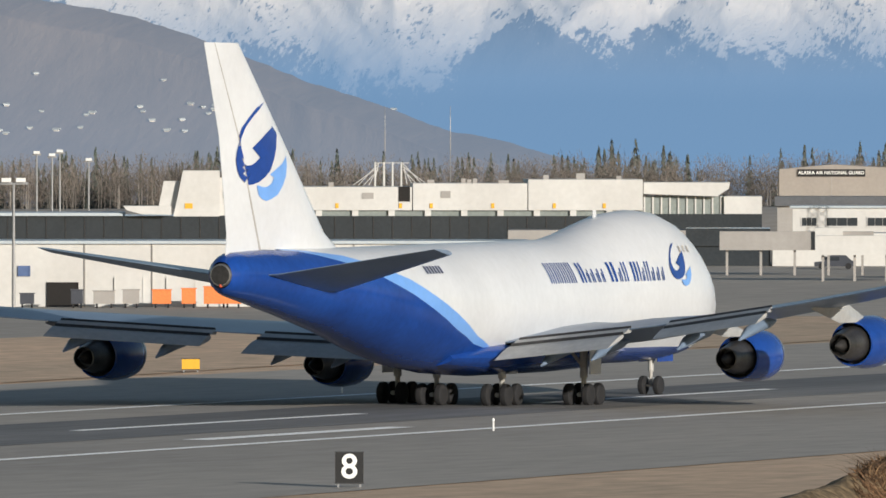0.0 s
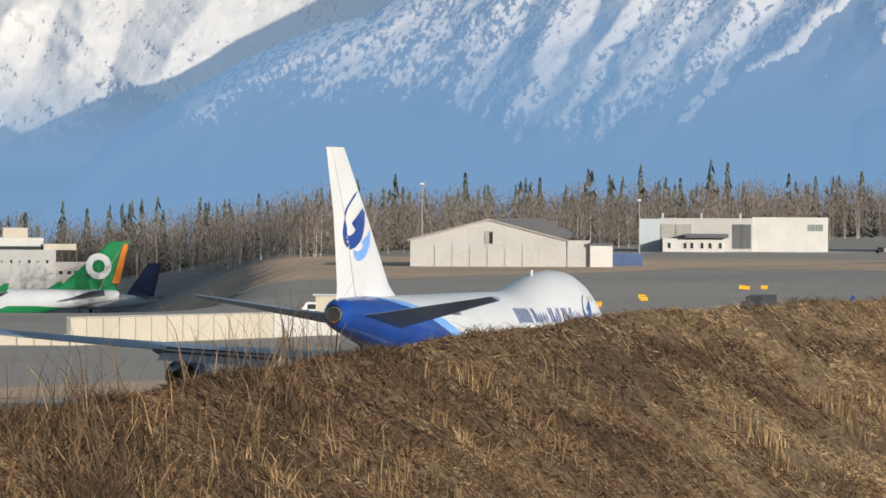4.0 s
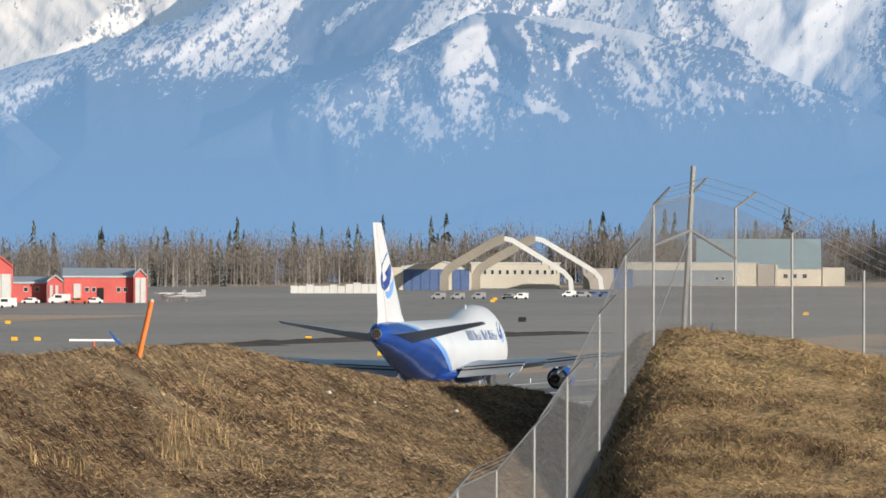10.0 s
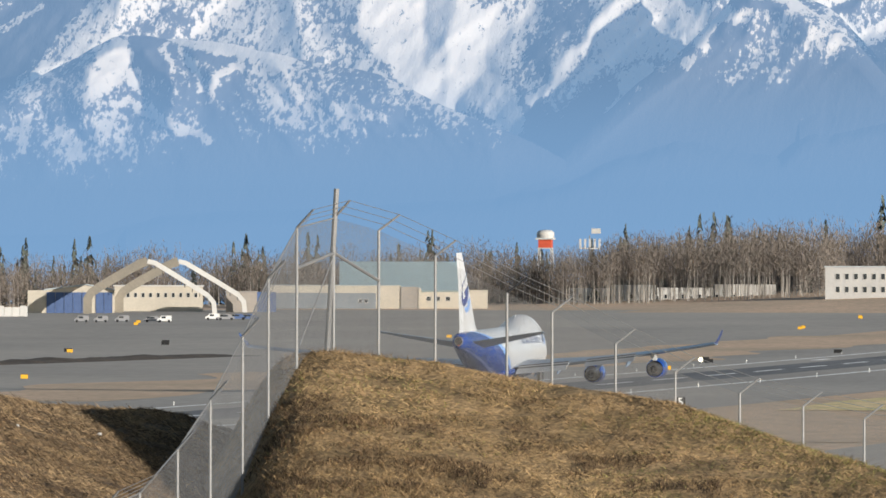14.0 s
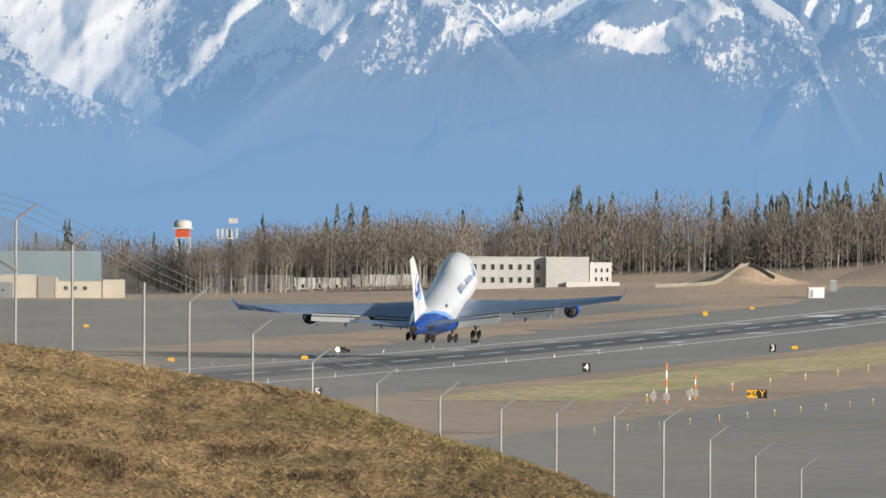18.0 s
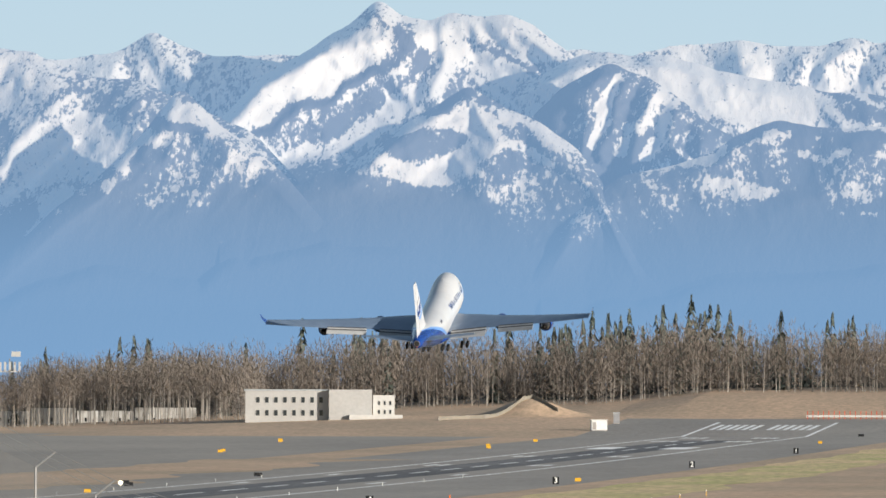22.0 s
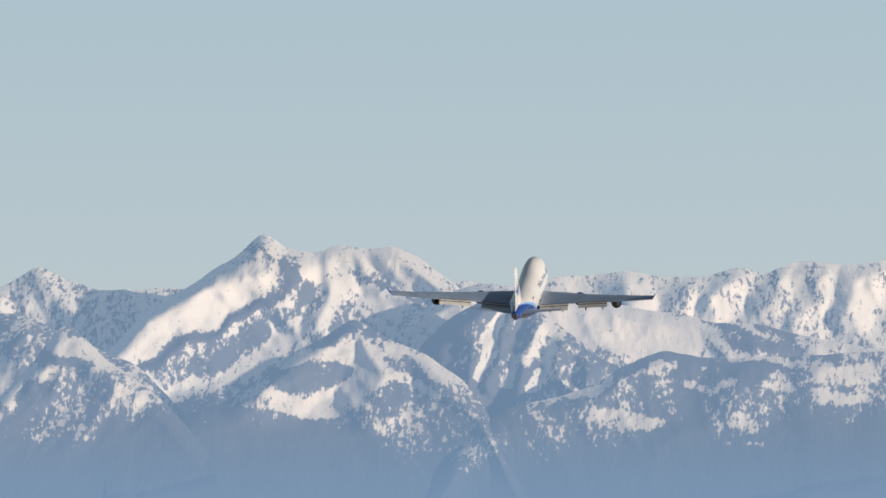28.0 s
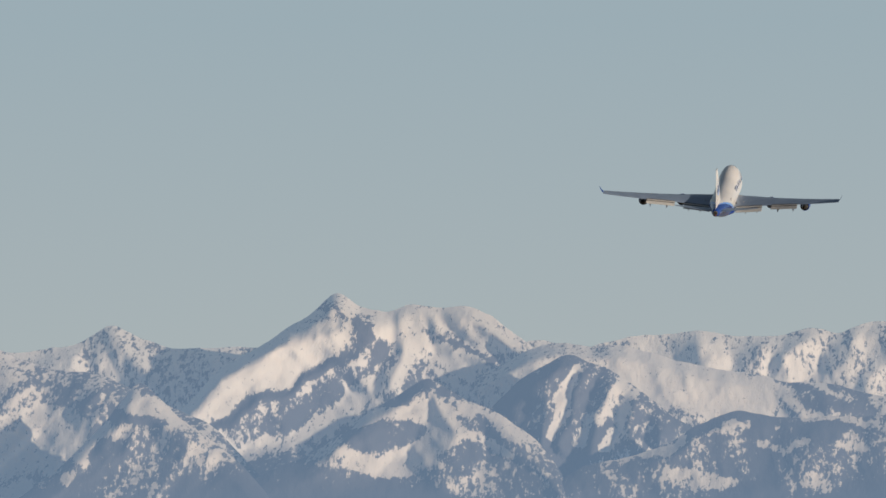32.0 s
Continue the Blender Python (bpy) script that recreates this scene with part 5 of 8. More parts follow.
def jet(name, label, paint):
    """The aircraft with all its parts; paint gives the materials of body, belly, band, fin and cowls."""
    jet_ = thing(name, label, "aeroplane")
    wings = []
    up = math.pi / 2
    line = lambda s: min(at_station(BLUE, s), paint.get("line", 99.0))
    lo = lambda s: hull_angle(s, line(s)) if line(s) < at_station(TOP, s) else up
    hi = lambda s: (hull_angle(s, min(at_station(TOP, s), line(s) + at_station(BAND, s))) if line(s) < at_station(TOP, s) else up)
    part("upper_fuselage", hull_skin(hi, lambda s: up, 12), paint["body"], jet_, smooth=True, fix=False)
    part("lower_fuselage", hull_skin(lambda s: -up, lo, 10), paint["belly"], jet_, "glossy belly and tail paint", smooth=True, fix=False)
    banded = [s for s in STATIONS if hi(s) - lo(s) > 0.004]
    for side in (1, -1):
        part("colour_band", hull_skin(lo, hi, 2, (side,), banded), paint["band"], jet_, smooth=True, fix=False)
    part("tail_cap", Geo().turned([(-35.2, 0.62), (-35.42, 0.58), (-35.44, 0.52), (-34.9, 0.5)], 14, Matrix.Translation((0, 0, 7.5))), "jet_metal", jet_, smooth=True)
    part("exhaust_opening", Geo().turned([(-35.425, 0.515), (-35.0, 0.5)], 14, Matrix.Translation((0, 0, 7.5))), "jet_dark", jet_)
    part("belly_fairing", Geo().loft([[Vector((w * math.cos(a), y, 2.75 + h * math.sin(a))) for a in [2 * math.pi * k / 16 for k in range(16)]] for y, w, h in ((15, 2.6, 0.5), (12, 3.3, 1.0), (6, 3.6, 1.12), (-2, 3.6, 1.12), (-6, 3.2, 0.95), (-9.5, 2.3, 0.5))]), paint["belly"], jet_, smooth=True)
    # cockpit and upper deck windows
    for side in (1, -1):
        for k, (s, z) in enumerate(((3.3, 7.35), (3.9, 7.55), (4.6, 7.65))):
            a0, a1 = hull_angle(s, z), hull_angle(s, z + 0.5)
            q = [hull(s - 0.25, a0), hull(s + 0.3, a0), hull(s + 0.35, a1), hull(s - 0.1, a1)]
            part("cockpit_window", Geo().add([Vector(((p.x + 0.03) * side, p.y, p.z + 0.02)) for p in q], [(0, 1, 2, 3)]), "glass_dark", jet_)
        for s in (8.6, 9.3, 10.0):
            a0, a1 = hull_angle(s, 8.15), hull_angle(s, 8.5)
            q = [hull(s - 0.13, a0), hull(s + 0.13, a0), hull(s + 0.13, a1), hull(s - 0.13, a1)]
            part("deck_window", Geo().add([Vector(((p.x + 0.03) * side, p.y, p.z + 0.01)) for p in q], [(0, 1, 2, 3)]), "seam_grey", jet_)
        # title: plain blocks in place of the lettering
        blocks = [(27.0 + 1.0 * k, 6.62, 0.84, 1.12) for k in range(4)]
        s = 26.0
        for word in ((1.15, 0.62, 0.8, 0.8, 0.62), (1.45, 0.8, 0.4, 0.4), (1.15, 0.4, 0.6, 0.4, 0.4, 0.78, 0.8, 0.7)):
            for k, w in enumerate(word):
                tall = 1.08 if k == 0 or w == 0.4 else 0.74
                blocks.append((s - w / 2, 6.62, w * 0.74, tall))
                s -= w * 0.95
            s -= 0.46
        for s0, z0, w, h in blocks:
            g = Geo()
            bars = ((0, 0.16, 0, 1), (0.4, 0.52, 0, 1), (0.74, 0.9, 0, 1)) if s0 > 26 else ((0.08, 0.36, 0, 1), (0.62, 0.9, 0, 1)) if w > 0.7 else ((0.2, 0.45, 0, 1), (0.68, 0.88, 0, 0.7)) if w > 0.4 else ((0.25, 0.75, 0, 1),)
            for u0, u1, v0, v1 in bars:
                n = 5 if v1 - v0 > 0.5 else 1
                rows = []
                for k in range(n + 1):
                    for u in (u0, u1):
                        st = s0 + w * (u - 0.5)
                        p = hull(st, hull_angle(st, z0 + h * (v0 + (v1 - v0) * k / n)))
                        rows.append(Vector(((p.x + 0.035) * side, p.y, p.z)))
                g.add(rows, [(2 * k, 2 * k + 1, 2 * k + 3, 2 * k + 2) for k in range(n)])
            if paint["marks"]:
                part("title_block", g, paint["marks"], jet_)
        for k in range(6):
            st = 45.2 + 0.4 * k
            q = [hull(st + u, hull_angle(st + u, z)) for u, z in ((0, 7.35), (0.25, 7.35), (0.25, 7.75), (0, 7.75))]
            if paint["marks"]:
                part("registration_bar", Geo().add([Vector(((p.x + 0.03) * side, p.y, p.z)) for p in q], [(0, 1, 2, 3)]), "jet_navy", jet_)
        if paint["marks"]:
            for o, mt in zip(EMBLEM, (paint["marks"], paint["marks2"])):
                def place(u, v):
                    st = 12.5 - u * 3.4
                    p = hull(st, hull_angle(st, 6.25 + v * 2.5))
                    return ((p.x + 0.035) * side, p.y, p.z)
                part("emblem", flat_shape(o, place), mt, jet_)
                def on_fin(u, v):
                    y, z = -33.8 + u * 6.3, 11.3 + v * 5.2
                    le, ch, th = (float(np.interp(z, (8.3, 9.6, 14.7, 19.5), q)) for q in ((-19.2, -22.0, -27.7, -33.2), (15.6, 12.6, 7.9, 4.3), (0.46, 0.45, 0.34, 0.17)))
                    f = (le - y) / ch
                    upper = sorted(p for p in FOIL if p[1] >= 0)
                    half = 1.6 * th * float(np.interp(f / 0.72, [p[0] for p in upper], [p[1] for p in upper])) if f < 0.72 else th * 0.5 * max(0.1, 1 - 0.8 * (f - 0.735) / 0.265) + 0.02
                    return (side * (half + 0.03), y, z)
                part("emblem", flat_shape(o, on_fin), mt, jet_)
    # fin and rudder
    fin = [(8.3, -19.2, 15.6, 0.46), (9.6, -22.0, 12.6, 0.45), (14.7, -27.7, 7.9, 0.34), (19.5, -33.2, 4.3, 0.17)]
    part("fin", Geo().loft([[Vector((t * v, y - c * 0.72 * u, z)) for u, v in FOIL] for z, y, c, t in [(z, y, c, t * 1.6) for z, y, c, t in fin]]), paint["fin"], jet_, smooth=True)
    part("rudder_seam", Geo().loft([[Vector((w * t * 0.53, y - c * u, z)) for u, w in ((0.722, 1), (0.738, 1), (0.738, -1), (0.722, -1))] for z, y, c, t in fin]), "seam_grey", jet_, "thin dark hinge line of the rudder")
    part("rudder", Geo().loft([[Vector((t * 0.5 * v, y - c * (0.735 + 0.265 * u), z)) for u, v in ((0, 1), (0.5, 0.6), (1, 0.08), (1, -0.08), (0.5, -0.6), (0, -1))] for z, y, c, t in fin]), paint["fin"], jet_, smooth=True)
    for side in (1, -1):
        mir = Matrix.Diagonal((side, 1, 1, 1))
        part("tailplane", Geo().loft([[mir @ p for p in foil_ring((x, y, z), c, t, along=(0, -1, 0.11))] for x, y, z, c, t in ((0.9, -23.6, 6.5, 8.6, 0.85), (2.0, -24.4, 6.65, 8.0, 0.75), (11.2, -31.2, 8.6, 2.4, 0.22))]), paint["wing"], jet_, smooth=True)
        xs = [2.6, 5, 8, 12.5, 17, 22, 27, 31.4, 32.2]
        hinge = pose(side * 2.6, 0, 3.5)
        wing = part("wing", Geo().loft([[hinge.inverted() @ mir @ p for p in foil_ring((x, wing_le(x), wing_z(x)), wing_le(x) - wing_te(x), 1.5 if x < 5 else 1.15 if x < 9 else 0.85 - 0.017 * (x - 9))] for x in xs]), paint["wing"], jet_, smooth=True, m=hinge)
        part("winglet", Geo().loft([[mir @ p for p in foil_ring((x, y, z), c, t, up=(1, 0, -0.2))] for x, y, z, c, t in ((32.15, wing_le(32.2) - 0.6, wing_z(32.2) + 0.05, 3.2, 0.18), (32.8, wing_le(32.2) - 2.2, wing_z(32.2) + 1.0, 2.0, 0.12), (33.2, wing_le(32.2) - 3.4, wing_z(32.2) + 1.95, 1.1, 0.08))]), paint["belly"], wing, smooth=True, m=hinge.inverted())
        for x0, x1, drop, chord in ((3.5, 10.7, 0.12, 2.5), (13.2, 20.6, 0.08, 1.8)):
            for name_, off, dz, ch, tilt in (("fore_flap", -0.1, -drop * 0.4, chord * 0.45, 9), ("main_flap", -0.1 - chord * 0.46, -drop - 0.22, chord, 15)):
                rings = []
                for x in (x0, x1):
                    y, z = wing_te(x) + 0.5 + off, wing_z(x) + dz
                    rings.append([mir @ p for p in foil_ring((x, y, z), ch, 0.26, along=(0, -math.cos(radians(tilt)), -math.sin(radians(tilt))))])
                # Solid dark strip on the flap's leading edge paints the shaded slot.
                slot = [[mir @ p for p in foil_ring((x, wing_te(x) + 0.53 + off, wing_z(x) + dz + 0.07), 0.34, 0.3, along=(0, -math.cos(radians(tilt)), -math.sin(radians(tilt))))] for x in (x0 + 0.05, x1 - 0.05)]
                part("slot_shade_strip", Geo().loft(slot), "jet_dark", wing, "dark strip that paints the shaded gap ahead of the flap", smooth=True, m=hinge.inverted())
                part(name_, Geo().loft(rings), "jet_pale_grey", wing, "pale extended flap", smooth=True, m=hinge.inverted())
        for x in (15.2, 19.6, 6.2, 9.4):
            y, z = wing_te(x), wing_z(x)
            part("flap_fairing", Geo().loft([[mir @ Vector((x + w * math.cos(a), y + dy, z - 0.55 - dz + h * math.sin(a))) for a in [2 * math.pi * k / 10 for k in range(10)]] for dy, dz, w, h in ((3.0, 0.0, 0.06, 0.06), (2.0, 0.1, 0.24, 0.26), (0.4, 0.22, 0.3, 0.36), (-1.2, 0.55, 0.25, 0.3), (-2.4, 0.95, 0.05, 0.06))]), paint["wing"], wing, smooth=True, m=hinge.inverted())
        for x, yf, zc in ((12.3, 11.2, 3.0), (22.2, 2.3, 4.3)):
            m = mir @ Matrix.Translation((x, yf, zc)) @ pose(0, 0, 0, 1.5, 0, 0)
            part("engine_cowl", Geo().turned([(-0.9, 0.95), (-0.1, 1.12), (0.0, 1.2), (-0.12, 1.3), (-0.7, 1.4), (-1.8, 1.43), (-3.0, 1.36), (-3.9, 1.2), (-3.92, 1.12), (-3.0, 1.15)], 28, m), paint["cowl"], wing, "glossy engine cowl", smooth=True, m=hinge.inverted())
            part("intake_lip", Geo().turned([(-0.05, 1.1), (0.05, 1.2), (-0.1, 1.315), (-0.35, 1.36), (-0.3, 1.1)], 28, m), "jet_metal", wing, smooth=True, m=hinge.inverted())
            part("fan", Geo().turned([(-0.8, 0.04), (-0.85, 1.05), (-1.0, 1.05)], 20, m), "jet_dark", wing, m=hinge.inverted())
            part("core_cowl", Geo().turned([(-3.2, 0.98), (-4.1, 0.92), (-5.0, 0.76), (-5.7, 0.62), (-5.72, 0.56), (-5.0, 0.55)], 22, m), "core_metal", wing, smooth=True, m=hinge.inverted())
            part("exhaust_cone", Geo().turned([(-5.0, 0.4), (-5.7, 0.3), (-6.4, 0.05)], 14, m), "jet_dark", wing, smooth=True, m=hinge.inverted())
            part("exhaust_duct", Geo().turned([(-3.3, 1.15), (-3.35, 0.9)], 22, m), "jet_dark", wing, m=hinge.inverted())
            yl, zl = wing_le(x), wing_z(x)
            rings = []
            for z, y0, y1 in ((zc + 1.05, yf - 1.2, yf - 6.0), (zl - 0.25, yl + 1.2, yl - 5.2), (zl + 0.12, yl + 0.2, yl - 3.0)):
                rings.append([mir @ Vector((x + w, y, z)) for y, w in ((y0, 0.02), (y0 - 0.8, 0.2), ((y0 + y1) / 2, 0.24), (y1, 0.03), ((y0 + y1) / 2, -0.24), (y0 - 0.8, -0.2))])
            part("pylon", Geo().loft(rings), "jet_pale_grey", wing, smooth=True, m=hinge.inverted())
        wings.append((wing, side))
    part("tail_lamp", Geo().turned([(-35.5, 0.02), (-35.42, 0.09), (-35.3, 0.1)], 8, Matrix.Translation((0, 0, 6.95))), "red_paint", jet_)
    part("aerial", Geo().prism([(-0.03, 0), (0.03, 0), (0.02, 0.55), (-0.02, 0.55)], -0.35, 0.1, Matrix.Translation((0, 17.0, 10.0))), "jet_white", jet_)
    # landing gear, each leg hung from its pivot
    legs = []
    for kind_, px, py, length in (("wing_gear_leg", 5.5, 1.5, 2.6), ("wing_gear_leg", -5.5, 1.5, 2.6), ("body_gear_leg", 1.92, -1.55, 2.45), ("body_gear_leg", -1.92, -1.55, 2.45)):
        pz = length + 0.62
        g = Geo().tube((0, 0, 0), (0, 0, -length + 0.9), 0.24, 0.22, 10).tube((0, 0, -length + 0.9), (0, 0, -length), 0.15, 0.15, 8).tube((0, 0.75, -length), (0, -0.75, -length), 0.13, 0.13, 8)
        g.tube((0, 0.1, -0.9), (0, 1.5, -0.1), 0.09, 0.09, 6).tube((0.05, 0, -1.2), (-0.9 if px > 0 else 0.9, 0, -0.1), 0.09, 0.09, 6)
        leg = part(kind_, g, "gear_white", jet_, "pale gear leg with a four-wheel bogie", m=pose(px, py, pz))
        for dx in (-0.55, 0.55):
            for dy in (-0.74, 0.74):
                wheel(leg, (dx, dy, -length))
        s = 1 if px > 0 else -1
        part("gear_door", Geo().box(0.62 * s - 0.03, 0.62 * s + 0.03, -0.7, 0.9, -1.5, -0.05) if abs(px) > 3 else Geo().box(-0.5, 0.5, 0.95, 1.01, -1.3, -0.05), paint["body"], leg)
        legs.append((leg, px, py, pz))
    g = Geo().tube((0, 0, 0), (0, 0, -1.5), 0.17, 0.16, 10).tube((0, 0, -1.5), (0, 0, -2.3), 0.1, 0.1, 8).tube((-0.35, 0, -2.3), (0.35, 0, -2.3), 0.08, 0.08, 8).tube((0, 0, -1.1), (0, 1.2, 0), 0.07, 0.07, 6)
    leg = part("nose_gear_leg", g, "gear_white", jet_, "pale nose gear leg", m=pose(0, 25.6, 2.86))
    for dx in (-0.46, 0.46):
        wheel(leg, (dx, 0, -2.3), 0.56, 0.36)
    for dx in (-0.55, 0.55):
        part("gear_door", Geo().box(dx - 0.02, dx + 0.02, -0.4, 2.0, -0.95, -0.3), paint["belly"], leg)
    legs.append((leg, 0, 25.6, 2.86))
    return jet_, legs, wings


freighter, freighter_legs, freighter_wings = jet("cargo_jet", "white four-engined cargo jet with blue belly, tail and emblem", {"body": "jet_white", "belly": "jet_blue", "band": "jet_light_blue", "fin": "jet_white", "wing": "jet_grey", "cowl": "jet_blue", "marks": "jet_blue", "marks2": "jet_light_blue"})


# ---- buildings: local x along the front (left to right from the runway), y away from it, z up from the ground ----
def house(name, label, b0, b1, d, category="building", zb=None, d1=None):
    """A thing whose front runs from bearing b0 to b1 at distance d; returns it and the front's length."""
    x0, y0 = spot(b0, d)
    x1, y1 = spot(b1, d1 or d)
    z0 = min(gz(x0, y0), gz(x1, y1)) if zb is None else zb
    t = thing(name, label, category, pose(x0, y0, z0, 0, 0, math.degrees(math.atan2(y1 - y0, x1 - x0))))
    return t, math.hypot(x1 - x0, y1 - y0)


def wall(t, x0, x1, z0, z1, mat, y0=0.0, y1=12.0, name="wall", label=""):
    """One wall block."""
    return part(name, Geo().box(x0, x1, y0, y1, z0, z1), mat, t, label)


def roof_slab(t, x0, x1, y0, y1, z, thick, mat, over=0.35):
    part("roof", Geo().box(x0 - over, x1 + over, y0 - over, y1 + over, z, z + thick), mat, t)


def window(t, x0, x1, z0, z1, y=0.0, mat="glass_dark", frame="white_wall", bars=0):
    f = part("window", Geo().box(x0, x1, y - 0.1, y + 0.02, z0, z0 + 0.12).box(x0, x1, y - 0.1, y + 0.02, z1 - 0.12, z1).box(x0, x0 + 0.1, y - 0.1, y + 0.02, z0 + 0.12, z1 - 0.12).box(x1 - 0.1, x1, y - 0.1, y + 0.02, z0 + 0.12, z1 - 0.12), frame, t)
    n = max(1, bars)
    for k in range(n):
        a, b = x0 + 0.1 + (x1 - x0 - 0.2) * k / n, x0 + 0.1 + (x1 - x0 - 0.2) * (k + 1) / n
        part("pane", Geo().box(a + 0.03, b - 0.03, y - 0.05, y - 0.01, z0 + 0.12, z1 - 0.12), mat, f)
    return f


def door(t, x0, x1, z0, z1, mat, y=0.0, leaves=1, label=""):
    for k in range(leaves):
        a, b = x0 + (x1 - x0) * k / leaves, x0 + (x1 - x0) * (k + 1) / leaves
        part("door", Geo().box(a + 0.04, b - 0.04, y - 0.12, y - 0.004, z0, z1).box(a + 0.04, a + 0.16, y - 0.18, y - 0.12, z0, z1).box(b - 0.16, b - 0.04, y - 0.18, y - 0.12, z0, z1), mat, t, label)


def gable(t, x0, x1, y0, y1, eave, peak, mat, roof, ridge=0.5, axis="y"):
    """Walls under a pitched roof; the ridge runs away from the front (axis y) or along it (axis x)."""
    if axis == "y":
        xm = x0 + (x1 - x0) * ridge
        part("wall", Geo().prism([(x0, 0), (x1, 0), (x1, eave), (xm, peak), (x0, eave)], y0, y1), mat, t)
        for a, b in (((x0, eave), (xm, peak)), ((x1, eave), (xm, peak))):
            part("roof", Geo().prism([(a[0] + (a[0] - b[0]) * 0.03, a[1] + (a[1] - b[1]) * 0.03 + 0.05), (b[0], b[1] + 0.05), (b[0], b[1] + 0.4), (a[0] + (a[0] - b[0]) * 0.03, a[1] + (a[1] - b[1]) * 0.03 + 0.4)], y0 - 0.4, y1 + 0.4), roof, t)
    else:
        ym = (y0 + y1) / 2
        part("wall", Geo().loft([[Vector((x, y, z)) for y, z in ((y0, 0), (y1, 0), (y1, eave), (ym, peak), (y0, eave))] for x in (x0, x1)]), mat, t)
        for ya in (y0, y1):
            s = 1 if ya > ym else -1
            part("roof", Geo().loft([[Vector((x, y, z)) for y, z in ((ya + 0.5 * s, eave - 0.1), (ym, peak + 0.05), (ym, peak + 0.4), (ya + 0.5 * s, eave + 0.3))] for x in (x0 - 0.4, x1 + 0.4)]), roof, t)


def lamp_mast(bearing, d, tall, heads=2, zb=None, label="tall grey floodlight mast on the apron"):
    x, y = spot(bearing, d)
    z = gz(x, y) if zb is None else zb
    t = thing("floodlight_mast", label, "lamp mast", pose(x, y, z, 0, 0, -bearing), "apron floodlights")
    part("pole", Geo().tube((0, 0, 0), (0, 0, tall), 0.16, 0.1, 8), "steel", t)
    part("crossbar", Geo().box(-0.6 * heads, 0.6 * heads, -0.08, 0.08, tall - 0.1, tall + 0.1), "steel", t)
    for k in range(heads):
        xx = -0.6 * heads + 1.2 * heads * (k + 0.5) / heads
        part("lamp_head", Geo().box(xx - 0.4, xx + 0.4, -0.5, 0.2, tall + 0.1, tall + 0.45), "car_white", t)
    return t


# white cargo building beside the taxiway
t, w = house("cargo_building", "long white cargo building with a dark open doorway", -25.2, -22.0, 935)
wall(t, 0, w, 0, 5.35, "white_wall", 0, 16)
roof_slab(t, 0, w, 0, 16, 5.36, 0.25, "pale_roof")
u = 935 * math.pi / 180
door(t, 0.70 * u, 0.87 * u, 0, 2.1, "door_dark", label="dark open doorway")
for a in (1.05, 1.32, 1.6, 1.9, 2.15, 2.42, 2.7):
    door(t, a * u, (a + 0.16) * u, 0, 2.5, "white_wall", label="pale roller door")
door(t, 0.55 * u, 0.62 * u, 2.6, 3.5, "blue_wall", label="blue wall panel")
for a in (0.9, 1.25, 1.75, 2.3):
    part("downpipe", Geo().box(a * u - 0.05, a * u + 0.05, -0.12, 0.0, 0, 5.3), "grey_wall", t)
for k, (b, mat, wd, ht) in enumerate(((-23.9, "orange_machine", 1.6, 1.5), (-23.76, "orange_machine", 1.2, 1.6), (-23.62, "orange_machine", 2.0, 1.75), (-23.53, "orange_machine", 1.4, 1.7), (-24.2, "grey_wall", 1.8, 1.4), (-24.06, "grey_wall", 1.4, 1.5), (-24.6, "car_dark", 1.2, 1.2), (-23.4, "grey_wall", 1.2, 1.3), (-22.3, "grey_wall", 1.6, 1.5), (-24.34, "car_dark", 1.0, 1.5))):
    x, y = spot(b, 928)
    c = thing("baggage_cart", ("orange" if "orange" in mat else "grey") + " ground service cart parked by the cargo building", "cart", pose(x, y, gz(x, y) + 0.02, 0, 0, -b), "service carts")
    part("body", Geo().box(-wd / 2, wd / 2, -0.6, 0.6, 0.35, ht), mat, c)
    part("canopy", Geo().box(-wd / 2 - 0.08, wd / 2 + 0.08, -0.68, 0.68, ht + 0.004, ht + 0.08), mat, c)
    for dx in (-wd / 3, wd / 3):
        for dy in (-0.5, 0.5):
            part("wheel", Geo().turned([(-0.08, 0.05), (-0.08, 0.2), (0.08, 0.2), (0.08, 0.05)], 10, pose(dx, dy, 0.2, 0, 0, 90)), "tyre", c)
lamp_mast(-24.67, 912, 10.6, 2)
for b, h in ((-24.55, 11.2), (-24.47, 10.9), (-24.43, 11.4), (-24.28, 10.3)):
    lamp_mast(b, 1420, h, 1)

for b in (-22.74, -22.4):
    x, y = spot(b, 1420)
    t = thing("radio_pole", "slender pale radio pole behind the terminal", "mast", pose(x, y, gz(x, y)), "radio poles")
    part("lower_pole", Geo().tube((0, 0, 0), (0, 0, 11.6), 0.07, 0.06, 8), "steel", t)
    part("middle_pole", Geo().tube((0, 0, 11.6), (0, 0, 14.4), 0.06, 0.05, 8), "grey_wall", t)
    part("upper_pole", Geo().tube((0, 0, 14.4), (0, 0, 16.2), 0.05, 0.04, 8), "pale_wall", t)
    part("aerial", Geo().tube((0, 0, 16.2), (0, 0, 17.4), 0.04, 0.02, 6), "steel", t)

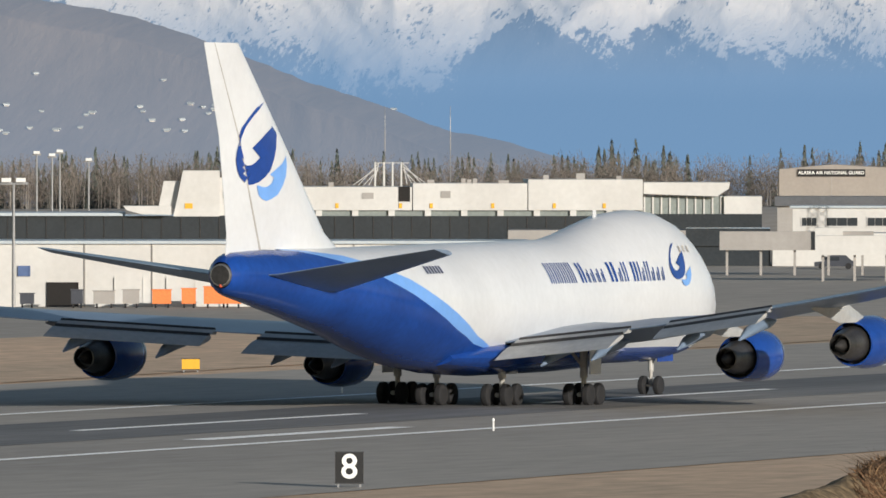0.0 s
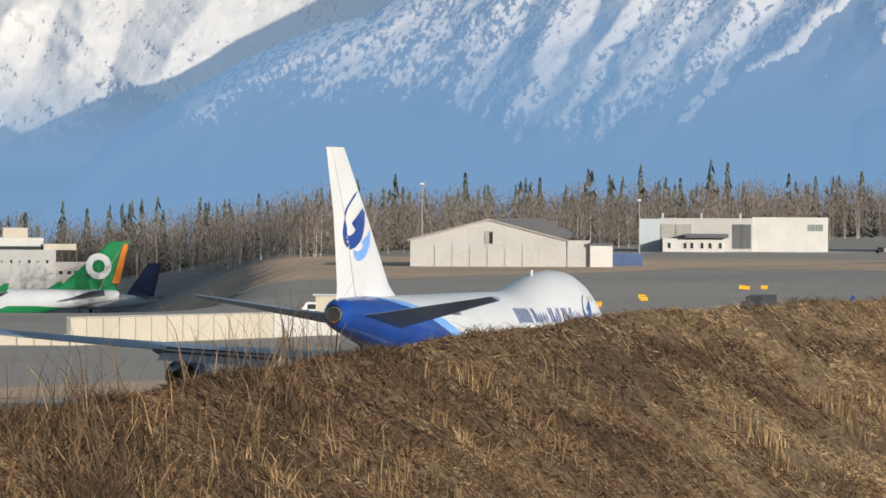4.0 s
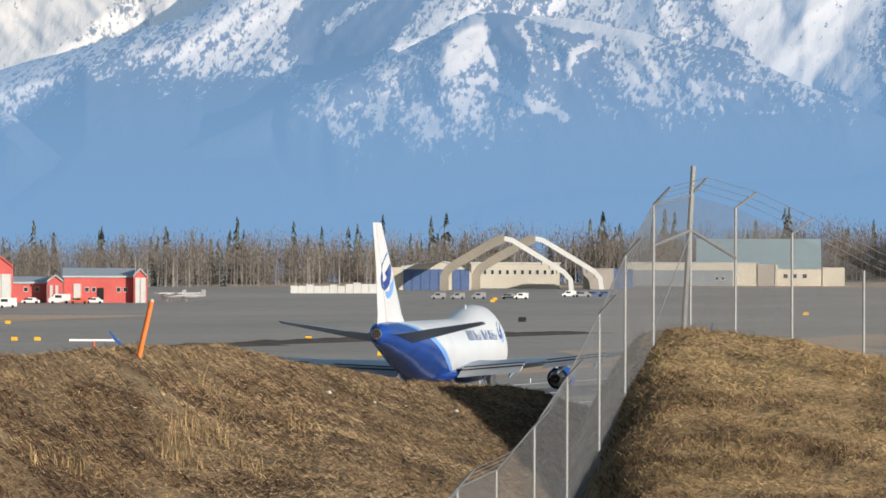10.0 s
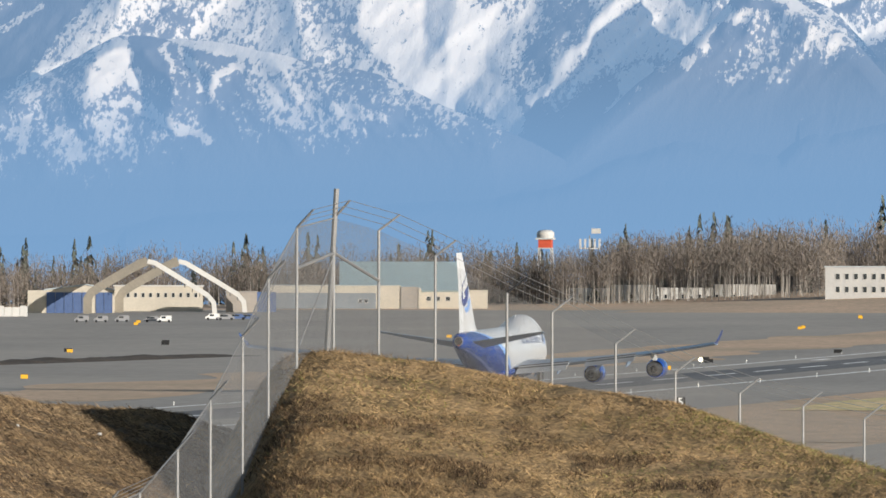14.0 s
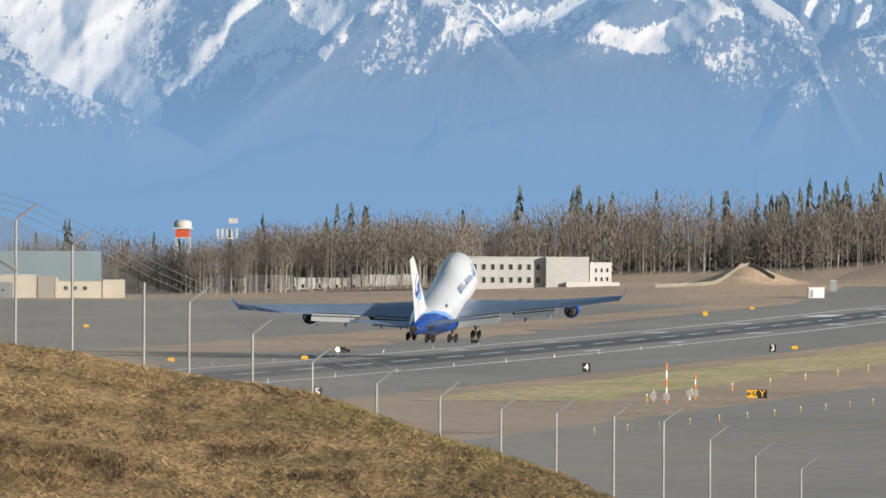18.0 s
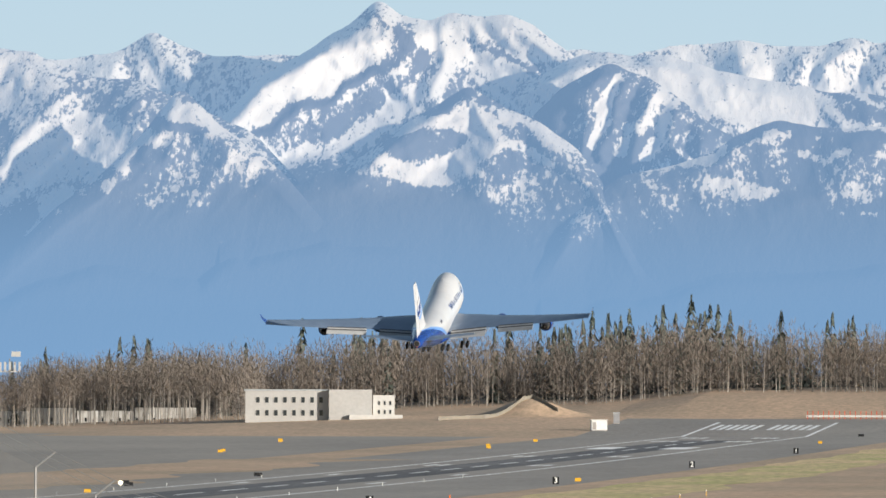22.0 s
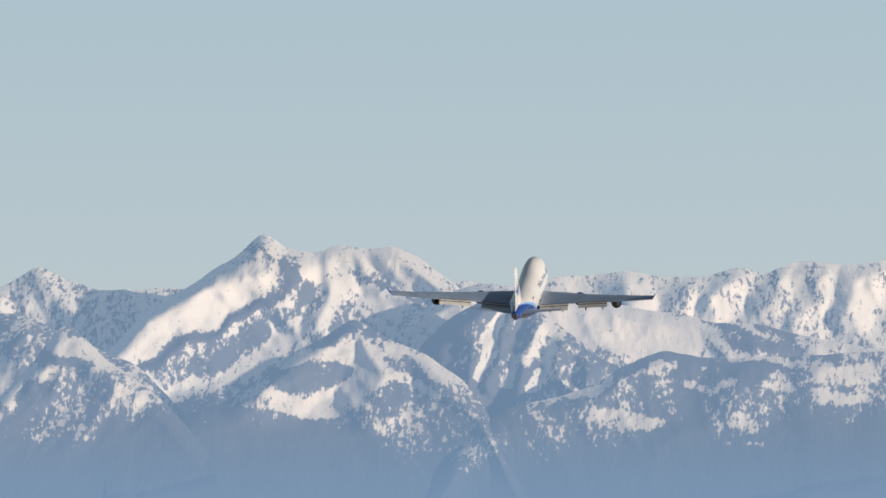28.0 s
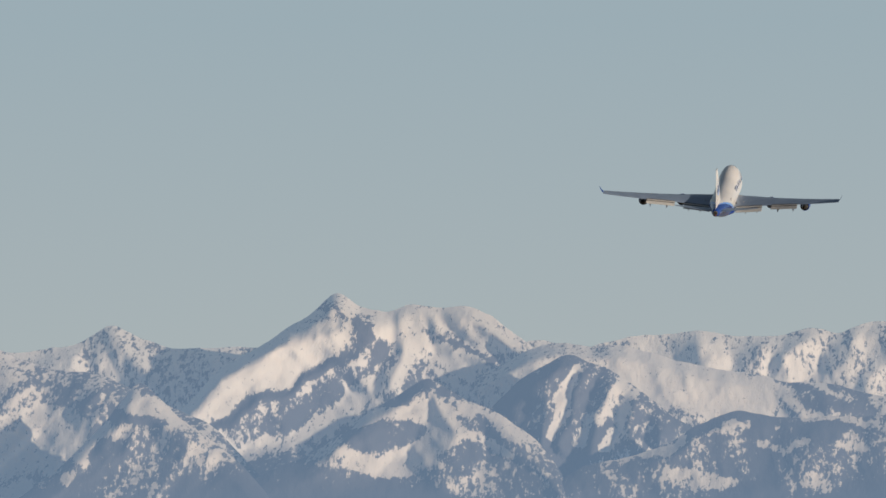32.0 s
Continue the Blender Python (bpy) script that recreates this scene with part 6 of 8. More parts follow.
# the terminal: dark glazed base, white upper storey
t, w = house("terminal_building", "long white airport terminal with dark glazed lower storey", -25.4, -21.4, 1250)
u = 1250 * math.pi / 180
X = lambda b: (b + 25.4) * u
wall(t, 0, w, 0, 2.3, "grey_wall", 0, 30, "base_wall")
for k in range(40):
    a, b = k * w / 40, (k + 1) * w / 40
    part("glass_panel", Geo().box(a + 0.06, b - 0.06, 0.1, 0.3, 2.3, 4.95), "glass_dark", t)
    part("mullion", Geo().box(b - 0.05, b + 0.05, 0.0, 0.32, 2.3, 4.95), "black_steel", t)
wall(t, 0, w, 2.3, 4.95, "glass_dark", 0.4, 30, "inner_wall")
roof_slab(t, 0, X(-24.13), 0, 24, 4.96, 0.35, "pale_roof", 0.6)
wall(t, X(-23.13), X(-21.4), 4.96, 5.6, "glass_pale", 0.5, 26, "window_band", "pale strip of windows")
for k in range(9):
    a = X(-23.1) + k * (X(-21.4) - X(-23.1)) / 9
    part("column", Geo().box(a, a + 0.7, 0.1, 0.5, 4.96, 5.6), "white_wall", t)
wall(t, X(-23.25), X(-22.6), 5.6, 8.25, "white_wall", 0, 26)
wall(t, X(-22.595), X(-22.0), 5.6, 8.65, "white_wall", 0, 26)
wall(t, X(-21.995), X(-21.4), 5.6, 9.1, "white_wall", 0, 26)
for a, b, z0, z1, mat in ((-22.67, -22.61, 6.6, 8.3, "door_dark"), (-22.86, -22.8, 6.9, 7.6, "grey_wall"), (-22.45, -22.4, 7.0, 7.8, "grey_wall"), (-23.2, -23.14, 6.6, 7.2, "door_dark")):
    part("louvre", Geo().box(X(a), X(b), -0.08, -0.004, z0, z1), mat, t)
for b in (-22.99, -22.66, -22.5, -22.18, -21.86, -21.6):
    part("sign_plate", Geo().box(X(b) - 0.18, X(b) + 0.18, -0.1, -0.02, 5.85, 6.4), "yellow_sign", t)
part("stair_tower", Geo().prism([(X(-23.84), 4.9), (X(-23.6), 4.9), (X(-23.6), 10.1), (X(-23.79), 10.1)], 0, 9), "white_wall", t)
part("sloped_block", Geo().prism([(X(-23.92), 5.7), (X(-23.83), 5.7), (X(-23.81), 8.9), (X(-23.89), 8.9)], 1, 9), "white_wall", t)
part("canopy", Geo().prism([(X(-24.1), 6.1), (X(-23.85), 6.1), (X(-23.85), 5.1), (X(-24.0), 5.15), (X(-24.08), 5.6)], -2, 8), "white_wall", t, "white upswept canopy")
part("block", Geo().box(X(-23.6), X(-23.46), 0.5, 9, 5.0, 9.3), "white_wall", t)
part("sign_plate", Geo().box(X(-23.78), X(-23.74), -0.1, -0.02, 5.8, 6.4), "yellow_sign", t)
window(t, X(-23.58), X(-23.52), 7.0, 8.1, 0.45)
for b, h, wd in ((-23.2, 0.35, 0.5), (-23.02, 0.5, 0.3), (-22.5, 0.4, 0.4), (-22.33, 0.55, 0.25), (-22.3, 0.45, 0.25), (-22.27, 0.55, 0.25), (-22.12, 0.35, 0.6), (-21.9, 0.5, 0.3), (-21.72, 0.7, 0.5), (-21.52, 0.4, 0.3)):
    z = 8.25 if b < -22.6 else 8.65 if b < -22.0 else 9.1
    part("roof_vent", Geo().box(X(b) - wd, X(b) + wd, 3, 3.8, z, z + h), "grey_wall", t)
mast = thing("roof_cable_structure", "white cable-stayed roof masts above the terminal", "roof structure", pose(*spot(-22.71, 1262), gz(*spot(-22.71, 1262)) + 8.0, 0, 0, 22.7))
for k in range(4):
    xm = -1.5 + 1.0 * k - 0.3
    part("mast", Geo().tube((xm, 0, 0), (xm, 0, 2.95), 0.12, 0.1, 8), "white_wall", mast)
    part("tie_beam", Geo().tube((xm, 0, 2.85), (xm + 0.9, 0, 2.85), 0.05, 0.05, 6), "white_wall", mast)
for k in range(5):
    for s in (-1, 1):
        part("cable", Geo().tube((s * 1.4, 0, 2.8 - 0.35 * (k % 3)), (s * (1.9 + 0.6 * k), 0, 0.3), 0.045, 0.045, 5), "white_wall", mast)
t, w = house("gate_wing", "white gate wing with an upswept roof and tall windows", -21.395, -20.78, 1262)
wall(t, 0, w, 0, 5.0, "glass_dark", 0, 22, "glass_wall")
wall(t, 0, w * 0.72, 5.0, 7.0, "glass_pale", 1.0, 20, "window_band")
for k in range(11):
    part("mullion", Geo().box(k * w * 0.072, k * w * 0.072 + 0.18, 0.8, 1.0, 5.0, 7.0), "white_wall", t)
part("roof", Geo().prism([(0, 8.6), (w * 0.73, 8.6), (w * 0.72, 7.9), (w * 0.62, 7.0), (0, 7.3)], -0.6, 20), "white_wall", t, "upswept white roof")
wall(t, w * 0.68, w, 5.0, 7.0, "white_wall", 0.3, 18, "plant_room")
# concourse and jet bridges
t, w = house("concourse", "low grey concourse with dark windows", -22.1, -19.9, 1190)
wall(t, 0, w * 0.42, 2.2, 3.9, "grey_wall", 0, 15)
wall(t, w * 0.42, w * 0.62, 2.2, 4.1, "glass_dark", 0.1, 15, "glass_wall")
wall(t, 0, w * 0.62, 0, 2.2, "glass_dark", 0.6, 15, "undercroft")
wall(t, w * 0.625, w, 0, 3.6, "white_wall", 0, 15)
for k in range(4):
    window(t, w * (0.66 + 0.08 * k), w * (0.71 + 0.08 * k), 1.8, 2.9, 0)
t, w = house("office_wing", "white office wing with strips of windows", -20.62, -19.2, 1320)
wall(t, 0, w, 0, 5.15, "white_wall", 0, 14)
roof_slab(t, 0, w, 0, 14, 5.16, 0.25, "pale_roof")
for a, b in ((0.03, 0.09), (0.12, 0.24), (0.27, 0.36), (0.62, 0.78), (0.84, 0.95)):
    window(t, a * w, b * w, 2.9, 4.1, 0, bars=3)
part("sign_plate", Geo().box(w * 0.375, w * 0.4, -0.1, -0.02, 4.2, 4.75), "yellow_sign", t)
door(t, 0.64 * w, 0.76 * w, 0, 1.8, "door_dark")
t, w = house("long_roofed_hall", "long low hall with a dark blue roof", -20.7, -19.28, 1500)
wall(t, 0, w, 0, 4.0, "grey_wall", 0, 16)
roof_slab(t, 0, w, -0.5, 16, 4.01, 1.3, "dark_roof")
for b0, b1, d in ((-21.0, -20.2, 1120), (-20.5, -19.75, 1080)):
    t, w = house("jet_bridge", "pale grey enclosed boarding bridge on posts", b0, b1, d)
    part("tunnel", Geo().box(0, w, 0, 2.4, 2.6, 4.5), "white_wall" if d < 1100 else "grey_wall", t)
    part("cab", Geo().box(w * 0.62, w * 0.8, -0.6, 3.0, 2.4, 4.9), "white_wall", t)
    for k in range(5):
        part("post", Geo().box(w * (0.04 + 0.22 * k), w * (0.04 + 0.22 * k) + 0.25, 0.8, 1.1, 0, 2.6), "grey_wall", t)
# white gate building with a slanted brace, and the pale walls near it
t, w = house("gate_house", "tall white gate house with a slanted brace", -19.22, -18.72, 1080)
wall(t, 0, w * 0.34, 0, 7.1, "white_wall", 0, 6)
wall(t, w * 0.34, w, 0, 4.2, "white_wall", 0.4, 6, "low_wall")
part("brace", Geo().tube((w * 0.4, -0.3, 0.6), (w * 0.75, -0.3, 2.4), 0.25, 0.25, 6).tube((w * 0.75, -0.3, 2.4), (w * 0.42, -0.3, 4.0), 0.25, 0.25, 6), "grey_wall", t)
wall(t, -w * 0.2, 0, 0, 2.0, "white_wall", 0.4, 6, "side_wall")
t, w = house("low_blast_fence", "low cream blast fence on the apron", -18.76, -18.13, 1180)
for k in range(7):
    part("panel", Geo().box(w * k / 7 + 0.03, w * (k + 1) / 7 - 0.03, 0, 0.25, -0.6, 1.25), "cream_wall", t)
    part("post", Geo().box(w * k / 7 - 0.03, w * k / 7 + 0.03, -0.1, 0.25, -0.6, 1.3), "grey_wall", t)
t, w = house("blast_fence", "long cream and white blast fence beside the taxiway", -18.128, -15.86, 1180, d1=1350)
for k in range(30):
    part("panel", Geo().box(w * k / 30 + 0.04, w * (k + 1) / 30 - 0.04, 0, 0.3, -0.6, 2.95), "cream_wall" if k < 13 else "white_wall", t)
    part("post", Geo().box(w * k / 30 - 0.04, w * k / 30 + 0.04, -0.12, 0.3, -0.6, 3.0), "grey_wall", t)
part("cap", Geo().box(0, w, -0.14, 0.4, 3.0, 3.1), "pale_wall", t)
for f in (0.86, 0.97):
    part("lamp_post", Geo().tube((w * f, -0.3, 0), (w * f, -0.3, 5.0), 0.07, 0.05, 6), "steel", t)
t, w = house("plant_shed", "small cream plant shed behind the blast fence", -16.85, -16.45, 1345)
wall(t, 0, w, 0, 3.9, "cream_wall", 0, 5)
roof_slab(t, 0, w, 0, 5, 3.91, 0.2, "pale_roof")

# taupe hall with a sign band, and its cream office wing
t, w = house("guard_hall", "large taupe hall with a dark sign band and cream office wing", -20.69, -19.7, 2300)
guard_hall = t
u = 2300 / 19500
part("wall", Geo().prism([(0, 0), (195 * u, 0), (195 * u, 20.2), (95 * u, 20.9), (0, 19.9)], 0, 40), "taupe_wall", t)
part("wall_joint", Geo().box(92 * u, 93 * u, -0.1, -0.004, 0, 19), "grey_wall", t)
part("sign_band", Geo().box(32 * u, 152 * u, -0.3, -0.004, 18.4, 19.9), "black_sign", t)
wall(t, 195 * u + 0.01, 211 * u, 0, 19.6, "taupe_wall", 0.5, 30, "side_wall")
wall(t, 211 * u, 215 * u, 0, 20.0, "cream_wall", 0.3, 30, "stair_tower")
wall(t, 215 * u + 0.01, 336 * u, 0, 18.4, "cream_wall", 1.0, 26, "office_wall")
roof_slab(t, 215 * u, 336 * u, 1.2, 26, 18.41, 0.4, "dark_roof")
for k in range(6):
    window(t, (218 + 20 * k) * u, (231 + 20 * k) * u, 16.4, 17.9, 1.0)
    window(t, (222 + 20 * k) * u, (229 + 20 * k) * u, 12.2, 13.4, 1.0)
# red and white lattice mast
x, y = spot(-19.862, 1300)
t = thing("radio_mast", "red and white steel lattice radio mast", "mast", pose(x, y, gz(x, y), 0, 0, 12))
for k in range(15):
    z0, z1 = 1.08 * k, 1.08 * k + 1.08
    r0, r1 = 1.0 - 0.04 * k, 1.0 - 0.04 * (k + 1)
    mat = "red_paint" if (k // 3) % 2 == 0 else "white_sign"
    c0 = [(r0, r0), (-r0, r0), (-r0, -r0), (r0, -r0)]
    c1 = [(r1, r1), (-r1, r1), (-r1, -r1), (r1, -r1)]
    g = Geo()
    for i in range(4):
        j = (i + 1) % 4
        g.tube((*c0[i], z0), (*c1[i], z1), 0.05, 0.05, 5).tube((*c0[i], z0), (*c1[j], z1), 0.028, 0.028, 4).tube((*c0[j], z0), (*c1[i], z1), 0.028, 0.028, 4)
    part("lattice_section", g, mat, t)
part("aerial", Geo().tube((0.12, 0, 16.0), (0.12, 0, 17.6), 0.05, 0.04, 5).tube((-0.16, 0, 16.0), (-0.16, 0, 17.3), 0.05, 0.04, 5), "steel", t)
part("platform", Geo().box(-1.9, 1.3, -1.3, 1.3, 4.6, 4.72).box(-1.9, 1.3, -1.3, -1.24, 5.5, 5.58), "white_sign", t, "small white equipment platform")
for dx, dz in ((-1.55, 5.0), (-1.0, 4.05), (1.2, 5.05)):
    part("dish", Geo().turned([(-0.12, 0.05), (-0.08, 0.36), (0.05, 0.45), (0.08, 0.44)], 14, pose(dx, -1.4, dz, 180)), "white_sign", t)
# water tank on legs beside the mast
x, y = spot(-19.748, 1296)
t = thing("storage_tank", "white ribbed storage tank on short steel legs", "tank", pose(x, y, gz(x, y), 0, 0, 19.7))
part("shell", Geo().loft([[Vector((r * math.cos(a), r * math.sin(a), z)) for a in [2 * math.pi * k / 20 for k in range(20)]] for z, r in ((1.9, 0.9), (2.0, 1.02), (4.3, 1.02), (4.5, 0.7), (4.6, 0.1))]), "white_wall", t, smooth=True)
for k in range(4):
    part("hoop", Geo().loft([[Vector((r * math.cos(a), r * math.sin(a), z)) for a in [2 * math.pi * q / 20 for q in range(20)]] for z, r in ((2.3 + 0.5 * k, 1.02), (2.33 + 0.5 * k, 1.06), (2.4 + 0.5 * k, 1.06), (2.43 + 0.5 * k, 1.02))]), "grey_wall", t)
for sx in (-1, 1):
    for sy in (-1, 1):
        part("leg", Geo().tube((0.72 * sx, 0.72 * sy, 0), (0.66 * sx, 0.66 * sy, 2.0), 0.08, 0.08, 6), "steel", t)
part("ladder", Geo().tube((1.1, -0.25, 0), (1.1, -0.25, 4.9), 0.035, 0.035, 5).tube((1.1, 0.2, 0), (1.1, 0.2, 4.9), 0.035, 0.035, 5), "steel", t)
# stepped white office block
t, w = house("office_block", "stepped white office block with cream upper floors", -18.56, -17.95, 2570, zb=-16.2)
u, k_ = 2570 / 19500, 1.168
wall(t, 0, 122 * u, 0, 20.0 * k_, "pale_wall", 0, 22)
wall(t, 12 * u, 100 * u, 20.01 * k_, 22.4 * k_, "white_wall", 2, 18, "upper_storey")
wall(t, 28 * u, 72 * u, 22.41 * k_, 24.4 * k_, "cream_wall", 4, 14, "roof_storey")
wall(t, 100 * u + 0.01, 158 * u, 20.01 * k_, 21.2 * k_, "cream_wall", 1, 18, "wing_storey")
wall(t, 122 * u + 0.01, 205 * u, 0, 17.6 * k_, "grey_wall", 1, 20, "side_wing")
part("dark_strip", Geo().box(0, 12 * u, -0.1, -0.01, 17.5 * k_, 20.5 * k_), "glass_dark", t)
part("dark_lintel", Geo().box(12 * u, 100 * u, 1.8, 1.99, 20.02 * k_, 20.7 * k_), "glass_dark", t)
for k in range(7):
    window(t, (8 + 16 * k) * u, (14 + 16 * k) * u, 17.2 * k_, 18.1 * k_, mat="glass_pale" if k % 2 else "glass_dark")
for k in range(5):
    window(t, (126 + 15 * k) * u, (136 + 15 * k) * u, 15.0 * k_, 16.0 * k_, 1.0)
lamp_mast(-18.79, 2000, 24.5, 2)

# grey-white gabled hangar
t, w = house("gabled_hangar", "large pale gabled hangar with sliding doors", -16.36, -15.3, 2210)
u = 2210 / 19500
gable(t, 0, 276 * u, 0, 45, 5.2, 9.3, "pale_wall", "grey_wall", 0.5)
part("roof_deck", Geo().prism([(138 * u, 9.75), (236 * u, 9.75), (290 * u, 6.8), (276 * u, 5.7)], 6, 44), "dark_roof", t)
door(t, 43 * u, 230 * u, 0, 4.15, "pale_wall", leaves=6, label="tall pale sliding door")
part("clock_panel", Geo().box(132 * u, 146 * u, -0.15, -0.01, 4.6, 7.2), "grey_wall", t)
part("tail_slot", Geo().box(140 * u, 146 * u, -0.2, -0.16, 4.7, 7.0), "door_dark", t)
wall(t, 278 * u, 318 * u, 0, 5.4, "pale_wall", 0, 12, "annex")
wall(t, 318 * u + 0.02, 358 * u, 0, 4.4, "white_wall", -1, 10, "annex")
roof_slab(t, 320 * u, 356 * u, -1, 10, 4.41, 0.5, "dark_roof")
for b, mat in ((-15.22, "blue_wall"), (-15.28, "blue_wall")):
    x, y = spot(b, 2230)
    c = thing("shipping_container", "blue steel shipping container beside the hangar", "container", pose(x, y, gz(x, y), 0, 0, -b), "containers")
    g = Geo().box(-2.6, 2.6, -1.2, 1.2, 0.12, 2.6)
    part("body", g, mat, c)
    for k in range(9):
        part("rib", Geo().box(-2.5 + 0.6 * k, -2.3 + 0.6 * k, -1.26, -1.204, 0.2, 2.5), mat, c)
lamp_mast(-16.3, 2320, 16, 1)
lamp_mast(-15.17, 2480, 12, 1)

# white flat-roofed hall
t, w = house("flat_hall", "white flat-roofed hall with grey doors", -15.17, -14.19, 2550)
u = 2550 / 19500
wall(t, 0, 36 * u, 0, 7.6, "pale_roof", 0, 30, "side_wall")
wall(t, 36 * u + 0.01, 200 * u, 0, 7.8, "pale_wall", 0, 30)
wall(t, 200 * u + 0.01, 334 * u, 0, 8.1, "white_wall", 0.5, 30, "tall_wall")
for x0, x1, mat in ((38, 92, "grey_wall"), (165, 198, "dark_roof")):
    door(t, x0 * u, x1 * u, 2.4 if x0 < 100 else 0.8, 6.4, mat, leaves=2, label="grey sliding door")
wall(t, 42 * u, 152 * u, 0, 3.1, "white_wall", -8, -0.05, "low_annex")
part("canopy", Geo().box(82 * u, 158 * u, -10, -1, 3.3, 4.2), "dark_roof", t)
for a in (50, 78, 90, 108, 122, 140):
    window(t, a * u, (a + 7) * u, 0.7, 2.2, -8)
window(t, 297 * u, 326 * u, 4.8, 6.6, 0.5, "glass_pale", bars=2)
for k in range(3):
    part("roof_vent", Geo().tube((40 * u + 9 * k, 6, 7.8), (40 * u + 9 * k, 6, 9.0), 0.4, 0.4, 8), "steel", t)

# red hall with its gable end and hangar door
t, w = house("red_hall", "bright red three-storey hangar office with a dark roof", -13.835, -12.945, 2560)
u = 2560 / 19500
gable(t, 0, 262 * u, 0, 26, 8.4, 10.4, "red_wall", "dark_roof", axis="x")
gable(t, 262 * u + 0.05, 304 * u, -3, 30, 9.2, 11.3, "red_wall", "red_wall", 0.5)
door(t, 266 * u, 301 * u, 0.2, 7.6, "white_wall", -3, leaves=2, label="tall white hangar door")
for k in range(16):
    part("sign_bar", Geo().box((90 + 5.3 * k) * u, (93.5 + 5.3 * k) * u, -0.12, -0.01, 6.7, 7.6), "cream_wall", t)
for a, b, z in ((6, 22, 5.2), (38, 54, 5.2), (66, 86, 5.2), (100, 142, 5.2), (158, 176, 5.2), (8, 26, 2.4), (70, 90, 2.2), (128, 144, 2.2), (100, 112, 2.2), (150, 176, 2.6)):
    window(t, a * u, b * u, z, z + 1.0, 0, bars=max(1, (b - a) // 8), frame="red_wall")
for a, b, z in ((228, 260, 5.8), (228, 260, 2.6), (196, 206, 2.6), (160, 178, 2.8)):
    window(t, a * u, b * u, z, z + 1.5, 0, bars=2, frame="red_wall")
for k, (a, z) in enumerate(((20, 1.2), (45, 0.5), (75, 0.5), (110, 0.6), (150, 0.5), (190, 0.6), (232, 1.2), (250, 1.4))):
    part("roof_unit", Geo().box(a * u - 0.6, a * u + 0.6, 10, 12, 9.7, 10.2 + z * 0.5), "pale_wall", t)
part("lean_to", Geo().box(118 * u, 250 * u, -9, -0.4, 1.9, 2.3), "pale_roof", t)
for k in range(9):
    part("post", Geo().box((120 + 16 * k) * u, (121 + 16 * k) * u, -8.8, -8.6, 0, 1.9), "white_wall", t)
t, w = house("red_hangar", "red hangar with a pale metal roof and white door", -12.945, -12.25, 2650)
u = 2650 / 19500
gable(t, 0, 60 * u, 0, 20, 4.7, 5.9, "red_wall", "pale_roof", axis="x")
gable(t, 62 * u, 90 * u, -4, 22, 5.0, 6.4, "red_wall", "pale_roof")
door(t, 66 * u, 72 * u, 0, 4.2, "white_wall", -4)
door(t, 76 * u, 82 * u, 0, 4.2, "white_wall", -4)
gable(t, 92 * u, 214 * u, 0, 24, 6.2, 8.0, "red_wall", "pale_roof", axis="x")
gable(t, 214 * u + 0.05, 238 * u, -2, 26, 6.4, 8.0, "red_wall", "pale_roof")
door(t, 217 * u, 236 * u, 0, 6.1, "white_wall", -2, leaves=2)
door(t, 108 * u, 122 * u, 0, 4.6, "white_wall", 0)
door(t, 150 * u, 162 * u, 0, 3.6, "door_dark", 0)
for a in (20, 40, 128, 140, 184, 196):
    window(t, a * u, (a + 8) * u, 2.6, 3.8, 0)
for b in (-12.12, -12.02):
    x, y = spot(b, 2680)
    c = thing("light_aircraft", "small white light aircraft parked on the apron", "aeroplane", pose(x, y, gz(x, y), 0, 0, 70))
    part("fuselage", Geo().turned([(-4.2, 0.12), (-2, 0.4), (0.5, 0.75), (2, 0.7), (2.8, 0.3)], 12, pose(0, 0, 1.4)), "car_white", c, smooth=True)
    part("wing", Geo().box(-5.2, 5.2, 0.2, 1.5, 2.0, 2.15), "car_white", c)
    part("fin", Geo().box(-0.06, 0.06, -4.3, -3.2, 1.4, 2.9), "car_white", c)
    part("landing_gear", Geo().tube((-1, 0.6, 0), (-0.3, 0.6, 1.2), 0.12, 0.08, 6).tube((1, 0.6, 0), (0.3, 0.6, 1.2), 0.12, 0.08, 6).tube((0, 2.3, 0), (0, 2.2, 1.0), 0.1, 0.08, 6), "steel", c)


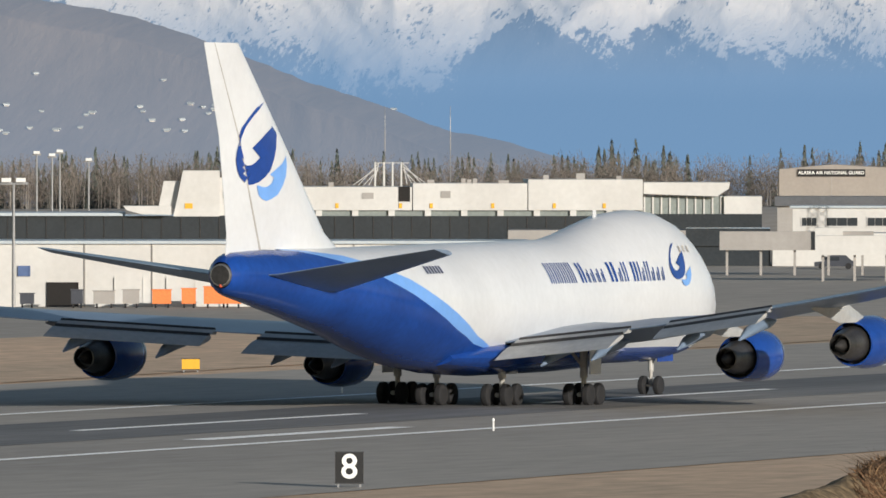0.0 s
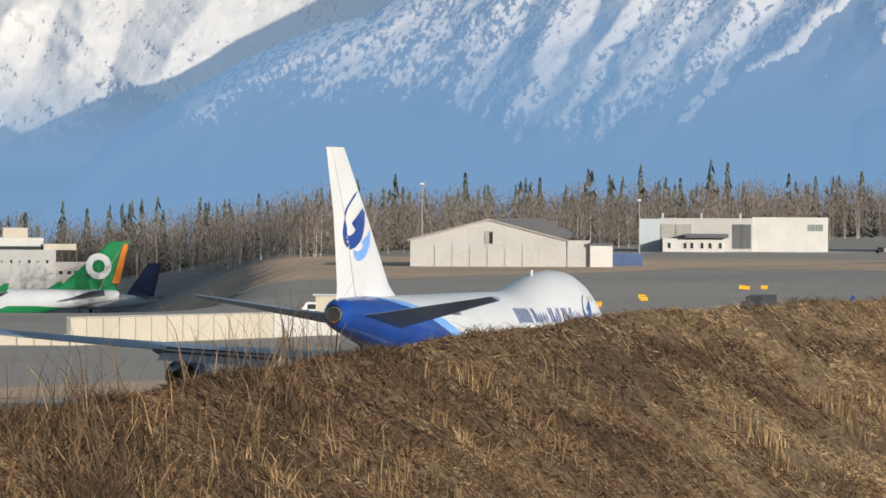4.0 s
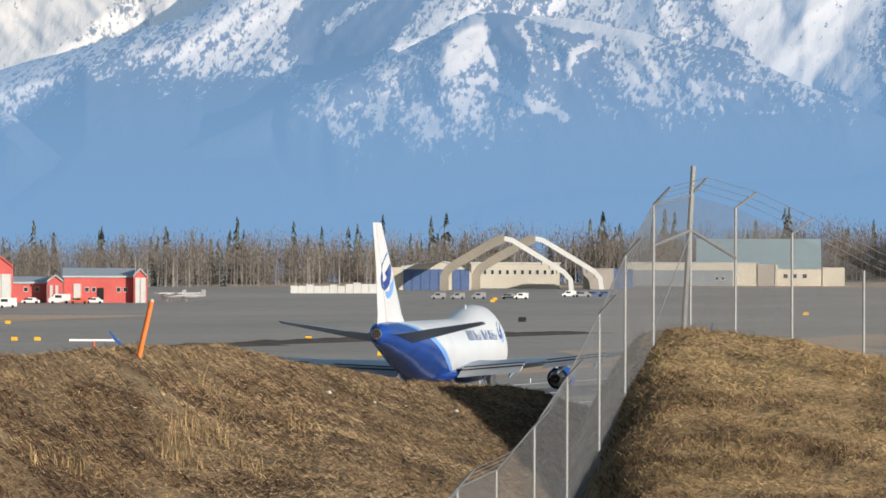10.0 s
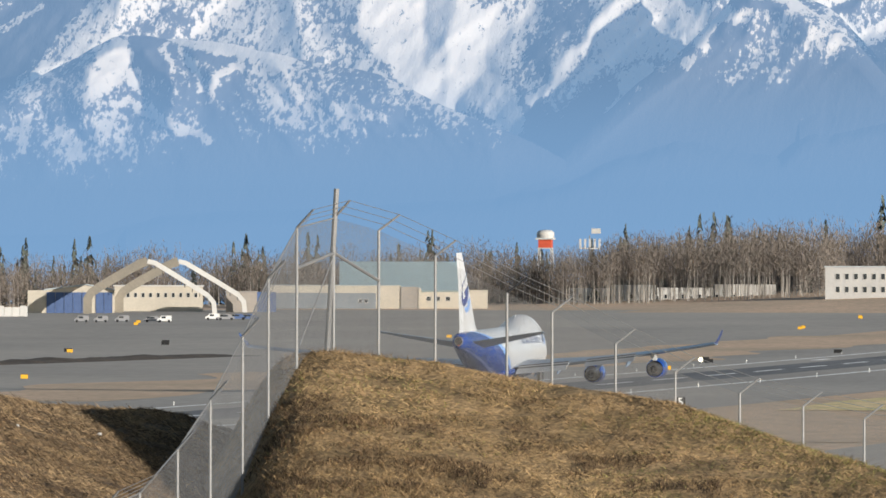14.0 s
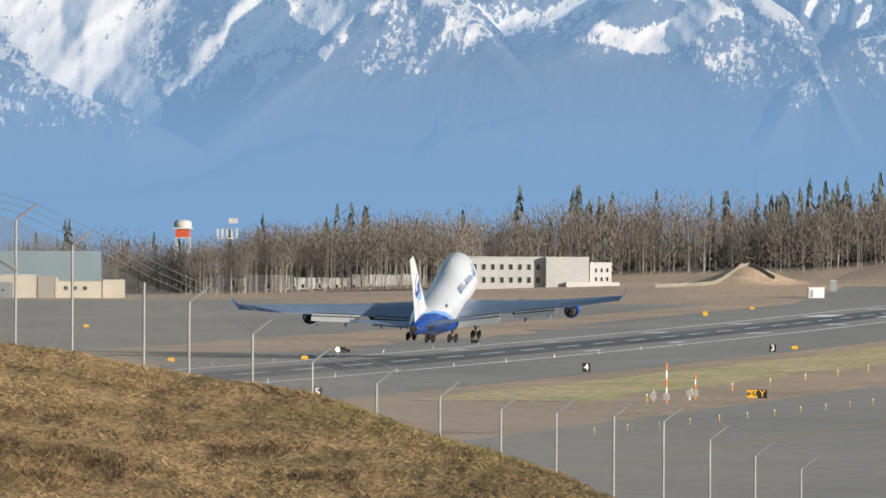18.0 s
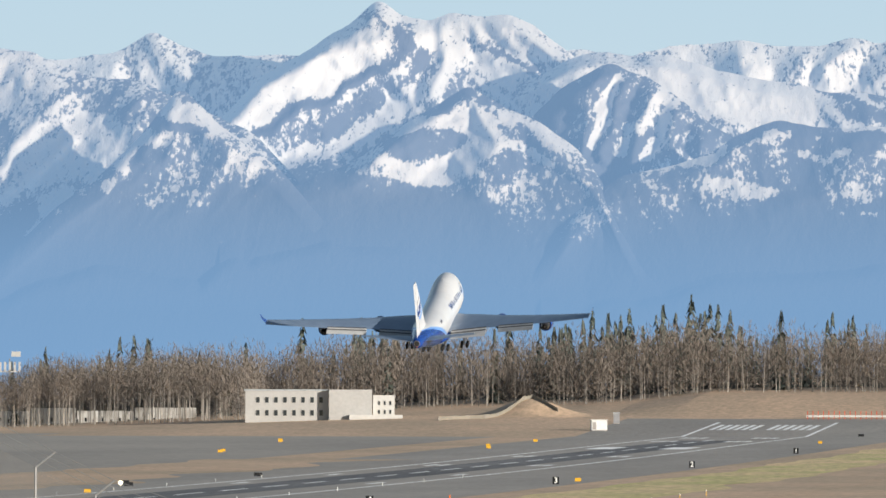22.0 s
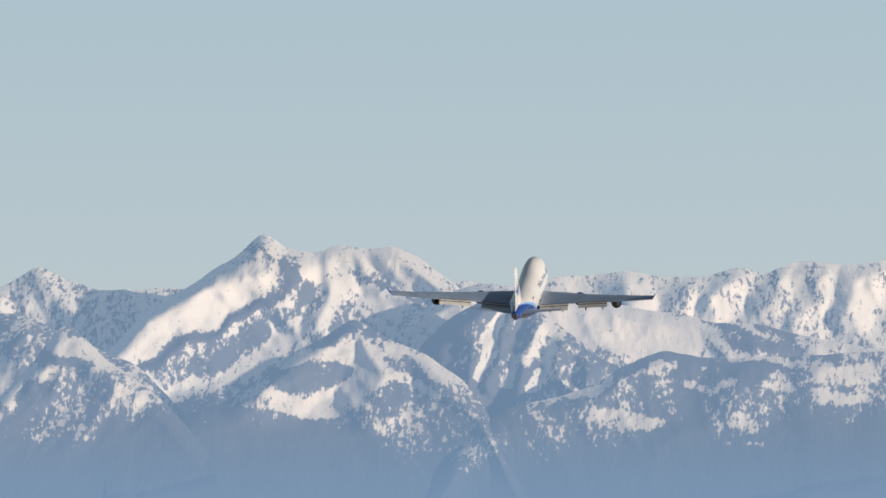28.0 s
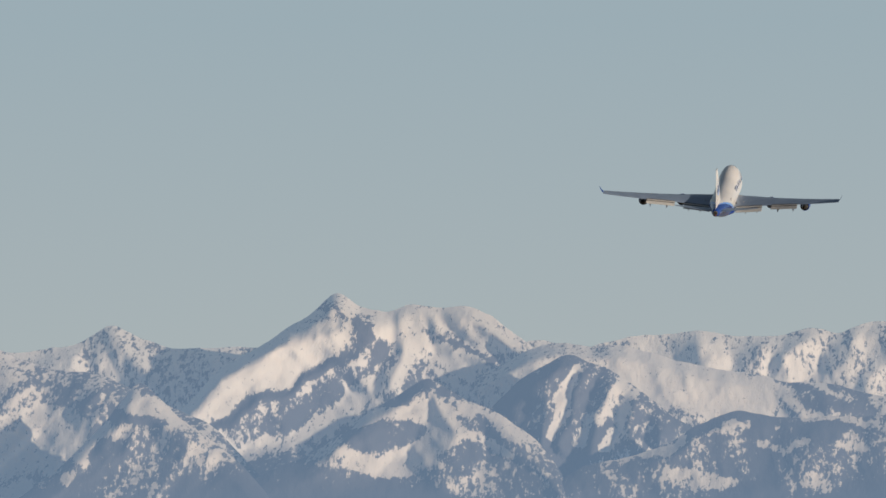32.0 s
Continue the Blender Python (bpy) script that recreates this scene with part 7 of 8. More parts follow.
def vehicle(bearing, d, kind, mat, label, group="parked vehicles"):
    """A parked van, car, truck or tug with body, cab glass and wheels."""
    x, y = spot(bearing, d)
    c = thing(kind, label, "vehicle", pose(x, y, gz(x, y) + 0.02, 0, 0, -bearing + 90), group)
    l, w, h = {"van": (5.2, 2.0, 2.3), "car": (4.4, 1.8, 1.5), "tug": (3.6, 1.7, 1.7), "box_truck": (7.5, 2.4, 3.3)}[kind]
    body = [(-l / 2, 0.35), (l / 2, 0.35), (l / 2, h * 0.55), (l * 0.36, h * 0.6), (l * 0.22, h), (-l / 2, h if kind != "car" else h * 0.62)]
    if kind == "car":
        body = [(-l / 2, 0.3), (l / 2, 0.3), (l / 2, 0.75), (l * 0.25, 0.88), (l * 0.1, h), (-l * 0.25, h), (-l * 0.4, 0.92), (-l / 2, 0.85)]
    part("body", Geo().loft([[Vector((s * w / 2, yy, z)) for yy, z in body] for s in (-1, 1)]), mat, c)
    part("windscreen", Geo().box(-w / 2 + 0.12, w / 2 - 0.12, l * 0.2, l * 0.33, h * 0.62, h * 0.9), "glass_dark", c)
    for s in (-1, 1):
        part("side_window", Geo().box(s * w / 2 - 0.02, s * w / 2 + 0.02, -l * 0.1, l * 0.2, h * 0.6, h * 0.88), "glass_dark", c)
        for yy in (-l * 0.32, l * 0.32):
            part("wheel", Geo().turned([(-0.11, 0.08), (-0.11, 0.34), (0.11, 0.34), (0.11, 0.08)], 12, pose(s * (w / 2 - 0.1), yy, 0.34, 0, 0, 90)), "tyre", c)
    return c


for k, (b, d, kind, mat) in enumerate(((-13.9, 2530, "car", "car_grey"), (-13.84, 2525, "van", "car_grey"), (-13.76, 2535, "car", "car_white"), (-13.62, 2528, "van", "car_dark"), (-13.5, 2530, "car", "car_white"), (-13.42, 2525, "car", "car_grey"), (-13.33, 2530, "car", "car_dark"), (-13.26, 2525, "car", "car_white"), (-13.2, 2530, "van", "car_grey"), (-13.1, 2520, "car", "car_white"), (-13.03, 2515, "car", "car_white"), (-12.98, 2525, "van", "car_white"),
                                     (-12.85, 2620, "car", "car_white"), (-12.7, 2625, "van", "car_white"), (-12.6, 2620, "car", "red_paint"), (-12.52, 2625, "car", "car_white"), (-10.73, 2740, "tug", "car_grey"), (-10.63, 2740, "tug", "car_grey"), (-10.52, 2745, "tug", "car_grey"), (-10.36, 2745, "car", "car_grey"), (-10.3, 2740, "tug", "car_white"), (-10.05, 2800, "tug", "car_white"), (-9.98, 2800, "car", "car_grey"), (-9.92, 2810, "car", "blue_wall"), (-9.86, 2810, "car", "blue_wall"),
                                     (-14.55, 1545, "van", "car_dark"), (-16.85, 1420, "van", "car_white"), (-21.85, 1175, "tug", "car_dark"), (-21.3, 1178, "tug", "car_dark"), (-20.4, 1166, "car", "car_dark"))):
    vehicle(b, d, kind, mat, ("white " if mat == "car_white" else "red " if mat == "red_paint" else "blue " if mat == "blue_wall" else "grey " if mat == "car_grey" else "dark ") + kind.replace("_", " ") + " parked on the grey apron")

# blue-doored hangar, back building and the two arched frames
t, w = house("blue_door_hangar", "beige hangar with wide blue doors", -11.01, -10.56, 3000)
u = 3000 / 19500
wall(t, 0, 31 * u, 0, 6.2, "cream_wall", 0, 30, "end_wall")
gable(t, 31 * u, 153 * u, 0.3, 30, 6.2, 7.6, "cream_wall", "pale_roof", 0.6)
door(t, 33 * u, 112 * u, 0, 5.7, "blue_wall", 0.3, leaves=5, label="tall blue sliding door")
door(t, 120 * u, 150 * u, 0, 5.7, "blue_wall", 0.3, leaves=2, label="tall blue sliding door")
t, w = house("cream_workshop", "long cream workshop with small windows", -10.56, -10.1, 3060)
wall(t, 0, w, 0, 6.9, "cream_wall", 0, 18)
roof_slab(t, 0, w, 0, 18, 6.91, 0.35, "white_wall")
for k in range(11):
    window(t, w * (0.05 + 0.085 * k), w * (0.09 + 0.085 * k), 3.8, 5.2)
t, w = house("grey_shed", "low grey shed beside the arched frames", -9.98, -9.72, 3030)
wall(t, 0, w * 0.62, 0, 5.6, "taupe_wall", 0, 14)
wall(t, w * 0.62 + 0.02, w, 0, 5.6, "blue_wall", 0.6, 14, "blue_end_wall")
roof_slab(t, 0, w * 0.62, 0, 14, 5.61, 0.2, "grey_wall")
t, w = house("boundary_wall", "long low white wall on the apron", -11.5, -11.01, 2900)
for k in range(12):
    part("panel", Geo().box(w * k / 12 + 0.05, w * (k + 1) / 12 - 0.05, 0, 0.4, 0, 2.0 + 0.35 * (k % 3 == 2) + 0.5 * (k > 6)), "white_wall", t)


def arched_frame(bearing, d, span, tall, bend):
    """A tent-like frame: a curved beige leg, then a straight white rafter down to the far foot."""
    x, y = spot(bearing, d)
    t = thing("arched_shelter_frame", "tall arched shelter frame with a white sloping rafter", "shelter", pose(x, y, gz(x, y), 0, 0, -bearing), "arched shelter frames")
    path = [Vector((0, 0, 0)), Vector((0, 0, 0.28 * tall)), Vector((0.03 * span, 0, 0.4 * tall)), Vector((0.1 * span, 0, 0.52 * tall)), Vector((0.32 * span, 0, 0.83 * tall)), Vector((0.41 * span, 0, 0.95 * tall)), Vector((0.47 * span, 0, tall))]
    down = [Vector((0.47 * span, 0, tall)), Vector((0.53 * span, 0, 0.97 * tall)), Vector((0.78 * span, 0, 0.6 * tall)), Vector((0.94 * span, 0, 0.36 * tall)), Vector((0.99 * span, 0, 0.22 * tall)), Vector((1.0 * span, 0, 0))]
    for name, pts, mat, th in (("curved_leg", path, "leg_wall", 2.4), ("rafter", down, "white_wall", 1.3)):
        rings = []
        for i, p in enumerate(pts):
            d_ = (pts[min(i + 1, len(pts) - 1)] - pts[max(i - 1, 0)]).normalized()
            nrm = Vector((-d_.z, 0, d_.x)) * th / 2
            rings.append([p + nrm + Vector((0, -bend, 0)), p + nrm + Vector((0, bend, 0)), p - nrm + Vector((0, bend, 0)), p - nrm + Vector((0, -bend, 0))])
        part(name, Geo().loft(rings), mat, t)
    for k in range(8):
        a = down[1].lerp(down[3], k / 7)
        part("hanger", Geo().tube(a + Vector((0, -bend, -0.8)), a + Vector((0, -bend, -1.7)), 0.12, 0.12, 5), "black_steel", t)
    return t


arched_frame(-10.70, 2985, 34.5, 14.2, 1.3)
arched_frame(-10.535, 3025, 34.5, 14.0, 1.3)
t, w = house("green_roofed_depot", "large depot with a pale green roof and cream walls", -9.75, -8.7, 3150)
u = 3150 / 19500
wall(t, 0, 231 * u, 0, 6.6, "cream_wall", 0, 20)
wall(t, 231 * u + 0.02, 262 * u, 0, 6.3, "taupe_wall", -0.4, 12, "taupe_wing")
wall(t, 262 * u + 0.04, 267 * u, 0, 6.0, "cream_wall", -0.6, 12, "pier")
wall(t, 0, 187 * u, 0, 4.5, "slate_wall", -6, -0.02, "slate_annex", "low slate-blue annex")
wall(t, 120 * u, 344 * u, 0, 5.0, "cream_wall", 2, 30, "rear_wall")
part("roof", Geo().loft([[Vector((x, yy, z)) for yy, z in ((1.5, 5.2), (22, 13.6), (22.5, 13.2), (2, 4.8))] for x in (122 * u, 344 * u)]), "green_roof", t, "pale green metal roof")
part("end_wall", Geo().loft([[Vector((x, yy, z)) for yy, z in ((2.2, 0), (22, 0), (22, 12.9), (2.2, 4.6))] for x in (341 * u, 343.6 * u)]), "cream_wall", t)
wall(t, 346 * u, 385 * u, 0, 5.4, "cream_wall", 3, 20, "side_wing")
for a in (156, 166):
    window(t, a * u, (a + 7) * u, 1.6, 2.8, -6)
for a in (276, 292, 310):
    window(t, a * u, (a + 9) * u, 2.2, 3.6, 2)
part("skirt_roof", Geo().box(0, 231 * u, -0.3, 20, 6.62, 6.8), "pale_roof", t)

# radar tower, antenna array, office behind the birches, dirt mound, box, approach lights
x, y = spot(-8.319, 3400)
t = thing("radar_tower", "steel tower with orange band and white radar dome", "tower", pose(x, y, gz(x, y)))
for s in (-1, 1):
    for r in (-1, 1):
        part("leg", Geo().tube((s * 2.4, r * 2.4, 0), (s * 1.9, r * 1.9, 16.4), 0.24, 0.22, 6), "white_wall", t)
for k in range(4):
    part("brace", Geo().tube((-2.3, -2.3, 2 + 3 * k), (2.2, -2.2, 5 + 3 * k), 0.12, 0.12, 5).tube((2.3, -2.3, 2 + 3 * k), (-2.2, -2.2, 5 + 3 * k), 0.12, 0.12, 5), "steel", t)
part("cabin", Geo().box(-2.0, 2.0, -2.0, 2.0, 16.7, 19.2), "red_paint", t, "orange-red cabin")
part("deck", Geo().box(-2.2, 2.2, -2.2, 2.2, 16.4, 16.69), "white_wall", t)
part("balcony", Geo().box(-2.7, 2.7, -2.7, 2.7, 19.21, 19.7), "white_wall", t)
part("dome", Geo().loft([[Vector((r * math.cos(a), r * math.sin(a), z)) for a in [2 * math.pi * k / 16 for k in range(16)]] for z, r in ((19.71, 2.6), (20.6, 2.8), (21.4, 2.7), (22.0, 2.0), (22.2, 0.6))]), "white_wall", t, smooth=True)
x, y = spot(-8.09, 3405)
t = thing("antenna_array", "pale antenna array on a steel mast", "antenna", pose(x, y, gz(x, y)))
part("mast", Geo().tube((0, 0, 0), (0, 0, 20), 0.3, 0.2, 6), "steel", t)
part("crossbar", Geo().box(-3.2, 3.2, -0.15, 0.15, 15.8, 16.2), "white_wall", t)
for k in range(5):
    part("antenna", Geo().box(-3.2 + 1.5 * k, -2.6 + 1.5 * k, -0.3, 0.3, 16.2, 19.0), "white_wall", t)
part("top_panel", Geo().box(0.6, 3.4, -0.2, 0.2, 20.6, 22.2), "white_wall", t)
t, w = house("cream_office", "two-storey pale grey office block at the wood's edge", -6.9, -6.05, 3230, zb=15.5)
u = 3230 / 19500
wall(t, 12 * u, 230 * u, -2, 9.7, "pale_wall", 0, 16)
wall(t, 160 * u, 236 * u, -2, 10.0, "pale_wall", -3, 14, "front_wing")
wall(t, 238 * u, 276 * u, -2, 8.4, "white_wall", 0, 12, "side_wing")
wall(t, 196 * u, 290 * u, -2, 2.6, "white_wall", -5, -3.02, "low_annex")
roof_slab(t, 12 * u, 159 * u, 0, 16, 9.71, 0.3, "pale_roof")
for k in range(1, 9):
    for z in (6.0, 2.2):
        window(t, (14 + 16 * k) * u, (22 + 16 * k) * u, z, z + 1.9)
for k in range(3):
    for z in (5.4, 2.8):
        window(t, (246 + 10 * k) * u, (251 + 10 * k) * u, z, z + 1.4)
t, w = house("white_barracks", "long white building half hidden behind birch trunks", -8.2, -7.12, 3352, zb=14.5)
for x0, x1, h in ((0.0, 0.2, 4.6), (0.205, 0.42, 5.6), (0.425, 0.7, 4.8), (0.705, 1.0, 5.8)):
    wall(t, w * x0, w * x1, -3, h, "white_wall" if h > 4.5 else "pale_wall", 0, 10)
for k in range(24):
    window(t, w * (0.01 + 0.041 * k), w * (0.025 + 0.041 * k), 0.9 + 0.5 * (k % 2), 2.3 + 0.5 * (k % 2))
g = Geo()
for j in range(14):
    for i in range(26):
        bb, dd = -5.85 + 0.04 * i, 3200 + 5 * j
        xx, yy = spot(bb, dd)
        k = math.exp(-((bb + 5.38) / 0.2) ** 2 - ((dd - 3232) / 17) ** 2) * 5.4 + 0.35 * noise.noise((xx * 0.12, yy * 0.12, 0))
        g.v.append((xx, yy, gz(xx, yy) - 0.3 + max(k, -0.2)))
g.f = [(j * 26 + i, j * 26 + i + 1, (j + 1) * 26 + i + 1, (j + 1) * 26 + i) for j in range(13) for i in range(25)]
tagged(part("earth_mound", g, "dry_field", smooth=True), "bare tan earth mound at the wood's edge", "mound", kind="structure")
t = thing("silt_fence", "pale sagging fabric fence that climbs the earth mound", "fence", pose(0, 0, 0))
line = [(-5.86, 3196), (-5.78, 3202), (-5.7, 3206), (-5.62, 3208), (-5.55, 3212), (-5.48, 3220), (-5.42, 3228), (-5.37, 3231), (-5.32, 3226), (-5.24, 3218)]
rise = [max(math.exp(-((bb + 5.38) / 0.2) ** 2 - ((dd - 3232) / 17) ** 2) * 5.4 - 0.3, 0.0) for bb, dd in line]
posts = [Vector((*spot(bb, dd), gz(*spot(bb, dd)) + h)) for (bb, dd), h in zip(line, rise)]
for k in range(len(posts) - 1):
    a, b = posts[k], posts[k + 1]
    mid = (a + b) / 2
    lift = [Vector((0, 0, h)) for h in (1.15, 0.95, 1.15)]
    g = Geo().loft([[q + Vector((0, 0, -0.2)), q + v, q + v + Vector((0, 0.08, 0)), q + Vector((0, 0.08, -0.2))] for q, v in zip((a, mid, b), lift)])
    part("fabric", g, "leg_wall", t)
for q in posts:
    part("post", Geo().box(q.x - 0.06, q.x + 0.06, q.y - 0.14, q.y - 0.02, q.z - 0.2, q.z + 1.3), "grey_wall", t)
x, y = spot(-5.027, 3085)
t = thing("equipment_box", "white equipment box near the runway's end", "cabinet", pose(x, y, gz(x, y), 0, 0, 12))
part("body", Geo().box(-2.2, 2.2, -1.5, 1.5, 0.15, 2.9), "car_white", t)
part("roof", Geo().box(-2.4, 2.4, -1.7, 1.7, 2.904, 3.1), "white_wall", t)
part("plinth", Geo().box(-2.3, 2.3, -1.6, 1.6, 0, 0.146), "grey_wall", t)
part("door", Geo().box(-1.9, -0.9, -1.56, -1.504, 0.3, 2.4), "grey_wall", t)
x, y = spot(-4.935, 3150)
t = thing("utility_cabinet", "narrow grey-blue utility cabinet beside the earth mound", "cabinet", pose(x, y, gz(x, y), 0, 0, 5))
part("body", Geo().box(-0.9, 0.9, -0.6, 0.6, 0.2, 3.0), "car_grey", t)
part("roof", Geo().box(-1.0, 1.0, -0.7, 0.7, 3.004, 3.2), "pale_roof", t)
part("plinth", Geo().box(-0.95, 0.95, -0.65, 0.65, 0, 0.196), "grey_wall", t)
x, y = spot(-3.68, 3192)
t = thing("approach_light_bar", "long red and white barrier of approach lights", "barrier", pose(x, y, gz(x, y), 0, 0, 3.6))
part("rail", Geo().box(-15, 15, -0.1, 0.1, 0.6, 1.2), "white_wall", t)
for k in range(20):
    part("post", Geo().box(-14.6 + 1.54 * k - 0.12, -14.6 + 1.54 * k + 0.12, -0.1, 0.1, 0, 2.4), "red_paint", t)
for b, d, h in ((-3.38, 3420, 49.5), (-3.205, 3440, 45.8)):
    x, y = spot(b, d)
    h -= gz(x, y)
    t = thing("cell_mast", "pale slender cell mast above the trees", "mast", pose(x, y, gz(x, y)))
    part("pole", Geo().tube((0, 0, 0), (0, 0, h), 0.35, 0.2, 6), "steel", t)
    for z in (h - 0.5, h - 2.5, h - 4.5):
        part("antenna_ring", Geo().box(-0.75, 0.75, -0.4, 0.4, z, z + 0.6), "white_wall", t)

# parked jets on the far apron
EVEN = {"body": "jet_white", "belly": "jet_green", "band": "jet_green", "fin": "jet_green", "wing": "jet_grey", "cowl": "jet_white", "line": 4.3, "marks": None, "marks2": None}
parked, _, _ = jet("parked_cargo_jet", "white and green cargo jet parked on the apron", EVEN)
px, py = spot(-17.83, 2450)
turn = pose(0, 0, 0, 0, 0, 98)
fwd = turn @ Vector((0, 1, 0))
parked.matrix_basis = pose(px + 37 * fwd.x, py + 37 * fwd.y, -10.06) @ turn
for side in (1, -1):
    part("fin_disc", Geo().add([Vector((side * 0.47, -30.6 + 2.9 * math.cos(a), 14.0 + 2.9 * math.sin(a))) for a in [2 * math.pi * k / 24 for k in range(24)]], [tuple(range(24))]), "jet_white", parked, "round white fin badge")
    part("fin_star", Geo().add([Vector((side * 0.5, -30.6 + (1.5 if k % 2 == 0 else 0.35) * math.cos(math.pi * k / 8), 14.0 + (1.5 if k % 2 == 0 else 0.35) * math.sin(math.pi * k / 8))) for k in range(16)], [(k, (k + 1) % 16, (k + 2) % 16) for k in range(0, 16, 2)] + [tuple(range(0, 16, 2))]), "jet_green", parked)
    part("fin_stripe", Geo().add([Vector((side * 0.3, y, z)) for y, z in ((-35.2, 10.2), (-33.6, 10.2), (-36.2, 19.0), (-37.2, 19.0))], [(0, 1, 2, 3)]), "jet_orange", parked)
    for k in range(11):
        st = 14 + 2.2 * k
        if k in (3, 7):
            continue
        q = [hull(st + u_, hull_angle(st + u_, z)) for u_, z in ((0, 6.3), (1.5, 6.3), (1.5, 7.5), (0, 7.5))]
        part("title_block", Geo().add([Vector(((p.x + 0.03) * side, p.y, p.z)) for p in q], [(0, 1, 2, 3)]), "jet_green", parked)
x, y = spot(-17.99, 2515)
t = thing("parked_airliner", "parked airliner with a navy and red tail", "aeroplane", pose(x, y, gz(x, y), 0, 0, 78))
part("fuselage", Geo().turned([(-16, 0.4), (-8, 1.5), (-2, 1.9), (20, 1.9), (23, 1.2), (24.5, 0.2)], 16, pose(0, 0, 3.6)), "jet_white", t, smooth=True)
part("fin", Geo().loft([[Vector((w_ * v, y_ - c * u_, z)) for u_, v in FOIL] for z, y_, c, w_ in ((4.6, -7.5, 7.5, 0.5), (12.2, -13.5, 3.6, 0.25))]), "jet_navy", t, "navy fin")
part("fin_flash", Geo().add([Vector((0.42, -13.0, 7.0)), Vector((0.4, -15.6, 7.0)), Vector((0.3, -16.9, 12.0)), Vector((0.3, -15.2, 12.0))], [(0, 1, 2, 3)]), "red_paint", t)
part("tailplane", Geo().loft([foil_ring((x_, -11.5 - 0.5 * abs(x_), 4.9), 3.4 - 0.28 * abs(x_), 0.3) for x_ in (-6.5, 0, 6.5)]), "jet_grey", t)
part("wing", Geo().loft([foil_ring((x_, 7 - 0.5 * abs(x_), 2.6 + 0.09 * abs(x_)), 6.5 - 0.3 * abs(x_), 0.6) for x_ in (-16, 0, 16)]), "jet_grey", t)
part("landing_gear", Geo().tube((-2.6, 3, 0), (-2.6, 3, 2.4), 0.45, 0.25, 8).tube((2.6, 3, 0), (2.6, 3, 2.4), 0.45, 0.25, 8).tube((0, 19, 0), (0, 19, 2.2), 0.35, 0.2, 8), "jet_dark", t)
# houses on the foothill
rs = random.Random(11)
foot = [o for o in scene.objects if o.get("label", "").startswith("brown wooded foothill")][0]
fv = [v.co for v in foot.data.vertices]
for k in range(24):
    b = rs.choice((rs.uniform(-24.75, -24.25), rs.uniform(-24.05, -23.6), rs.uniform(-24.7, -22.6)))
    e = {True: rs.uniform(0.6, 3.4), False: rs.uniform(-1.0, 6)}[b < -23.6 and rs.random() < 0.8]
    best = min(fv, key=lambda p: (math.degrees(math.atan2(p.x, p.y)) - b) ** 2 * 300 + ((p.z - EYE[2]) / p.length * 1000 - e) ** 2)
    m = pose(best.x * 0.9999, best.y * 0.9999, best.z - 0.45, 0, 0, -b + rs.uniform(-20, 20))
    s = rs.uniform(0.35, 0.62)
    t = thing("hillside_house", "small white house among the foothill woods", "house", m, "hillside houses")
    gable(t, -1.5 * s, 1.5 * s, -1.2 * s, 1.2 * s, 1.0 * s, 1.6 * s, "white_wall", "pale_roof", axis="x")
    window(t, -0.8 * s, -0.2 * s, 0.35 * s, 0.75 * s, -1.2 * s)


# ---- airfield signs, posts and markers ----
def text_mesh(body, size):
    cu = bpy.data.curves.new("legend", "FONT")
    cu.body, cu.size, cu.extrude, cu.align_x, cu.align_y = body, size, 0.01, "CENTER", "CENTER"
    cu.offset = 0.02
    ob = bpy.data.objects.new("legend", cu)
    scene.collection.objects.link(ob)
    me = bpy.data.meshes.new_from_object(ob.evaluated_get(bpy.context.evaluated_depsgraph_get()))
    bpy.data.objects.remove(ob)
    return me


part("legend", text_mesh("ALASKA AIR NATIONAL GUARD", 0.95), "white_sign", guard_hall, m=pose(92 * 2300 / 19500, -0.34, 19.15, 90, 0, 0))


def field_sign(x, y, panels, tall=1.25, group="airfield signs", wide=1.22):
    """A low lit sign: panels of (text, panel material, legend material), from left to right; faces the eye."""
    z = gz(x, y) + 0.03
    turn = -math.degrees(math.atan2(x, y))
    lead = panels[0]
    colour = "black" if lead[1] == "black_sign" else "yellow"
    t = thing("runway_sign", f"low {colour} airfield sign on two short legs", "sign", pose(x, y, z, 0, 0, turn), group)
    total = wide * len(panels)
    for k, (body, pm, lm) in enumerate(panels):
        x0 = -total / 2 + wide * k
        p = part("panel", Geo().box(x0 + 0.02, x0 + wide - 0.02, -0.1, 0.1, 0.2, 0.2 + tall), pm, t)
        part("top_edge", Geo().box(x0, x0 + wide, -0.12, 0.12, 0.2 + tall, 0.24 + tall), "black_steel", t)
        part("bottom_edge", Geo().box(x0, x0 + wide, -0.12, 0.12, 0.15, 0.196), "black_steel", t)
        if body:
            me = text_mesh(body, tall * (1.15 if len(body) == 1 else 0.78))
            part("legend", me, lm, t, m=pose(x0 + wide / 2, -0.13, 0.2 + tall / 2, 90, 0, 0))
    for k in range(2):
        xx = -total / 2 + 0.15 + (total - 0.3) * k
        part("leg", Geo().box(xx - 0.04, xx + 0.04, -0.04, 0.04, 0, 0.15), "steel", t)
    return t


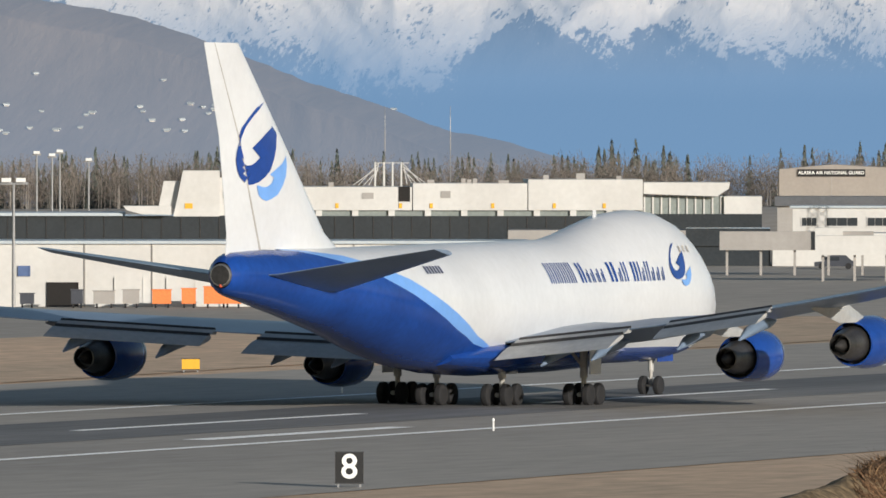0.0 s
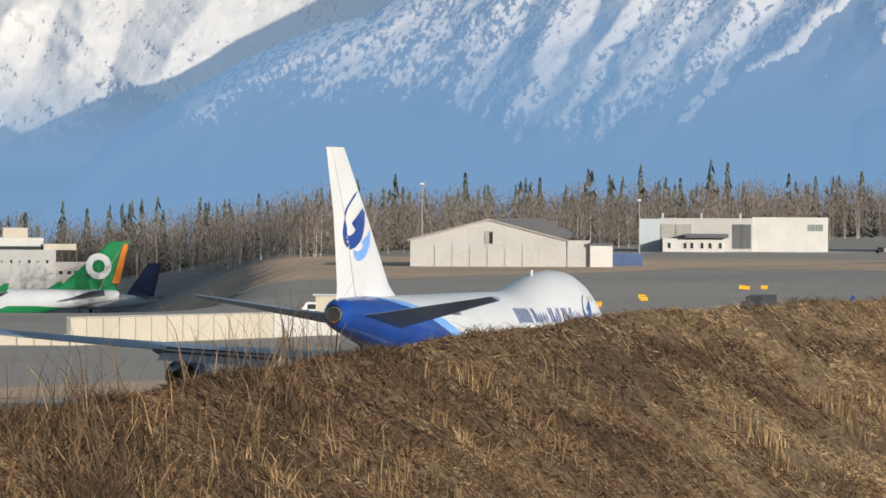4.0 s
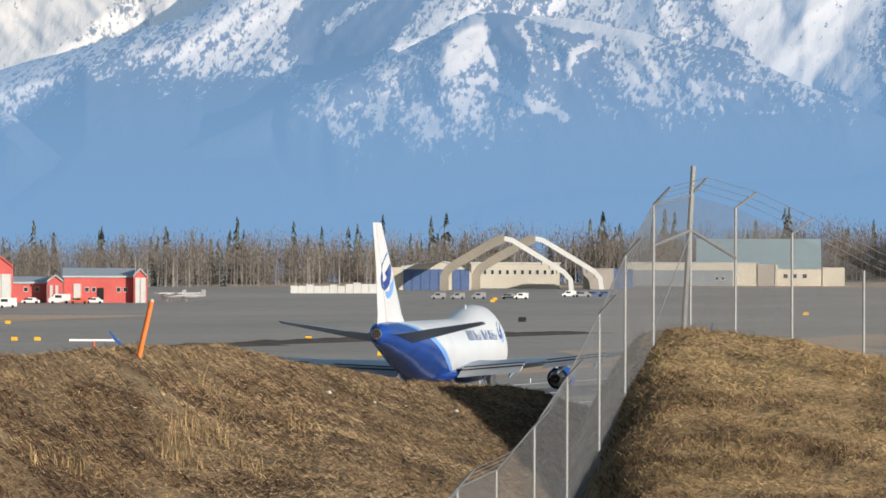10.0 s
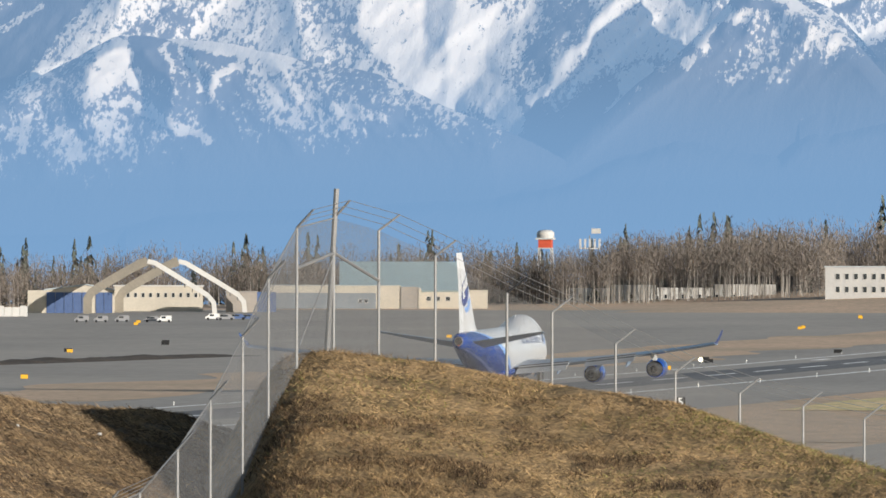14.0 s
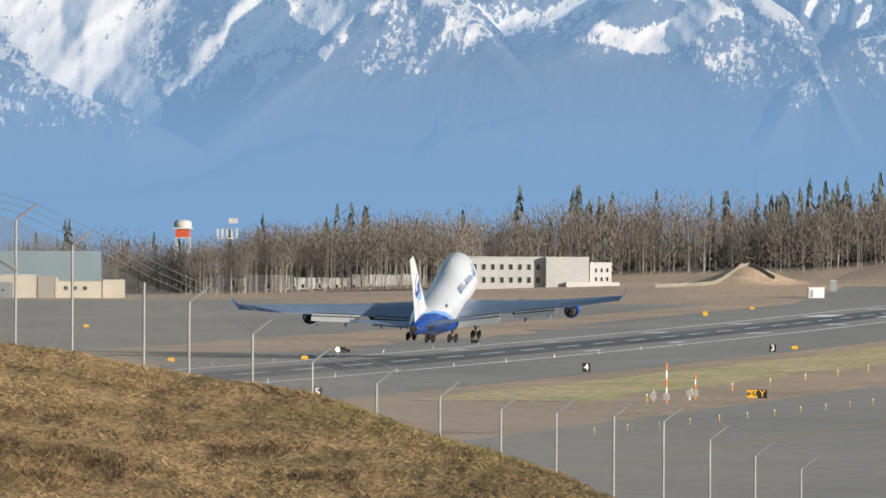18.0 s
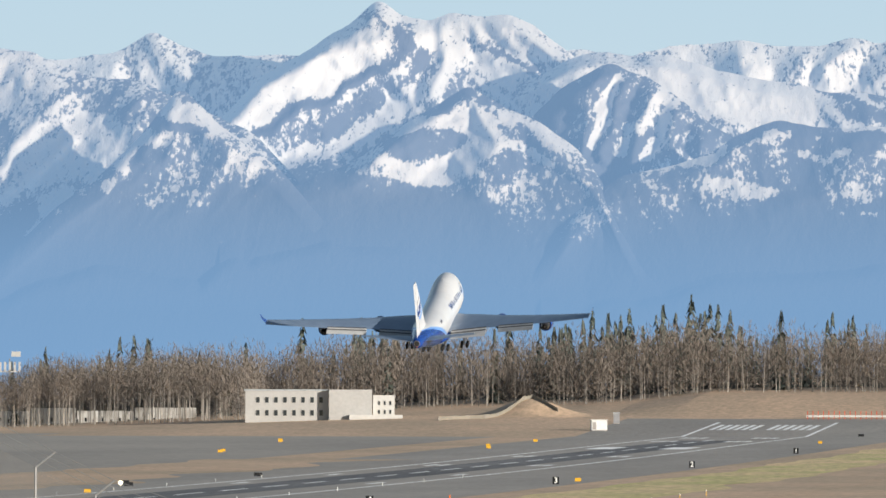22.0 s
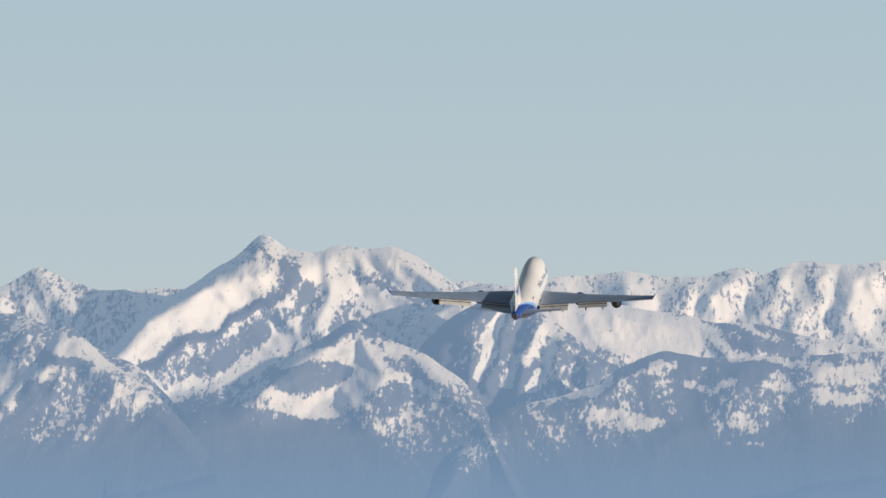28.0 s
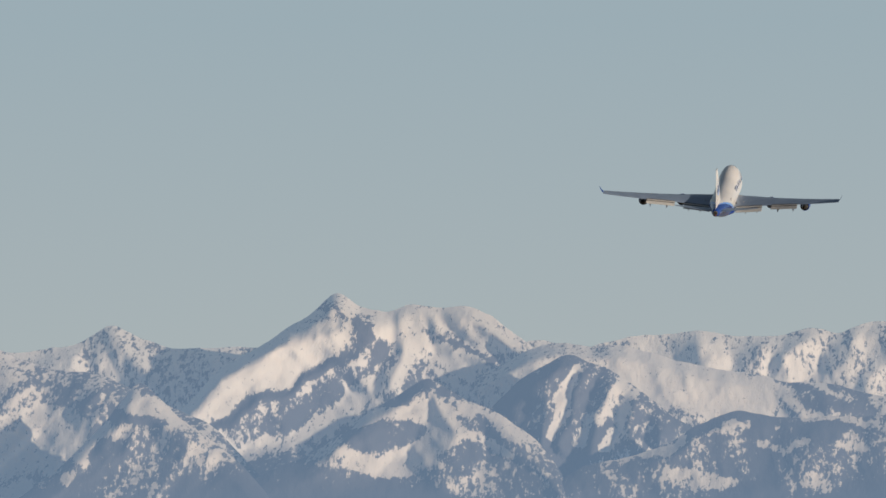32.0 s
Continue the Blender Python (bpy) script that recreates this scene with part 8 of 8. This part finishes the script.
for n, y in (("8", 423), ("5", 1338), ("4", 1642), ("3", 1947), ("2", 2252), ("1", 2557)):
    field_sign(-178.9, y, [(n, "black_sign", "white_sign")])
field_sign(-126.5, 1356, [("\u2190U", "yellow_sign", "black_sign"), ("Y", "black_sign", "yellow_sign")], 1.0, wide=1.25)
for x, y in ((-179, 1992), (-261, 2662), (-266, 2837), (-313, 2551), (-241.5, 1790), (-258, 1752), (-420, 1829), (-416, 1829), (-487, 2115), (-456, 1761), (-460, 1762), (-439, 1621), (-419, 1523), (-262, 651), (-275, 625), (-303, 752), (-266, 2712), (-315, 2573), (-333, 2842), (-190, 2804), (-389, 2041), (-319, 1637), (-491, 2666), (-364, 2346), (-482, 2614), (-330, 2817), (-414, 1504), (-430, 1589), (-457, 1753), (-375, 1859)):
    field_sign(x, y, [("", "yellow_sign", "black_sign")], 0.62, wide=1.15)
for x, y in ((-392, 2055), (-403, 2219), (-398, 2191), (-249, 1899), (-254, 1932), (-247, 2072), (-193, 3014), (-378, 1560)):
    field_sign(x, y, [("", "black_sign", "white_sign")], 0.6, wide=1.6)


def marker(x, y, tall, mat, label, group, r=0.07):
    t = thing("marker_post", label, "marker", pose(x, y, gz(x, y) + 0.03), group)
    part("post", Geo().tube((0, 0, 0), (0, 0, tall * 0.8), r, r * 0.9, 8), mat, t)
    part("cap", Geo().tube((0, 0, tall * 0.8), (0, 0, tall), r * 1.25, r * 0.9, 8), "white_sign", t)


for k in range(24):
    marker(-206.9, 437 + 70.6 * k, 0.62, "car_white", "short white runway edge light", "runway edge lights", 0.06)
    marker(-245.0, 437 + 70.6 * k, 0.5, "car_white", "short white runway edge light", "runway edge lights", 0.06)
for k in range(15):
    marker(-116 + 0.75 * k, 1072 + 24 * k, 0.7, "paint_yellow", "pale yellow taxiway edge marker", "taxiway markers", 0.05)
for k in range(9):
    marker(-137 - 0.35 * k, 1325 + 58 * k, 1.0, "yellow_sign", "yellow taxiway marker post", "taxiway markers", 0.065)
for x, y, h, mat in ((-133.2, 1311, 5.0, "orange"), (-133.5, 1349, 3.2, "orange"), (-135.5, 1318, 1.7, "grey_wall"), (-133.8, 1345, 1.2, "car_white")):
    t = thing("instrument_mast", "thin orange and white instrument mast beside the taxiway", "mast", pose(x, y, gz(x, y)))
    for k in range(5):
        part("band", Geo().tube((0, 0, h * k / 5), (0, 0, h * (k + 1) / 5), 0.1, 0.1, 8), mat if k % 2 == 0 else "white_sign", t)
    part("box", Geo().box(-0.35, 0.35, -0.25, 0.25, 0.5, 1.3), "grey_wall", t)
x, y = spot(-12.52, 1700)
t = thing("glide_slope_aerial", "white horizontal aerial boom on a red post", "aerial", pose(x, y, gz(x, y), 0, 0, 12.5))
part("boom", Geo().box(-3.8, 3.8, -0.15, 0.15, 2.0, 2.3), "white_sign", t)
part("post", Geo().tube((0, 0, 0), (0, 0, 2.0), 0.2, 0.18, 8), "red_paint", t)
x, y = spot(-7.512, 1905)
t = thing("runway_lamp", "small lit lamp beside the runway", "lamp", pose(x, y, gz(x, y)))
part("stem", Geo().tube((0, 0, 0), (0, 0, 0.5), 0.1, 0.1, 8), "steel", t)
part("lens", Geo().turned([(-0.2, 0.12), (-0.16, 0.3), (0.0, 0.38), (0.16, 0.3), (0.2, 0.12)], 16, pose(0, 0, 0.86)), "lamp_glow", t, "glowing lens", smooth=True)


# ---- the chain-link fence over the hill ----
POSTS = [(-10.95, 176.5, 9.9), (-10.63, 182.4, 10.86 + 0.2), (-10.427, 188.3, 11.26), (-10.23, 191.25, 11.97), (-10.06, 194.2, 12.8), (-9.893, 197.15, 13.91), (-9.759, 200.1, 14.96), (-9.612, 203.05, 15.9), (-9.42, 206.0, 16.1),
         (-9.186, 208.8, 15.89), (-8.892, 211.7, 15.42), (-8.519, 214.6, 14.72), (-8.284, 217.4, 14.34), (-7.954, 220.2, 13.71), (-7.643, 223.1, 13.13), (-7.308, 225.9, 12.68), (-6.979, 228.8, 12.39), (-6.661, 231.7, 12.1), (-6.373, 234.5, 11.99), (-6.074, 237.3, 11.9), (-5.815, 240.2, 11.76), (-5.574, 243.1, 11.33), (-5.339, 245.9, 10.94), (-5.1, 248.7, 10.6)]
FH = 2.62
fence = thing("chain_link_fence", "tall galvanised chain-link fence with barbed wire over the hill", "fence")
tops = [Vector((*spot(b, d), z)) for b, d, z in POSTS]
hooked = []
for i, p in enumerate(tops):
    low = min(p.z - FH, hill_at(POSTS[i][0], POSTS[i][1]) - 0.1) if i > 8 else p.z - FH - 0.25
    corner = i == 8
    mat = "black_steel" if i == 11 else "steel"
    post = part("post", Geo().tube((p.x, p.y, min(low, p.z - FH)), (p.x, p.y, p.z), 0.028, 0.028, 8), "steel", fence)
    a = (tops[min(i + 1, len(tops) - 1)] - tops[max(i - 1, 0)])
    out = Vector((0.32, -0.1, 0.33)) if i <= 8 else Vector((0.38, 0.12, 0.3))
    part("barb_arm", Geo().tube(p, p + out, 0.026, 0.02, 6), mat, post)
    hooked.append(p + out)
c = tops[8]
part("corner_post", Geo().tube((c.x - 0.14, c.y, c.z - FH - 0.2), (c.x + 0.05, c.y, c.z + 0.55), 0.055, 0.05, 10), "steel", fence, "stout leaning corner post")
part("brace_rail", Geo().tube(c + Vector((0, 0, -0.65)), tops[7] + Vector((0, 0, -0.75)), 0.03, 0.03, 6), "steel", fence)
part("brace_rail", Geo().tube(c + Vector((0, 0, -0.65)), tops[9] + Vector((0, 0, -0.95)), 0.03, 0.03, 6), "steel", fence)
part("brace_wire", Geo().tube(c + Vector((0, 0, -0.7)), tops[7] + Vector((0, 0, -2.3)), 0.012, 0.012, 5), "steel", fence)


def wire_strip(g, a, b, w=0.0026):
    d = (b - a).normalized()
    s = d.cross(Vector((a.x, a.y, 0)).normalized()) * w
    g.add([a - s, a + s, b + s, b - s], [(0, 1, 2, 3)])


for i in range(len(tops) - 1):
    a, b = tops[i], tops[i + 1]
    g = Geo()
    run = (b - a).length
    cells = int(run / 0.075)
    up = Vector((0, 0, 1))
    for k in range(-int(FH / 0.075), cells):
        for s in (0, 1):
            t0, t1 = max(0.0, -k * 0.075), min(FH, (cells - k) * 0.075)
            if t1 <= t0:
                continue
            q0, q1 = (k * 0.075 + t0) / run, (k * 0.075 + t1) / run
            z0, z1 = (-FH + t0, -FH + t1) if s == 0 else (-t0, -t1)
            wire_strip(g, a.lerp(b, q0) + up * z0, a.lerp(b, q1) + up * z1)
    tagged(part("mesh_panel", g, "wire", fence, fix=False), kind="stuff")
    if i < 8:
        part("top_rail", Geo().tube(a, b, 0.014, 0.014, 5), "steel", fence)
    for k in range(3):
        u_ = (k + 1) / 3
        part("barbed_wire", Geo().tube(a.lerp(hooked[i], u_), b.lerp(hooked[i + 1], u_), 0.006, 0.006, 4), "wire", fence)
plate = tops[2] + Vector((0.0, 0, 0))
part("notice_plate", Geo().box(plate.x + 0.1, plate.x + 0.34, plate.y + 0.55, plate.y + 0.57, plate.z - 1.0, plate.z - 0.66), "white_sign", fence, "small white notice plate")

# orange pole, stone and litter on the hill
x, y = spot(-12.29, 194.0)
t = thing("orange_pole", "leaning orange plastic marker pole on the hill", "pole", pose(x, y, hill_at(-12.29, 194.0) - 0.05, 0, 13, 0))
part("pole", Geo().tube((0, 0, 0), (0, 0, 1.06), 0.048, 0.045, 10), "orange", t)
part("tip", Geo().tube((0, 0, 1.06), (0, 0, 1.1), 0.044, 0.03, 10), "cream_wall", t)
for b, drop, s in ((-10.636, 5.6, 0.055), (-11.3, 4.2, 0.06), (-11.06, 5.0, 0.035)):
    r = float(np.interp(b, [c[0] for c in LEFT], [c[2] for c in LEFT])) - drop
    x, y = spot(b, r)
    bm = bmesh.new()
    bmesh.ops.create_icosphere(bm, subdivisions=2, radius=s)
    for v in bm.verts:
        v.co *= 1 + 0.3 * noise.noise(v.co * 30)
        v.co.z *= 0.75
    g = Geo()
    bm.verts.index_update()
    g.v, g.f = [tuple(v.co) for v in bm.verts], [tuple(v.index for v in f.verts) for f in bm.faces]
    bm.free()
    o = part("stone", g, "stone", smooth=True, m=pose(x, y, hill_at(b, r) + s * 0.4))
    tagged(o, "small pale stone lying in the dry grass", "stone")


# ---- what moves ----
def flight(x, y, z, pitch, bank):
    return pose(x, y, z, pitch, 0, 0) @ pose(0, 0, 0, 0, bank, 0)


def motions():
    walk(freighter, [
        (0.0, flight(-227.60, 556.47, 0.03, 0.00, 0.00)),
        (0.5, flight(-227.60, 584.31, 0.05, 0.00, 0.00)),
        (1.0, flight(-227.60, 612.56, 0.07, 0.00, 0.00)),
        (1.5, flight(-227.60, 641.24, 0.09, 0.00, 0.00)),
        (2.0, flight(-227.60, 670.35, 0.11, 0.00, 0.00)),
        (2.5, flight(-227.60, 699.91, 0.14, 0.00, 0.00)),
        (3.0, flight(-227.60, 729.93, 0.17, 0.00, 0.00)),
        (3.5, flight(-227.60, 760.41, 0.21, 0.00, 0.00)),
        (4.5, flight(-227.60, 822.78, 0.29, 0.00, 0.00)),
        (5.5, flight(-227.60, 887.08, 0.40, 0.00, 0.00)),
        (6.0, flight(-227.60, 919.96, 0.45, 0.00, 0.00)),
        (6.5, flight(-227.60, 953.34, 0.52, 0.00, 0.00)),
        (7.0, flight(-227.60, 987.20, 0.59, 0.00, 0.00)),
        (7.5, flight(-227.60, 1021.55, 0.66, 0.00, 0.00)),
        (8.0, flight(-227.60, 1056.40, 0.74, 0.00, 0.00)),
        (8.5, flight(-227.60, 1091.73, 0.82, 0.00, 0.00)),
        (9.0, flight(-227.60, 1127.54, 0.91, 0.00, 0.00)),
        (9.5, flight(-227.60, 1163.84, 1.01, 0.00, 0.00)),
        (10.0, flight(-227.60, 1200.60, 1.11, 0.00, 0.00)),
        (10.5, flight(-227.60, 1237.84, 1.22, 0.00, 0.00)),
        (11.0, flight(-227.60, 1275.53, 1.34, 0.00, 0.00)),
        (11.5, flight(-227.60, 1313.67, 1.46, 0.00, 0.00)),
        (12.0, flight(-227.60, 1352.25, 1.59, 0.00, 0.00)),
        (12.5, flight(-227.60, 1391.26, 1.72, 0.00, 0.00)),
        (13.0, flight(-227.60, 1430.69, 1.87, 0.00, 0.00)),
        (13.5, flight(-227.60, 1470.53, 2.02, 0.00, 0.00)),
        (14.0, flight(-227.60, 1510.75, 2.18, 0.60, 0.00)),
        (14.5, flight(-227.60, 1551.34, 2.34, 2.00, 0.00)),
        (15.0, flight(-227.60, 1592.30, 2.51, 4.20, 0.00)),
        (15.5, flight(-225.96, 1633.60, 2.69, 6.40, -0.30)),
        (16.0, flight(-226.03, 1675.22, 3.41, 7.90, -0.50)),
        (16.5, flight(-226.04, 1717.14, 4.18, 8.60, -0.80)),
        (17.0, flight(-225.82, 1759.34, 4.86, 9.10, -1.10)),
        (17.5, flight(-225.62, 1801.81, 6.12, 9.45, -1.35)),
        (18.0, flight(-225.40, 1844.52, 7.25, 9.80, -1.60)),
        (18.5, flight(-225.21, 1887.44, 9.03, 10.05, -1.80)),
        (19.0, flight(-224.93, 1930.54, 11.01, 10.30, -2.00)),
        (19.5, flight(-224.98, 1973.82, 13.54, 10.48, -1.85)),
        (20.0, flight(-225.11, 2017.23, 16.24, 10.65, -1.70)),
        (20.5, flight(-225.14, 2060.75, 19.38, 10.82, -1.55)),
        (21.0, flight(-225.11, 2104.35, 22.84, 11.00, -1.40)),
        (21.5, flight(-225.31, 2148.00, 26.56, 11.32, -1.32)),
        (22.0, flight(-225.40, 2191.67, 30.71, 11.65, -1.25)),
        (22.5, flight(-225.44, 2235.32, 35.45, 11.98, -1.18)),
        (23.0, flight(-225.66, 2278.93, 40.14, 12.30, -1.10)),
        (23.5, flight(-225.92, 2322.46, 45.29, 12.40, -1.08)),
        (24.0, flight(-225.94, 2365.87, 50.70, 12.50, -1.06)),
        (24.5, flight(-226.09, 2409.13, 56.07, 12.60, -1.04)),
        (25.0, flight(-226.22, 2452.20, 61.80, 12.70, -1.02)),
        (25.5, flight(-226.23, 2495.04, 67.71, 12.80, -1.00)),
        (27.5, flight(-227.66, 2663.30, 92.35, 13.20, 0.92)),
        (28.0, flight(-227.57, 2704.38, 98.76, 13.30, 1.40)),
        (28.5, flight(-227.67, 2744.97, 105.07, 13.10, 2.30)),
        (29.0, flight(-227.22, 2785.04, 111.54, 12.90, 3.20)),
        (29.5, flight(-226.53, 2824.53, 118.11, 12.87, 3.08)),
        (30.0, flight(-225.63, 2863.39, 124.75, 12.83, 2.97)),
        (30.5, flight(-224.43, 2901.58, 131.33, 12.80, 2.85)),
        (31.0, flight(-223.00, 2939.05, 138.06, 12.77, 2.73)),
        (31.5, flight(-221.28, 2975.74, 144.50, 12.73, 2.62)),
        (32.0, flight(-219.21, 3011.61, 151.73, 12.70, 2.50)),
    ])
    for leg, px, py, pz in freighter_legs:
        rows = []
        for t, k, drop in ((0, 0, 0), (15.2, 0, 0), (17.5, 0, 0.6), (23.2, 0, 0.6), (23.7, 0.12, 0.5), (24.3, 0.55, 0.2), (24.9, 0.95, 0), (25.3, 1.0, 0), (32, 1.0, 0)):
            if abs(px) > 3:
                turn = pose(0, 0, 0, 0, 84 * k * (1 if px > 0 else -1), 0)
            else:
                turn = pose(0, 0, 0, 86 * k, 0, 0)
            rows.append((t, pose(px, py, pz + 0.35 * k - drop) @ turn))
        walk(leg, rows)
    for wing, side in freighter_wings:
        droops = ((0, 1.9), (9, 2.8), (12, 3.0), (15, 2.0), (17, 0.4), (19, 0), (32, 0)) if side > 0 else ((0, 4.9), (9, 5.0), (12, 4.8), (15, 2.6), (17, 0.4), (19, 0), (32, 0))
        walk(wing, [(t, pose(side * 2.6, 0, 3.5, 0, side * droop, 0)) for t, droop in droops])


motions()
